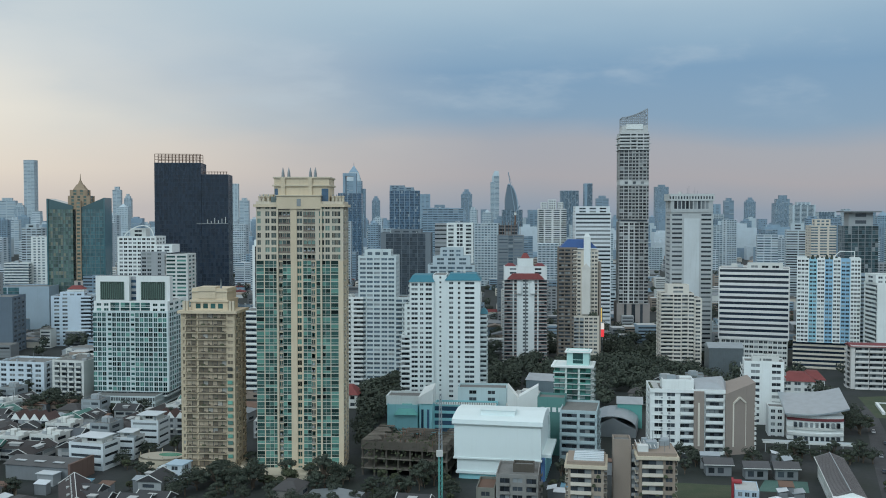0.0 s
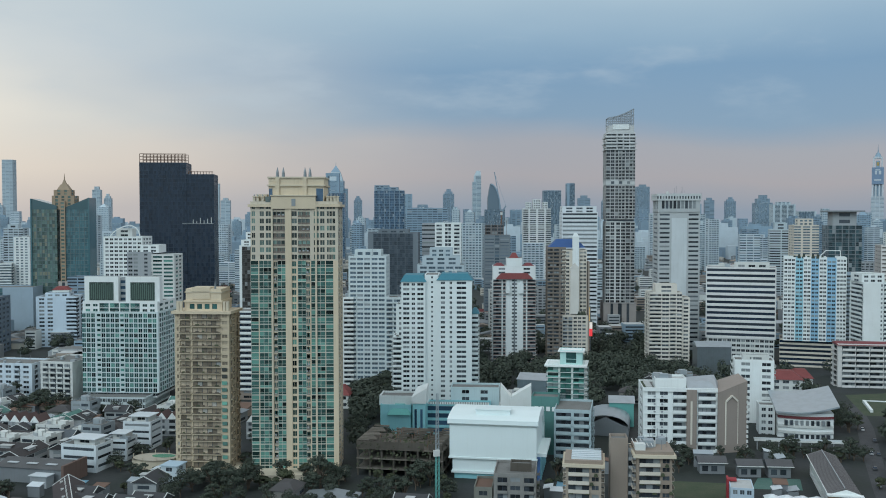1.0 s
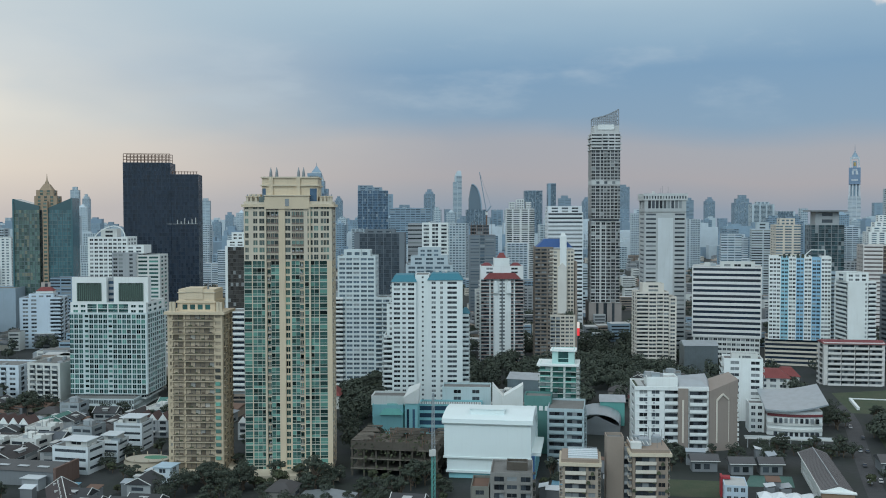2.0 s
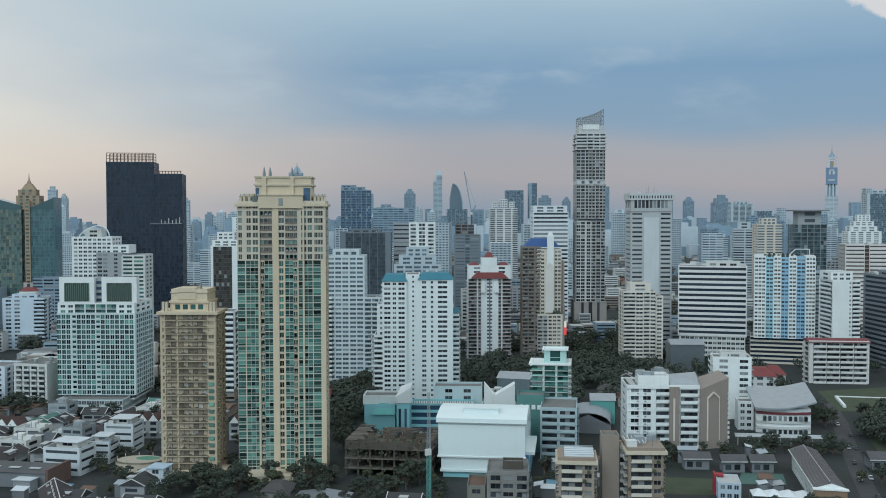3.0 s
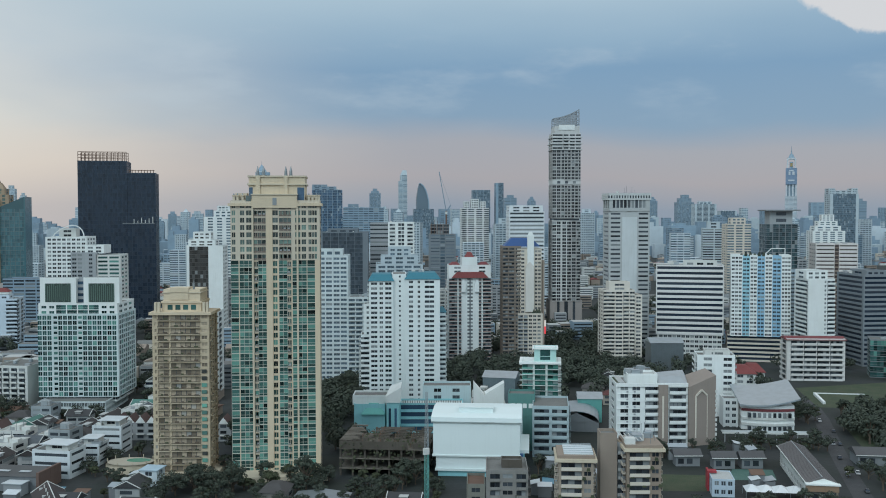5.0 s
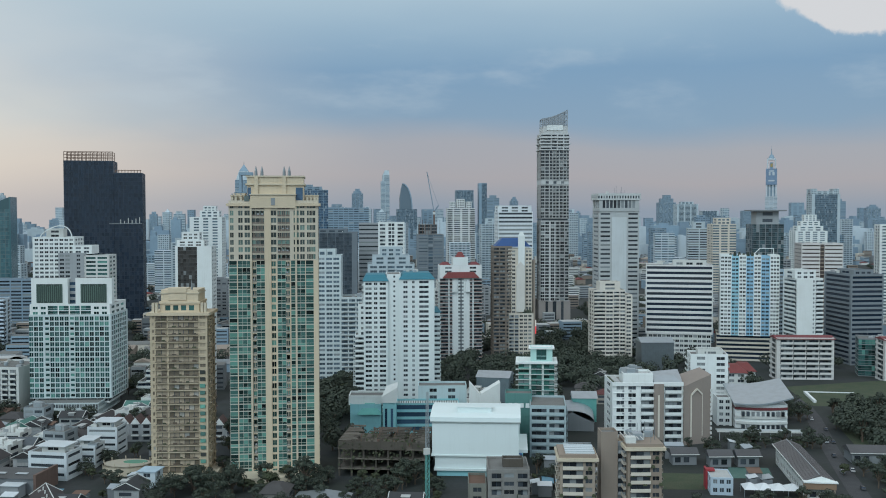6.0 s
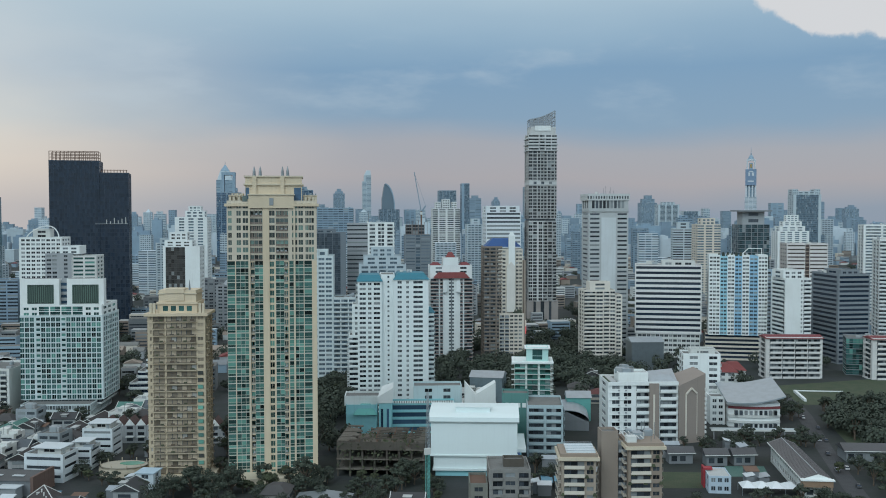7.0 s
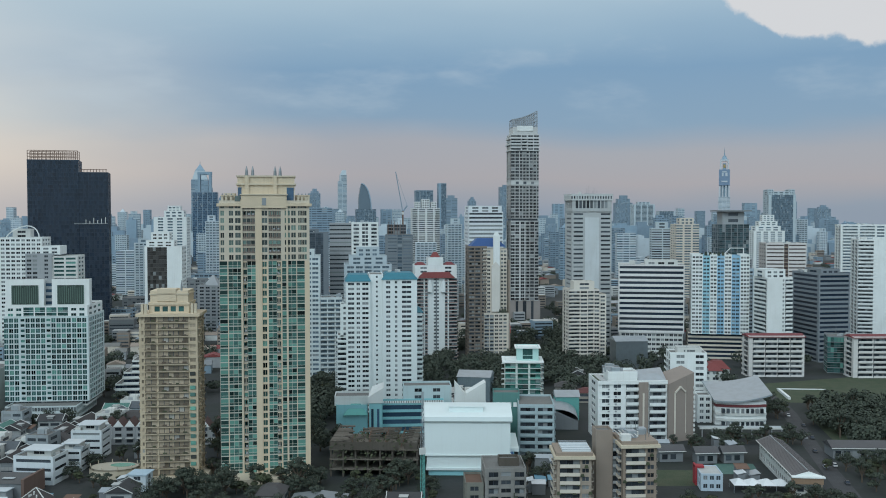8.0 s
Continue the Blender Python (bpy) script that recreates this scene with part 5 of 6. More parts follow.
    t.prism("crown", HAZE_ICE, [(-28, 4), (28, 4), (28, 56), (-28, 56)], 240, 275, 0.62, (0, 30))
    t.prism("crown", HAZE_SLATE, [(-17, 13), (17, 13), (17, 47), (-17, 47)], 275, 300, 0.05, (0, 30))
    t.tube("spire", HAZE_STEEL, 0, 30, 298, 312, 1.2, 0.4)
    t.done()
    t = Thing("office_tower", "dark blue glass tower with an open frame", "tower", -230, 2400, 0)
    t.block(0, 0, 0, 58, 40, 165, 4.4, "|".join(["2g"] * 5), "2g|2g", wall=HAZE_STEEL, glass=G_BLUE, slab=HAZE_STEEL)
    t.block(-14, 4, 165, 6, 30, 48, 48, "#", wall=HAZE_SLATE)
    t.block(12, 4, 165, 6, 30, 48, 48, "#", wall=HAZE_SLATE)
    t.block(-1, 3.6, 208, 33, 31, 6, 6, "#", wall=HAZE_SLATE)
    t.done()


pointed_tower()


def slender_tower():
    t = Thing("skyscraper", "distant slender white tower with a curved top", "skyscraper", 255, 4780, 0)
    t.block(0, 0, 0, 42, 42, 270, 6, "2r|2r", wall=HAZE_ICE, glass=G_HAZE2)
    t.block(4, 2, 270, 34, 34, 30, 6, "#2r", wall=HAZE_ICE, glass=G_HAZE2)
    t.prism("crown", HAZE_ICE, [(-12, 4), (20, 4), (20, 34), (-12, 34)], 300, 325, 0.6, (16, 20))
    t.done()


slender_tower()


def crane_tower():
    t = Thing("skyscraper", "blue glass tower with a curved sail-shaped top", "skyscraper", 222, 3190, 0)
    t.block(6, 0, 0, 66, 44, 128, 4.6, "|".join(["2g"] * 5), "2g|2g", "2g|2g", wall=HAZE_STEEL, glass=G_HAZE, slab=HAZE_STEEL, parapet=0)
    curve = [(-9 + 32 * math.sin(a * math.pi / 16), 128 + 84 * math.cos(a * math.pi / 16)) for a in range(9)]
    ring = [(-18, 128), (-18, 165), (-13, 196)] + curve
    m = len(ring)
    v = [(x, y, z) for y in (6, 36) for x, z in ring]
    t.poly("crown", G_HAZE2, v, [tuple(range(m)), tuple(range(2 * m - 1, m - 1, -1))] + [(i, m + i, m + (i + 1) % m, (i + 1) % m) for i in range(m)])
    for (xa, za), (xb, zb) in zip(curve, curve[1:]):
        t.beam("crown_rim", HAZE_SLATE, (xa, 5, za), (xb, 5, zb), 1.6)
    t.done()
    t = Thing("office_tower", "dark concrete tower under construction with safety netting", "tower", 74, 1062, -3)
    # dark concrete lifted to blue-grey, with haze painted into wall and glass
    t.block(0, 0, 0, 29, 26, 92, 3.6, ".3#2r.2#1o.2#2r.3#", "#r#r#", "#r#r#", wall=paint(0.22, 0.255, 0.28), glass=G_HAZE, sill=0.6, parapet=0)
    t.block(-3, 3, 92, 20, 18, 11, 3.6, "1o|1o|1o", "1o|1o", wall=paint(0.20, 0.20, 0.20), glass=G_DARK, parapet=0)
    for i in range(8):
        t.beam("rebar", RUST, (-12 + i * 3.2, 3, 92), (-12 + i * 3.2, 3, 106 + (i * 5 % 3)), 0.16)
    t.done()
    t = Thing("tower_crane", "slender dark tower crane with a raised jib", "crane", 81, 1090, 0)
    t.beam("mast", RUST, (0, 0, 0), (0, 0, 118), 0.8)
    t.beam("jib", HAZE_STEEL, (0, 0, 117), (-8, 0, 162), 0.42)
    t.beam("counter_jib", HAZE_STEEL, (0, 0, 117), (5, 0, 124), 0.7)
    t.beam("tie", HAZE_STEEL, (5, 0, 124), (-7.5, 0, 160), 0.12)
    t.box("cab", OFFWHITE, -1.2, 1.2, -1.5, 1.5, 114, 117)
    t.done()


crane_tower()


def sky_tower():
    t = Thing("skyscraper", "distant very tall pale tower with a blue banner and mast", "skyscraper", 2045, 4360, -25)
    pale, glass = paint(0.56, 0.60, 0.63), G_HAZE3
    t.block(0, 0, 0, 54, 50, 190, 6, "2r|2r|2r", "2r|2r", "2r|2r", wall=pale, glass=glass)
    for k, x in enumerate((-21, -7.5, 7.5, 21)):
        t.box("leg", pale, x - 3.4, x + 3.4, 4, 40, 190, 318, 1 + k)
    t.box("core", HAZE_SLATE, -17, 17, 12, 36, 190, 318)
    t.box("banner", paint(0.20, 0.28, 0.39), -25, 25, 1, 42, 246, 322)
    for k, (x, z, ww, hh) in enumerate(((-12, 290, 8, 16), (4, 290, 10, 16), (-10, 308, 20, 5), (-14, 262, 28, 6))):
        t.box("banner_bar", pale, x, x + ww, 0.2, 1, z, z + hh, 1 + k)
    for k, x in enumerate((-17, 17)):
        t.box("crown_pier", pale, x - 3, x + 3, 6, 38, 322, 362, 1 + k)
    t.box("crown_core", HAZE_SLATE, -8, 8, 12, 32, 322, 352)
    t.box("crown_sign", paint(0.42, 0.30, 0.12), -5, 5, 10.5, 12, 330, 346)
    t.box("crown", pale, -20, 20, 6, 38, 362, 370)
    t.tube("crown", HAZE_SLATE, 0, 24, 370, 388, 15, 7, 10)
    t.tube("spire", HAZE_SLATE, 0, 24, 388, 402, 3.5, 1.6)
    t.tube("mast", HAZE_STEEL, 0, 24, 402, 428, 1.4, 0.4)
    t.done()


sky_tower()
# wall and glass are paled by haze painted into their colours
simple("skyscraper", "distant slim pale blue skyscraper", -1811, 4260, 0, 46, 40, 348, 6.0, "|".join(["2r"] * 3), wall=HAZE_ICE, glass=G_HAZE3, seed=40).done()


# ---- smaller blocks in the low town ----
def white_office(x, y, rot, w, d, h, label, seed):
    t = Thing("office_building", label, "building", x, y, rot)
    t.block(0, 0, 0, w, d, h, 3.4, ".3#4r.3#", ".3#3r.3#", ".3#3r.3#", wall=paint(0.66, 0.71, 0.73), glass=G_DARK, sill=0.5, head=0.85, parapet=0.8)
    t.block(w * 0.05, d * 0.25, h, w * 0.6, d * 0.6, 2.6, 2.6, "#w#", wall=OFFWHITE, parapet=0)
    t.box("canopy", paint(0.66, 0.70, 0.72, 0.4), -w * 0.35, w * 0.42, d * 0.1, d * 0.95, h + 2.8, h + 3.1)
    t.clutter(0, 0, h, w, d, seed, 5)
    return t.done()


white_office(-161.5, 436, -16, 18, 13, 11.5, "white four-storey office with a white metal canopy", 81)
white_office(-147.5, 477, -10, 14.5, 13, 13, "white flat-roofed office block with dark ribbon windows", 82)
white_office(-151, 455, -10, 11, 11, 9.5, "small white office block", 83)


def row_houses(x, y, rot, count, label):
    t = Thing("row_house", label, "house", x, y, rot)
    for i in range(count):
        a = i * 5.6 - count * 2.8
        t.box("wall", GREY, a, a + 5.5, 0, 10, 0, 9)
        t.gable("gable_wall", WHITE, a + 0.4, a + 5.1, -0.4, 0.3, 9, 12.2, "y", 0.1)
        t.gable("roof", paint(0.10, 0.06, 0.055, 0.8, 0.5), a, a + 5.5, 0.4, 10, 9, 12.6, "y", 0.1)
        for z in (1, 4, 7):
            t.piece("window", G_DARK, a + 1.2, a + 4.3, -0.08, 0.05, z, z + 1.5)
        t.box("porch", OFFWHITE, a + 0.8, a + 4.7, -1.4, 0, 3.0, 3.4)
    return t.done()


row_houses(-129, 504, -6, 8, "grey row houses with small white gables and dark roofs")
row_houses(-81, 496, -6, 6, "grey row houses with white gables behind the tower")
row_houses(-214, 500, -12, 4, "white row houses with dark tiled roofs")


def pool_deck():
    t = Thing("pool_deck", "oval cream roof terrace with a green pool", "terrace", -131, 437, -8)
    ring = [(11 * math.cos(i * math.tau / 20), 9 + 8 * math.sin(i * math.tau / 20)) for i in range(20)]
    t.prism("wall", CREAM_PALE, ring, 0, 4)
    t.prism("deck", paint(0.42, 0.38, 0.30), [(x * 0.94, 9 + (y - 9) * 0.93) for x, y in ring], 4, 4.1)
    t.prism("rim", CREAM_PALE, ring, 3.4, 4.0)
    t.prism("pool", paint(0.10, 0.30, 0.18, 0.2), [(3 + x * 0.5, 11 + (y - 9) * 0.4) for x, y in ring], 4.1, 4.2)
    for i in range(0, 20, 2):
        x, y = ring[i]
        t.tube("post", CREAM_PALE, x * 0.97, 9 + (y - 9) * 0.97, 4, 5.4, 0.2)
    return t.done()


pool_deck()


def long_terrace():
    t = Thing("terrace_row", "long white terrace with a dark maroon roof and roof lights", "house", -150, 392, -68)
    dark = paint(0.055, 0.042, 0.042, 0.8, 0.5)
    t.box("wall", paint(0.52, 0.58, 0.61), 0, 36, -5.5, 5.5, 0, 6.4)
    t.gable("roof", dark, 0, 36, -5.5, 5.5, 6.4, 10.4, "x", 0.7)
    for i in range(9):
        x = 1.2 + i * 4
        t.piece("window", G_DARK, x, x + 2.2, -5.58, -5.4, 1.0, 2.6)
        t.piece("window", G_DARK, x, x + 2.2, -5.58, -5.4, 4.0, 5.6)
    for i in range(6):
        x = 3 + i * 5.6
        t.box("roof_light", ROOFPALE, x, x + 1.2, -3.4, -2.2, 8.3 - (i % 2), 9.1 - (i % 2), 1 + i)
        t.tube("vent", OFFWHITE, x + 2, -1.6, 9.2, 10.6, 0.28, sides=6)
    t.beam("ridge_cap", OFFWHITE, (-0.7, 0, 10.45), (36.7, 0, 10.45), 0.14)
    for x in (-0.75, 36.75):
        t.beam("bargeboard", OFFWHITE, (x, -6.2, 6.45), (x, 0, 10.45), 0.18)
        t.beam("bargeboard", OFFWHITE, (x, 6.2, 6.45), (x, 0, 10.45), 0.18)
    return t.done()


long_terrace()


def cube_house():
    t = Thing("house", "small white cube house with a pale blue roof", "house", -116.5, 418, -14)
    t.block(0, 0, 0, 7.5, 8, 6.8, 3.4, ".6#.8w.6#", "#w#", "#w#", wall=paint(0.62, 0.70, 0.74), glass=G_DARK, parapet=0)
    t.box("roof_slab", paint(0.46, 0.58, 0.66), -4.3, 4.3, -0.6, 8.6, 6.85, 7.2)
    return t.done()


cube_house()


def brick_shed():
    t = Thing("warehouse", "low workshop with dark tin roofs and a brick end wall", "warehouse", -176, 418, -14)
    t.box("wall", MIDGREY, -16, 16, 0, 16, 0, 6.5)
    t.gable("roof", paint(0.10, 0.10, 0.10, 0.6, 0.7), -16, 15, 0, 16, 6.5, 8.8, "x", 0.8)
    t.box("end_wall", paint(0.17, 0.11, 0.09, 0.9, 0.6), 15.8, 17.0, -1, 16.5, 0, 8.4)
    for i in range(3):
        t.box("skylight", paint(0.50, 0.53, 0.54, 0.5), -13 + i * 9.5, -8 + i * 9.5, 2.4, 5, 7.6, 7.85, 1 + i)
    t.box("lean_roof", paint(0.60, 0.64, 0.66, 0.5), 4, 13, -7, -1, 5.0, 5.3)
    t.box("lean_wall", GREY, 4.6, 12.4, -6.4, -1, 0, 5.0)
    return t.done()


brick_shed()


def warehouse(x, y, rot, w, d, h, wall, label):
    t = Thing("warehouse", label, "warehouse", x, y, rot)
    t.box("wall", wall, -w / 2, w / 2, 0, d, 0, h)
    for i in range(int(w / 1.2)):
        t.box("rib", wall, -w / 2 + i * 1.2, -w / 2 + i * 1.2 + 0.25, -0.15, 0, 0, h)
    t.gable("roof", TIN, -w / 2, w / 2, 0, d, h, h + 3, "x", 0.6)
    return t.done()


warehouse(60, 584, -20, 20, 18, 15, metal(0.25, 0.32, 0.35), "grey-blue metal clad warehouse")
warehouse(202, 690, -6, 24, 20, 20, metal(0.20, 0.23, 0.24), "dark ribbed metal hall beside the striped office")
warehouse(101, 522, -10, 13, 12, 13, TEALPAINT, "small turquoise plastered block")


def long_roof(x, y, rot, w, d, label):
    t = Thing("shed", label, "shed", x, y, rot)
    t.box("wall", MIDGREY, -w / 2, w / 2, 0, d, 0, 5)
    t.gable("roof", paint(0.09, 0.09, 0.095, 0.6, 0.6), -w / 2, w / 2, 0, d, 5, 7.5, "x", 1.0)
    t.box("eave", OFFWHITE, -w / 2 - 1.1, w / 2 + 1.1, -1.3, -1.0, 4.85, 5.15)
    for i in range(int(w / 4)):
        t.piece("window", G_DARK, -w / 2 + 1 + i * 4, -w / 2 + 3.6 + i * 4, -0.06, 0.05, 1.2, 3.6)
    return t.done()


long_roof(222, 414, -12, 46, 12, "long low school shed with a dark roof and white eave")
long_roof(136.8, 420, -5, 9.6, 6, "low open bicycle shed with a dark metal roof")
long_roof(149.6, 419, -5, 9.6, 6, "low grey canteen shed with a dark metal roof")
long_roof(122, 426, -5, 11, 6, "low dark store shed under the school")


def tent(x, y, rot, w, d, peaks, label):
    """White fabric canopy on posts with a row of soft peaks."""
    t = Thing("canopy", label, "canopy", x, y, rot)
    cloth = paint(0.74, 0.77, 0.78, 0.6, 0.12)
    for i in range(peaks):
        a, b = -w / 2 + w * i / peaks, -w / 2 + w * (i + 1) / peaks
        m = (a + b) / 2
        t.poly("cloth", cloth, [(a, 0, 3.2), (b, 0, 3.2), (b, d, 3.2), (a, d, 3.2), (m - 0.5, d * 0.45, 4.9), (m + 0.5, d * 0.45, 4.9), (m + 0.5, d * 0.6, 4.9), (m - 0.5, d * 0.6, 4.9)], CUBE_F, 1 + i)
    for i in range(peaks + 1):
        px = -w / 2 + w * i / peaks
        for py in (0.2, d - 0.2):
            t.tube("post", TIN, px, py, 0, 3.2, 0.09, sides=6)
    return t.done()


tent(138.5, 371, -13, 23, 9, 4, "row of white fabric canopies beside the court")


def covered_walk():
    t = Thing("canopy", "long pale flat walkway roof in front of the school hall", "canopy", 178, 468, -11)
    t.box("roof", paint(0.42, 0.47, 0.48), -22, 21, -2.6, 2.6, 4.6, 5.1)
    t.box("fascia", OFFWHITE, -22.2, 21.2, -2.8, -2.6, 4.4, 5.2)
    for i in range(9):
        t.box("post", GREY, -21 + i * 5.1, -20.6 + i * 5.1, -2.2, -1.8, 0, 4.6)
    return t.done()


covered_walk()


def school_fence():
    t = Thing("field_wall", "low white wall at the corner of the sports field", "wall", 254, 556, 0)
    t.beam("wall", WHITE, (0, 0, 0.8), (9, 30, 0.8), 0.8)
    t.beam("wall", WHITE, (10, 34, 0.4), (40, 26, 0.4), 0.3)
    return t.done()


school_fence()


def small_block(x, y, rot, label):
    t = Thing("house", label, "house", x, y, rot)
    t.block(0, 0, 0, 9, 14, 7, 3.5, "#w#w#w#", "#w#", "#w#w#", wall=paint(0.50, 0.60, 0.68), roof=ROOFPALE, parapet=0.3)
    t.box("red_wall", paint(0.36, 0.04, 0.05), -5.4, -4.6, 8, 14, 0, 8.4)
    t.box("red_roof", paint(0.36, 0.04, 0.05), -5.4, -1.5, 9, 12.5, 7.4, 8.2)
    return t.done()


small_block(119.5, 378, -14, "small white pavilion with a red end wall")


def vault_shed():
    t = Thing("shed", "arched metal roofed shed", "shed", 88, 500, -14)
    for i in range(10):
        a, b = math.pi * i / 10, math.pi * (i + 1) / 10
        x0, x1, z0, z1 = 12 * math.cos(a), 12 * math.cos(b), 5 + 6 * math.sin(a), 5 + 6 * math.sin(b)
        t.poly("roof", TIN, [(x0, 0, z0), (x1, 0, z1), (x1, 30, z1), (x0, 30, z0), (x0, 0, z0 - 0.3), (x1, 0, z1 - 0.3), (x1, 30, z1 - 0.3), (x0, 30, z0 - 0.3)], CUBE_F)
    t.box("wall", MIDGREY, -11.8, 11.8, 0.5, 29.5, 0, 5)
    t.gable("front", MIDGREY, -11, 11, 0.3, 0.6, 5, 10, "y", 0)
    return t.done()


vault_shed()


def red_house(x, y, rot, w, h, label):
    t = Thing("house", label, "house", x, y, rot)
    t.block(0, 0, 0, w, 14, h, 3.4, "#w#w#w#", "#w#w#", "#w#w#", wall=OFFWHITE, parapet=0)
    t.hip("roof", REDROOF, -w / 2, w / 2, 0, 14, h, h + 5, 0.4, 0.9)
    return t.done()


red_house(222, 605, -14, 20, 11, "white house with a steep red tiled roof")
red_house(236, 616, -14, 14, 10, "small white house with a red tiled roof")
red_house(-58, 575, -6, 14, 8, "low white house with a red roof among trees")
t = Thing("billboard", "lit yellow and red vertical signs on a post", "sign", 122, 770, -8)


def glow(r, g, b, power):
    mat, k, bsdf = shader("lit_sign")
    k.put(bsdf, "base_color", (r, g, b, 1.0))
    k.put(bsdf, "emission_color", (r, g, b, 1.0))
    k.put(bsdf, "emission_strength", power)
    return mat


t.box("post", STEEL, 4.2, 4.8, 0, 0.6, 0, 42)
t.box("yellow_panel", glow(0.9, 0.55, 0.08, 0.9), -1, 4, -0.3, 0.3, 30, 41)
t.box("white_panel", glow(0.8, 0.75, 0.7, 0.7), 2, 6, -0.3, 0.3, 24, 29)
t.box("red_panel", glow(0.8, 0.05, 0.06, 0.9), 2, 6, -0.3, 0.3, 18, 24)
t.done()


def lattice_mast():
    t = Thing("lattice_mast", "slim green and white steel lattice mast", "mast", -1, 386, 20)
    s = 0.6
    top = 44
    for i, (dx, dy) in enumerate(((-s, -s), (s, -s), (s, s), (-s, s))):
        t.beam("leg", TEALPAINT, (dx, dy, 0), (dx, dy, 20), 0.11)
        t.beam("leg", TIN, (dx, dy, 20), (dx * 0.5, dy * 0.5, top), 0.08)
    for k in range(20):
        z = k * 2.1
        q = 1 if z < 20 else 1 - 0.5 * (z - 20) / 24
        mat = TEALPAINT if z < 20 else TIN
        t.beam("brace", mat, (-s * q, -s * q, z), (s * q, -s * q, z + 2.1), 0.05)
        t.beam("brace", mat, (s * q, s * q, z), (s * q, -s * q, z + 2.1), 0.05)
    t.box("cabin", OFFWHITE, -2, 0.5, -1.6, -0.6, 19, 21.5)
    return t.done()


lattice_mast()


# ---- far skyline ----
# skyline tints are painted haze, lightest on the left near the sun glow
simple("city_tower", "slim blue tower on the far skyline", -1442, 4300, 6, 35, 34, 219, 6.0, "2r|2r", wall=HAZE_ICE, glass=G_HAZE3, slab=HAZE_ICE, tops=((0, 0.55, 0.6, 14),), seed=100).done()
simple("city_tower", "blue-grey tower with a stepped top far away", -1362, 4200, 6, 29, 34, 180, 6.0, "2g|2g|2g", wall=HAZE_ICE, glass=G_HAZE3, slab=HAZE_ICE, tops=((0, 0.7, 0.7, 9), (0, 0.4, 0.4, 19)), seed=101).done()
simple("city_tower", "pale tower block on the far skyline", -1451, 4000, 7, 37, 34, 153, 6.0, "#w#w#", wall=HAZE_ICE, glass=G_HAZE3, slab=HAZE_ICE, tops=(), seed=102).done()
simple("city_tower", "slim blue tower on the far skyline", -1615, 3600, 8, 62, 34, 162, 6.0, "2r|2r", wall=HAZE_ICE, glass=G_HAZE3, slab=HAZE_ICE, tops=((0, 0.55, 0.6, 10),), seed=103).done()
simple("city_tower", "blue-grey tower with a stepped top far away", -1482, 3400, 8, 35, 34, 137, 6.0, "2g|2g|2g", wall=HAZE_ICE, glass=G_HAZE3, slab=HAZE_ICE, tops=((0, 0.7, 0.7, 7), (0, 0.4, 0.4, 14)), seed=104).done()
simple("city_tower", "pale tower block on the far skyline", -965, 4500, 4, 36, 34, 252, 6.0, "#w#w#", wall=HAZE_ICE, glass=G_HAZE3, slab=HAZE_ICE, tops=(), seed=105).done()
simple("city_tower", "slim blue tower on the far skyline", -818, 4000, 4, 37, 34, 168, 6.0, "2r|2r", wall=HAZE_ICE, glass=G_HAZE3, slab=HAZE_ICE, tops=((0, 0.55, 0.6, 10),), seed=106).done()
simple("city_tower", "blue-grey tower with a stepped top far away", -290, 4200, 1, 34, 34, 171, 6.0, "2g|2g|2g", wall=HAZE_DUSK, glass=G_HAZE2, slab=HAZE_STEEL, tops=((0, 0.7, 0.7, 9), (0, 0.4, 0.4, 18)), seed=107).done()
simple("city_tower", "pale tower block on the far skyline", -81, 4400, 0, 46, 34, 202, 6.0, "#w#w#", wall=HAZE_SLATE, glass=G_HAZE2, slab=HAZE_STEEL, tops=(), seed=108).done()
simple("city_tower", "slim blue tower on the far skyline", -9, 2600, 0, 51, 34, 130, 6.0, "2r|2r", wall=HAZE_STEEL, glass=G_HAZE2, slab=HAZE_STEEL, tops=((0, 0.55, 0.6, 8),), seed=109).done()
simple("city_tower", "blue-grey tower with a stepped top far away", 108, 4450, 0, 51, 34, 204, 6.0, "2g|2g|2g", wall=HAZE_DUSK, glass=G_HAZE2, slab=HAZE_STEEL, tops=((0, 0.7, 0.7, 10), (0, 0.4, 0.4, 21)), seed=110).done()
simple("city_tower", "pale tower block on the far skyline", 308, 3300, -1, 38, 34, 127, 6.0, "#w#w#", wall=HAZE_SLATE, glass=G_HAZE2, slab=HAZE_STEEL, tops=(), seed=111).done()
simple("city_tower", "slim blue tower on the far skyline", 639, 3900, -3, 49, 34, 175, 6.0, "2r|2r", wall=HAZE_STEEL, glass=G_HAZE2, slab=HAZE_STEEL, tops=((0, 0.55, 0.6, 11),), seed=112).done()
simple("city_tower", "blue-grey tower with a stepped top far away", 746, 4000, -3, 32, 34, 164, 6.0, "2g|2g|2g", wall=HAZE_DUSK, glass=G_HAZE2, slab=HAZE_STEEL, tops=((0, 0.7, 0.7, 8), (0, 0.4, 0.4, 17)), seed=113).done()
simple("city_tower", "pale tower block on the far skyline", 1062, 3800, -5, 44, 34, 151, 6.0, "#w#w#", wall=HAZE_SLATE, glass=G_HAZE2, slab=HAZE_STEEL, tops=(), seed=114).done()
simple("city_tower", "slim blue tower on the far skyline", 1265, 4300, -5, 40, 34, 172, 6.0, "2r|2r", wall=HAZE_STEEL, glass=G_HAZE2, slab=HAZE_STEEL, tops=((0, 0.55, 0.6, 11),), seed=115).done()
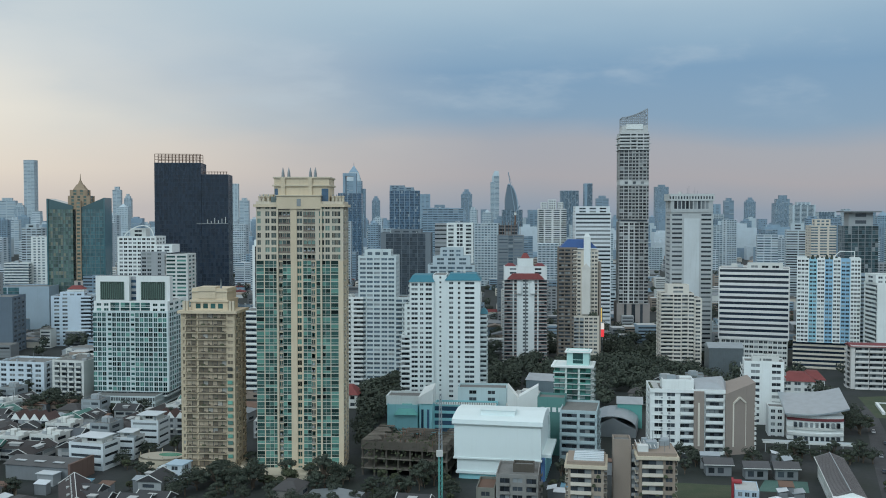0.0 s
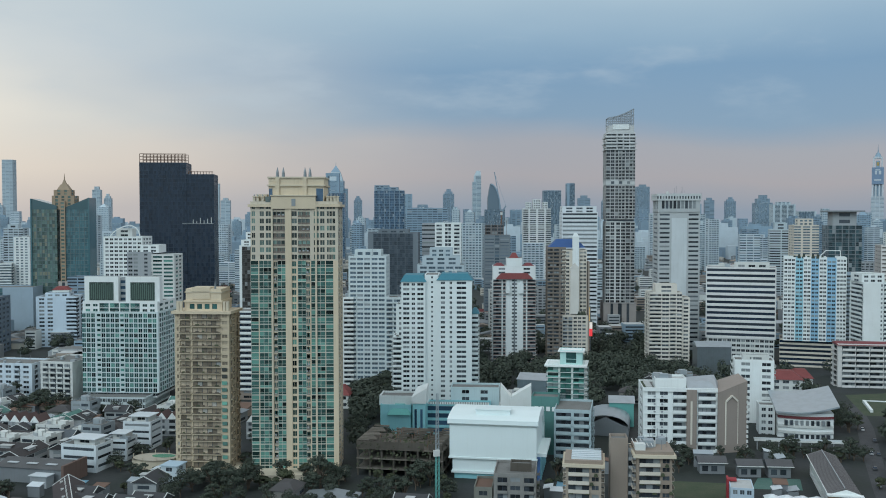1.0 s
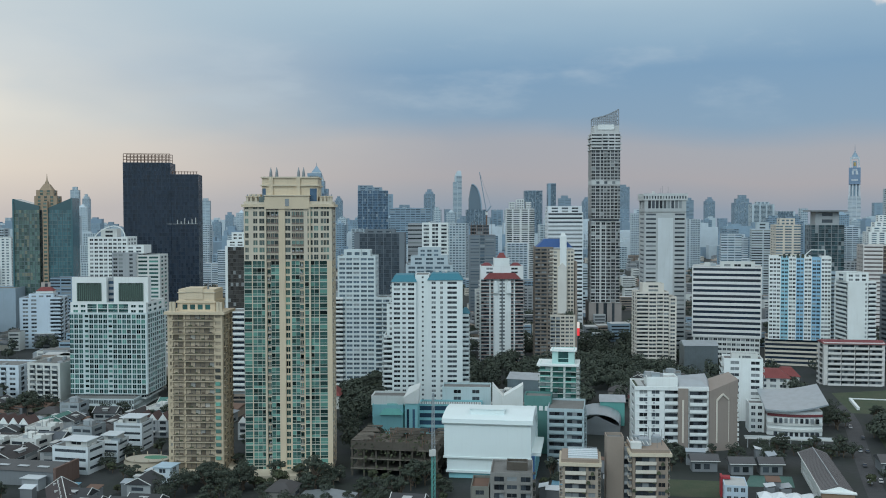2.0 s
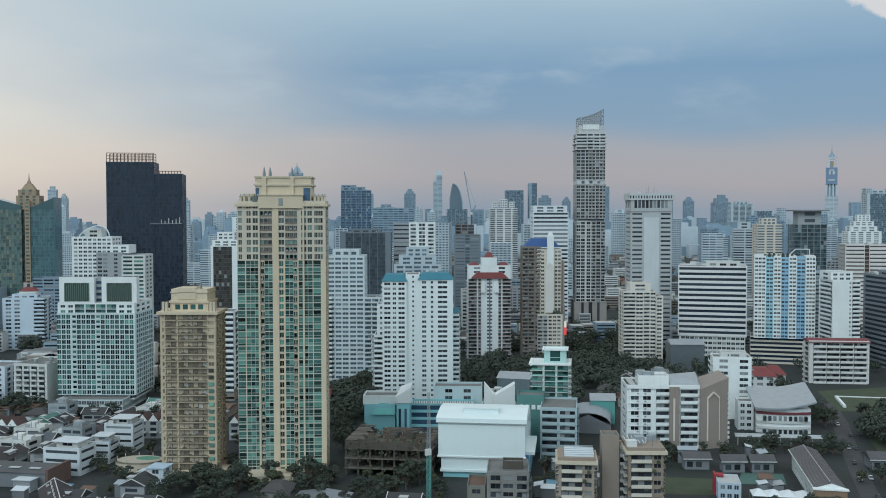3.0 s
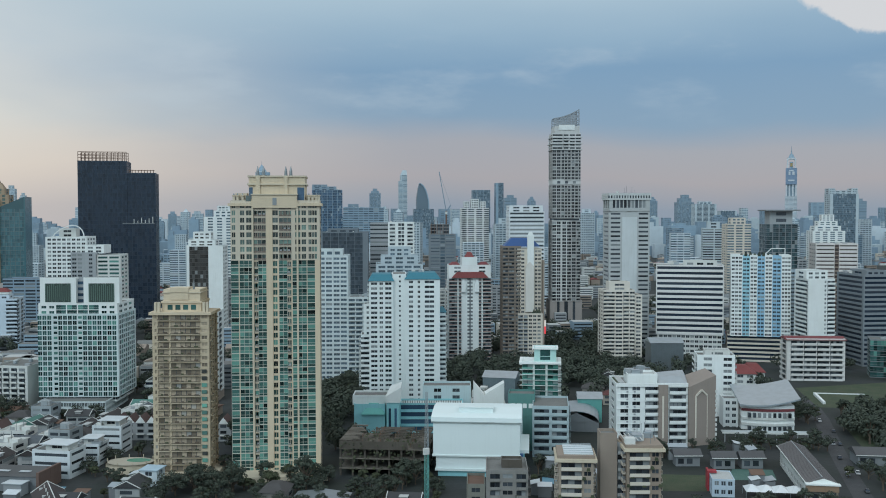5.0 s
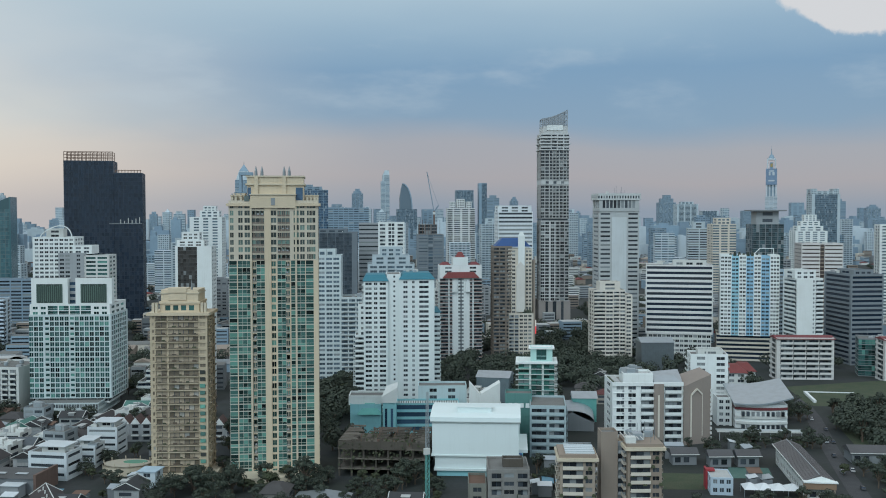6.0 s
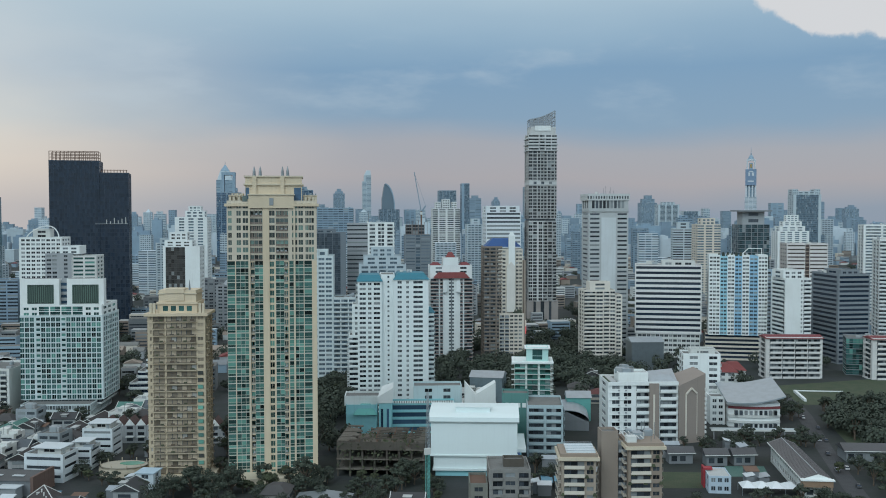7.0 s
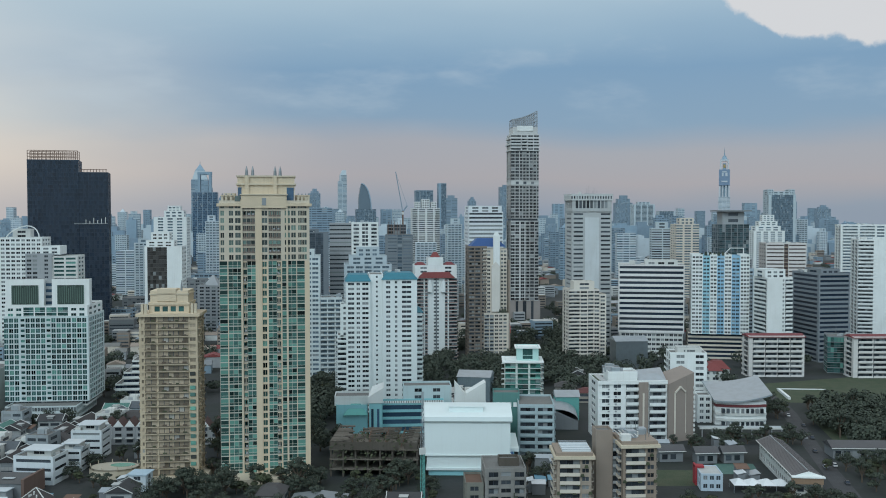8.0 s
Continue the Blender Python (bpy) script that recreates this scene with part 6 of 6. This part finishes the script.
simple("city_tower", "blue-grey tower with a stepped top far away", 1296, 4100, -6, 42, 34, 165, 6.0, "2g|2g|2g", wall=HAZE_DUSK, glass=G_HAZE2, slab=HAZE_STEEL, tops=((0, 0.7, 0.7, 8), (0, 0.4, 0.4, 17)), seed=116).done()
simple("city_tower", "pale tower block on the far skyline", 1791, 3600, -9, 50, 34, 153, 6.0, "#w#w#", wall=HAZE_SLATE, glass=G_HAZE2, slab=HAZE_STEEL, tops=(), seed=117).done()
simple("city_tower", "slim blue tower on the far skyline", 2122, 3900, -10, 68, 34, 162, 6.0, "2r|2r", wall=HAZE_STEEL, glass=G_HAZE2, slab=HAZE_STEEL, tops=((0, 0.55, 0.6, 10),), seed=118).done()
simple("city_tower", "blue-grey tower with a stepped top far away", 2047, 3500, -11, 52, 34, 130, 6.0, "2g|2g|2g", wall=HAZE_DUSK, glass=G_HAZE2, slab=HAZE_STEEL, tops=((0, 0.7, 0.7, 7), (0, 0.4, 0.4, 14)), seed=119).done()


# ---- city filling the distance ----
TAKEN = [(o.location.x, o.location.y) for o in scene.objects if o.type == "EMPTY" and o.parent is None]


def free(x, y, gap):
    return all(abs(x - a) > gap or not -gap < y - b < gap * 2.0 for a, b in TAKEN)


rnd = random.Random(7)
# off-white of far walls, with haze mixed into the paint
HAZE_PALE = paint(0.55, 0.62, 0.66)
TOWER_LABELS = ("pale residential tower far off", "grey-blue office block far off", "white apartment slab far off")


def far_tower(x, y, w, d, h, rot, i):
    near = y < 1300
    # haze painted by distance: farther blocks switch to bluer, tinted walls
    walls = (OFFWHITE, HAZE_SLATE, GREY, HAZE_ICE, MIDGREY, HAZE_DUSK) if near else (HAZE_ICE, HAZE_PALE, HAZE_SLATE, HAZE_ICE, HAZE_DUSK, HAZE_PALE, HAZE_STEEL) if y < 2600 else (HAZE_SLATE, HAZE_DUSK, HAZE_ICE, HAZE_STEEL, HAZE_ICE)
    # on the left, paler walls imitate haze brightened by sun glow
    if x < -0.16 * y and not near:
        walls = (HAZE_ICE, HAZE_PALE, HAZE_SLATE, HAZE_PALE)
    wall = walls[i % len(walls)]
    # panes lighten with distance to imitate haze, most on the left
    glass = (G_DARK if near else G_HAZE) if y < 2600 else G_HAZE3 if x < -0.16 * y else G_HAZE2
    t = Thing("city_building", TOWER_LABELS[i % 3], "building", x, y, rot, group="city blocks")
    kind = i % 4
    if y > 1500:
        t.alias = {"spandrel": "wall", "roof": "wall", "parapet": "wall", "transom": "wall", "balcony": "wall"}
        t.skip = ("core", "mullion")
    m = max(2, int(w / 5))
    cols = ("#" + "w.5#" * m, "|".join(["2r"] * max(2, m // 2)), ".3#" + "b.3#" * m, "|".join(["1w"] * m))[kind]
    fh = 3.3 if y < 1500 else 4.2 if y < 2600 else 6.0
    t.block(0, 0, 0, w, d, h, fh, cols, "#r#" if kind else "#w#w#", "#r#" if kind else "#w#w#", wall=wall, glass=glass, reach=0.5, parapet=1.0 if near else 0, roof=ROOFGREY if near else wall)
    if i % 3 == 0:
        t.block(rnd.uniform(-0.1, 0.1) * w, 2, h, w * 0.55, d * 0.5, rnd.uniform(3, 9), 4, "#w#", wall=wall, glass=glass)
    if i % 7 == 2:
        t.hip("roof", wall, -w * 0.3, w * 0.3, 2, d - 2, h, h + 10, 0.1, 0)
    if y < 1050:
        t.clutter(0, 0, h, w, d, i, 3)
    t.done()


count = 0
for ring_y0, ring_y1, number, hmin, hmax in ((820, 1250, 46, 14, 62), (1250, 2000, 68, 30, 105), (2000, 3000, 110, 40, 118), (3000, 4500, 150, 50, 140)):
    tries = 0
    made = 0
    while made < number and tries < 3000:
        tries += 1
        y = rnd.uniform(ring_y0, ring_y1)
        x = rnd.uniform(-0.50, 0.72) * y
        if 790 < y < 950 and 100 < x < 225:
            continue
        if math.hypot(x, y) > 4750 or not free(x, y, 34 if y < 1500 else 38):
            continue
        h = hmin + (hmax - hmin) * rnd.random() ** 1.5
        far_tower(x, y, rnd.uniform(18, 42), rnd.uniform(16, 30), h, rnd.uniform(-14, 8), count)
        TAKEN.append((x, y))
        count += 1
        made += 1


# ---- low houses ----
def house(w, d, h, wall, roof, kind, label):
    t = Thing("house", label, "house", 0, 0, group="low houses")
    t.box("wall", wall, -w / 2, w / 2, 0, d, 0, h)
    for fl in range(int(h // 3)):
        t.piece("window", G_DARK, -w / 2 + 1, -0.5, -0.06, 0.1, fl * 3 + 0.9, fl * 3 + 2.3)
        t.piece("window", G_DARK, 0.5, w / 2 - 1, -0.06, 0.1, fl * 3 + 0.9, fl * 3 + 2.3)
        t.piece("window", G_DARK, w / 2 - 0.1, w / 2 + 0.06, d * 0.2, d * 0.7, fl * 3 + 0.9, fl * 3 + 2.3)
    if h > 7:
        t.box("ledge", wall, -w / 2 - 0.3, w / 2 + 0.3, -0.3, 0, 3.0, 3.3)
    if kind == "gable":
        t.gable("roof", roof, -w / 2, w / 2, 0, d, h, h + d * 0.28, "x", 0.7)
        top = h + d * 0.28
        for x in (-w / 2 - 0.72, w / 2 + 0.72):
            t.beam("bargeboard", OFFWHITE, (x, -0.7, h + 0.08), (x, d / 2, top + 0.08), 0.14)
            t.beam("bargeboard", OFFWHITE, (x, d + 0.7, h + 0.08), (x, d / 2, top + 0.08), 0.14)
        t.box("dormer", wall, -w * 0.12, w * 0.12, d * 0.1, d * 0.45, h + 0.4, h + d * 0.2)
        t.box("dormer_roof", ROOFPALE, -w * 0.15, w * 0.15, d * 0.06, d * 0.47, h + d * 0.2, h + d * 0.2 + 0.2)
    elif kind == "hip":
        t.hip("roof", roof, -w / 2, w / 2, 0, d, h, h + 2.6, 0.35, 0.7)
    elif kind == "shed":
        t.gable("roof", roof, -w / 2, w / 2, 0, d, h, h + 1.3, "y", 0.9)
    else:
        t.box("roof", roof, -w / 2 + 0.2, w / 2 - 0.2, 0.2, d - 0.2, h, h + 0.06)
        for a in ((-w / 2, w / 2, 0, 0.2), (-w / 2, w / 2, d - 0.2, d), (-w / 2, -w / 2 + 0.2, 0.2, d - 0.2), (w / 2 - 0.2, w / 2, 0.2, d - 0.2)):
            t.box("parapet", wall, *a, h, h + 0.8)
        t.box("lift_house", wall, -w * 0.2, w * 0.1, d * 0.4, d * 0.8, h, h + 2.4)
        t.clutter(0, 0, h, w, d, int(w * 10 + d), 4)
    return t.done()


KINDS = [
    house(12, 10, 6.5, paint(0.40, 0.42, 0.42, 0.85, 0.6), paint(0.055, 0.055, 0.058, 0.8, 0.6), "gable", "two-storey grey house with a dark tiled gable roof"),
    house(16, 9, 6, paint(0.38, 0.35, 0.30, 0.85, 0.6), paint(0.13, 0.045, 0.042, 0.8, 0.6), "hip", "low beige house with a red hipped roof"),
    house(14, 12, 9, OFFWHITE, ROOFPALE, "flat", "white shophouse with a flat concrete roof"),
    house(11, 12, 12, paint(0.33, 0.37, 0.39, 0.85, 0.6), ROOFGREY, "flat", "grey town house with a flat roof"),
    house(20, 11, 5.5, paint(0.24, 0.25, 0.25, 0.9, 0.6), metal(0.30, 0.33, 0.35), "shed", "low shed with a pale corrugated roof"),
    house(13, 10, 7, paint(0.26, 0.25, 0.23, 0.9, 0.6), paint(0.075, 0.07, 0.07, 0.8, 0.6), "hip", "weathered house with a grey hipped roof"),
    house(15, 10, 7, paint(0.36, 0.42, 0.45, 0.85, 0.6), paint(0.10, 0.115, 0.13, 0.7, 0.6), "gable", "pale blue house with a dark grey metal roof"),
    house(22, 10, 6, paint(0.44, 0.45, 0.45, 0.85, 0.6), paint(0.05, 0.044, 0.044, 0.8, 0.6), "gable", "long white row house with a dark slate roof"),
    house(18, 12, 5, BROWN, RUST, "shed", "low brown shed with a rusty tin roof"),
    house(13, 10, 6.5, OFFWHITE, paint(0.08, 0.20, 0.17, 0.6, 0.4), "gable", "small white house with a green metal roof"),
]
for i, k in enumerate(KINDS):
    k.matrix_world = pose(-300 + 17 * i, 340 - 8 * (i % 2), 0, 0, 0, -12)


def clear(x, y, gap=8):
    for o in BIG:
        a, b, wd, dp = o
        if abs(x - a) < wd / 2 + gap and -gap - 6 < y - b < dp + gap:
            return False
    return True


BIG = [(-150, 390, 34, 36), (-116, 418, 10, 10), (-176, 410, 38, 26), (-161, 436, 26, 18), (-147, 477, 20, 18), (-129, 502, 46, 14), (-151, 455, 16, 14), (-131, 437, 22, 20), (-81, 496, 36, 12), (60, 584, 24, 22), (201, 690, 30, 24), (90, 505, 30, 34), (-63, 431, 46, 32), (-104, 430, 32, 24), (-189, 562, 56, 60), (2, 560, 52, 28), (22, 418, 46, 40), (-17, 424, 42, 32), (10, 500, 90, 40), (64, 478, 24, 20),
       (62, 446, 40, 28), (25, 364, 28, 22), (66, 354, 50, 20), (125, 462, 66, 34), (176, 530, 26, 18), (186, 495, 52, 28), (288, 636, 50, 18), (370, 618, 52, 18),
       (172, 360, 22, 90), (-133, 605, 46, 22), (-265, 607, 34, 24), (-230, 593, 24, 32), (64, 751, 38, 24), (105, 740, 36, 28), (177, 719, 34, 24), (238, 735, 56, 40),
       (285, 718, 62, 30), (197, 770, 36, 30), (-40, 640, 48, 26), (312, 680, 34, 24), (352, 690, 52, 40), (6, 700, 38, 30), (330, 580, 170, 90), (170, 345, 8, 25), (181, 372, 12, 28), (195, 406, 14, 40), (215, 452, 16, 45), (236, 500, 16, 30), (247, 535, 16, 50), (222, 414, 50, 14), (143, 420, 40, 8), (145, 400, 26, 22), (107, 388, 26, 30), (138, 371, 26, 10), (119, 378, 12, 15), (178, 466, 46, 8), (165, 385, 14, 60), (-252, 838, 66, 30)]


def scatter_houses(x0, x1, y0, y1, step, chance):
    y = y0
    row = 0
    while y < y1:
        x = x0 + (row % 2) * step * 0.4
        while x < x1:
            px, py = x + rnd.uniform(-2, 2), y + rnd.uniform(-2, 2)
            if rnd.random() < chance and clear(px, py):
                k = rnd.choice(KINDS + KINDS[:1] * 3 + KINDS[5:6] * 2 + KINDS[7:8] * 3)
                copy_thing(k, pose(px, py, 0, 0, 0, rnd.choice((-12, -12, 78, -8, -100)) + rnd.uniform(-4, 4)))
            x += step
        y += step * 0.82
        row += 1


scatter_houses(-290, -112, 352, 580, 15, 0.88)
for i, (px, py) in enumerate(((-112, 366), (-56, 384), (-44, 372), (-26, 364), (-12, 362))):
    copy_thing(KINDS[(0, 5, 4, 8)[i % 4]], pose(px, py, 0, 0, 0, -12 + 90 * (i % 2)))
scatter_houses(20, 240, 520, 640, 20, 0.2)
scatter_houses(104, 150, 396, 430, 15, 0.5)
scatter_houses(230, 300, 340, 410, 24, 0.35)


def low_rise(x0, x1, y0, y1, number):
    """Roofs too far off to tell apart, in one object."""
    t = Thing("low_rise_district", "dense low town roofs between the towers, far off", "houses", 0, 0)
    made = tries = 0
    while made < number and tries < number * 5:
        tries += 1
        y = rnd.uniform(y0, y1)
        x = rnd.uniform(x0, x1) * y
        if not clear(x, y, 5):
            continue
        w, d, h = rnd.uniform(8, 24), rnd.uniform(8, 18), rnd.choice((5, 6, 8, 10, 13, 16))
        wall = rnd.choice((OFFWHITE, GREY, BEIGE, HAZE_SLATE, MIDGREY, TAUPE))
        t.box("wall", wall, x, x + w, y, y + d, 0, h)
        if h < 9:
            t.gable("roof", rnd.choice((ROOFGREY, REDROOF, TIN, MIDGREY, TAUPE)), x, x + w, y, y + d, h, h + 2.5, rnd.choice("xy"), 0.4)
        else:
            t.box("roof", rnd.choice((ROOFGREY, ROOFPALE)), x + 0.3, x + w - 0.3, y + 0.3, y + d - 0.3, h, h + 0.1)
            for k in range(int(h // 3)):
                t.box("window", G_DARK, x + 0.8, x + w - 0.8, y - 0.06, y, k * 3 + 1, k * 3 + 2.2)
        made += 1
    tagged(t.done(), kind="stuff")


low_rise(-0.5, -0.1, 640, 1100, 170)
low_rise(-0.1, 0.62, 800, 1100, 150)
low_rise(-0.5, 0.7, 1100, 2400, 1000)


def horizon_city(number):
    """Blocks along the horizon, each a few metres of roofline."""
    t = Thing("horizon_city", "pale blue-grey city blocks along the horizon", "city", 0, 0)
    for _ in range(number):
        y = 2400 + 6500 * rnd.random() ** 1.3
        x = rnd.uniform(-0.6, 0.8) * y
        w, d = rnd.uniform(18, 70), rnd.uniform(16, 40)
        h = rnd.choice((10, 14, 18, 24, 30, 40, 55, 80)) * rnd.uniform(0.8, 1.25)
        # wall colours imitate the haze over the far city
        wall = rnd.choice((HAZE_SLATE, HAZE_ICE, HAZE_DUSK, HAZE_PALE, HAZE_STEEL))
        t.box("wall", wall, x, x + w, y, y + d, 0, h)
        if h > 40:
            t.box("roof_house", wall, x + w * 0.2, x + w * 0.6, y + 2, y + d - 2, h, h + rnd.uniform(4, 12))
    tagged(t.done(), kind="stuff")


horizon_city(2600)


# ---- lean-to roofs, canopies and tanks in the yards ----
def lean_to(w, d, h, mat, label):
    t = Thing("lean_to", label, "shed", 0, 0, group="yard roofs")
    t.poly("roof", mat, [(-w / 2, 0, h), (w / 2, 0, h), (w / 2, d, h + 0.9), (-w / 2, d, h + 0.9), (-w / 2, 0, h + 0.12), (w / 2, 0, h + 0.12), (w / 2, d, h + 1.02), (-w / 2, d, h + 1.02)], CUBE_F)
    t.box("wall", MIDGREY, -w / 2 + 0.3, w / 2 - 0.3, 0.4, d - 0.3, 0, h)
    return t.done()


YARD = [lean_to(7, 5, 3.2, TIN, "small lean-to with a grey tin roof"), lean_to(6, 4, 4.5, paint(0.62, 0.66, 0.68, 0.5), "small yard canopy with a white roof"),
        lean_to(8, 5, 3.0, paint(0.12, 0.27, 0.36, 0.6), "small yard shed under blue sheeting"), lean_to(6, 6, 5.5, RUST, "rusty tin lean-to roof in a yard"),
        lean_to(9, 4, 6.2, paint(0.36, 0.40, 0.43, 0.6), "pale grey terrace awning on posts")]
for i, k in enumerate(YARD):
    k.matrix_world = pose(-180 + 14 * i, 389 + 7 * (i % 3), 0, 0, 0, -12)
for i in range(80):
    x, y = rnd.uniform(-270, -112), rnd.uniform(372, 575)
    if clear(x, y, 3):
        copy_thing(YARD[i % 5], pose(x, y, 0, 0, 0, rnd.choice((-12, 78, -100))))


for i in range(44):
    x, y = (rnd.uniform(36, 104), rnd.uniform(384, 445)) if i % 2 else (rnd.uniform(96, 170), rnd.uniform(384, 452))
    if clear(x, y, 2):
        copy_thing(YARD[i % 5], pose(x, y, 0, 0, 0, rnd.choice((-12, 78, -100))))


# ---- trees ----
def tree(name, label, height, spread, seed, leaf):
    r = random.Random(seed)
    t = Thing(name, label, "tree", 0, 0, group="trees")
    t.tube("trunk", BARK, 0, 0, 0, height * 0.5, height * 0.035, height * 0.02, 7)
    tips = []
    for i in range(9):
        a = i * 2.4 + r.uniform(-0.4, 0.4)
        reach = spread * r.uniform(0.35, 0.85)
        z = height * r.uniform(0.36, 0.9)
        tip = (reach * math.cos(a), reach * math.sin(a), z)
        t.beam("trunk", BARK, (0, 0, height * r.uniform(0.15, 0.33)), tip, height * 0.011)
        tips.append((*tip, spread * r.uniform(0.32, 0.55)))
    tips.append((0, 0, height * 0.9, spread * 0.5))
    v, f = [], []
    for cx, cy, cz, cr in tips:
        for _ in range(135):
            p = Vector((r.gauss(0, 1), r.gauss(0, 1), r.gauss(0, 1))).normalized() * cr * r.uniform(0.55, 1.05)
            c = Vector((cx, cy, cz + p.z * -0.2)) + Vector((p.x, p.y, p.z * 0.75))
            up = (p.normalized() + Vector((r.uniform(-1, 1), r.uniform(-1, 1), r.uniform(-0.3, 1))) * 0.42).normalized()
            q = up.to_track_quat("Z", "Y")
            s = r.uniform(0.2, 0.46)
            k = len(v)
            v.extend(tuple(c + q @ Vector((dx * s, dy * s, 0))) for dx, dy in ((-1, -0.5), (0.2, -1), (1, 0.3), (-0.1, 1)))
            f.append((k, k + 1, k + 2, k + 3))
    t.poly("crown", leaf, v, f)
    return t.done()


TREES = [tree("tree", "dark green broadleaf tree with a rounded open crown", 11, 5.0, 1, LEAF), tree("tree", "dark green spreading rain tree", 13, 6.5, 2, LEAF),
         tree("tree", "olive green street tree", 9, 4.0, 3, LEAF2), tree("tree", "tall dark green tree with a narrow crown", 15, 4.8, 4, LEAF)]
for i, k in enumerate(TREES):
    k.matrix_world = pose(-95 + 15 * i, 404 + 3 * (i % 2), 0, 0, 0, 40 * i)


def plant(x0, x1, y0, y1, number, big=1.0, gap=2):
    made = tries = 0
    while made < number and tries < number * 8:
        tries += 1
        x, y = rnd.uniform(x0, x1), rnd.uniform(y0, y1)
        if not clear(x, y, gap):
            continue
        ob = copy_thing(rnd.choice(TREES), pose(x, y, 0, 0, 0, rnd.uniform(0, 360)))
        s = big * rnd.uniform(0.75, 1.25)
        ob.scale = (s, s, s * rnd.uniform(0.85, 1.1))
        made += 1


plant(-122, -36, 396, 424, 30, 0.66, 0)
plant(-112, -20, 368, 398, 30, 0.62, 0)
plant(-45, 5, 380, 414, 20, 0.65, 0)
plant(-91, -83, 432, 520, 9, 0.8, 0)
plant(-42, -22, 470, 640, 18, 1.1, 0)
plant(-270, -150, 560, 640, 22)
plant(-250, -110, 380, 580, 30, 0.75)
plant(-158, -122, 400, 475, 16, 0.5, 0)
plant(-225, -150, 546, 562, 12, 0.7, 0)
plant(216, 300, 440, 515, 34, 0.85, 0)
plant(200, 250, 352, 412, 14, 0.7, 0)
plant(182, 220, 345, 402, 20, 0.65, 0)
plant(240, 300, 515, 545, 10, 0.6, 0)
plant(176, 200, 440, 462, 9, 0.6, 0)
plant(215, 228, 500, 540, 6, 0.7, 0)
plant(98, 165, 340, 364, 24, 0.6, 0)
plant(102, 170, 428, 458, 20, 0.55, 0)
plant(156, 182, 428, 458, 12, 0.55, 0)
plant(38, 62, 392, 442, 10, 0.6, 1)



def woods(x0, x1, y0, y1, number):
    r = random.Random(number)
    v, f = [], []
    for _ in range(number):
        y = r.uniform(y0, y1)
        x = r.uniform(x0, x1) * y
        if not clear(x, y, 2):
            continue
        h, s = r.uniform(7, 14), r.uniform(3.5, 7)
        for _ in range(190):
            p = Vector((r.gauss(0, 1), r.gauss(0, 1), r.gauss(0, 1))).normalized() * r.uniform(0.6, 1.05)
            c = Vector((x + p.x * s, y + p.y * s, h * 0.65 + p.z * h * 0.35))
            q = (p + 0.55 * Vector((r.uniform(-1, 1), r.uniform(-1, 1), r.uniform(0, 1)))).to_track_quat("Z", "Y")
            a = r.uniform(0.45, 0.9)
            k = len(v)
            v.extend(tuple(c + q @ Vector((dx * a, dy * a, 0))) for dx, dy in ((-1, -0.5), (0.2, -1), (1, 0.3), (-0.1, 1)))
            f.append((k, k + 1, k + 2, k + 3))
    me = bpy.data.meshes.new("woods")
    me.from_pydata(v, [], f)
    me.materials.append(LEAF)
    tagged(new("woods", me), "dark green tree crowns between distant roofs", "trees", kind="stuff")


woods(0.475, 0.66, 436, 520, 130)
woods(-0.085, -0.045, 455, 640, 60)
woods(-0.08, 0.30, 575, 800, 520)
woods(0.05, 0.26, 800, 940, 160)
woods(0.30, 0.58, 590, 720, 60)
woods(-0.42, 0.55, 640, 1050, 420)
woods(-0.42, 0.6, 1050, 1900, 380)


# ---- parked cars along the street ----
def car(label, body_mat):
    t = Thing("car", label, "car", 0, 0, group="parked cars")
    t.poly("body", body_mat, [(-0.9, -2.2, 0.35), (0.9, -2.2, 0.35), (0.9, 2.2, 0.35), (-0.9, 2.2, 0.35), (-0.85, -2.15, 0.85), (0.85, -2.15, 0.85), (0.85, 2.1, 0.95), (-0.85, 2.1, 0.95)], CUBE_F)
    t.poly("cabin", G_BLACK, [(-0.82, -1.3, 0.88), (0.82, -1.3, 0.88), (0.82, 1.6, 0.92), (-0.82, 1.6, 0.92), (-0.68, -0.7, 1.4), (0.68, -0.7, 1.4), (0.68, 1.1, 1.42), (-0.68, 1.1, 1.42)], CUBE_F)
    t.box("roof_panel", body_mat, -0.66, 0.66, -0.65, 1.05, 1.42, 1.47)
    for k, (x, y) in enumerate(((-0.8, -1.4), (0.8, -1.4), (0.8, 1.4), (-0.8, 1.4))):
        t.poly("wheel", DARK, [(x + s * 0.1, y + 0.33 * math.cos(a * math.tau / 8), 0.33 + 0.33 * math.sin(a * math.tau / 8)) for s in (-1, 1) for a in range(8)], [tuple(range(8)), tuple(range(15, 7, -1))] + [(i, 8 + i, 8 + (i + 1) % 8, (i + 1) % 8) for i in range(8)], 1 + k)
    return t.done()


CARS = [car("white parked hatchback car", paint(0.7, 0.7, 0.7, 0.3)), car("dark grey parked saloon car", paint(0.06, 0.065, 0.07, 0.3)), car("silver parked saloon car", paint(0.4, 0.42, 0.43, 0.3))]
for i in range(9):
    f = (i + 0.4 * (i % 3)) / 9
    x, y = 166 + f * 62, 352 + f * 160
    m = pose(x + (5.4 if i % 2 else 1.2), y + (i * 7 % 3), 0.06, 0, 0, -21)
    if i < 3:
        CARS[i].matrix_world = m
    else:
        copy_thing(CARS[(1, 2, 1, 0, 1)[i % 5]], m)
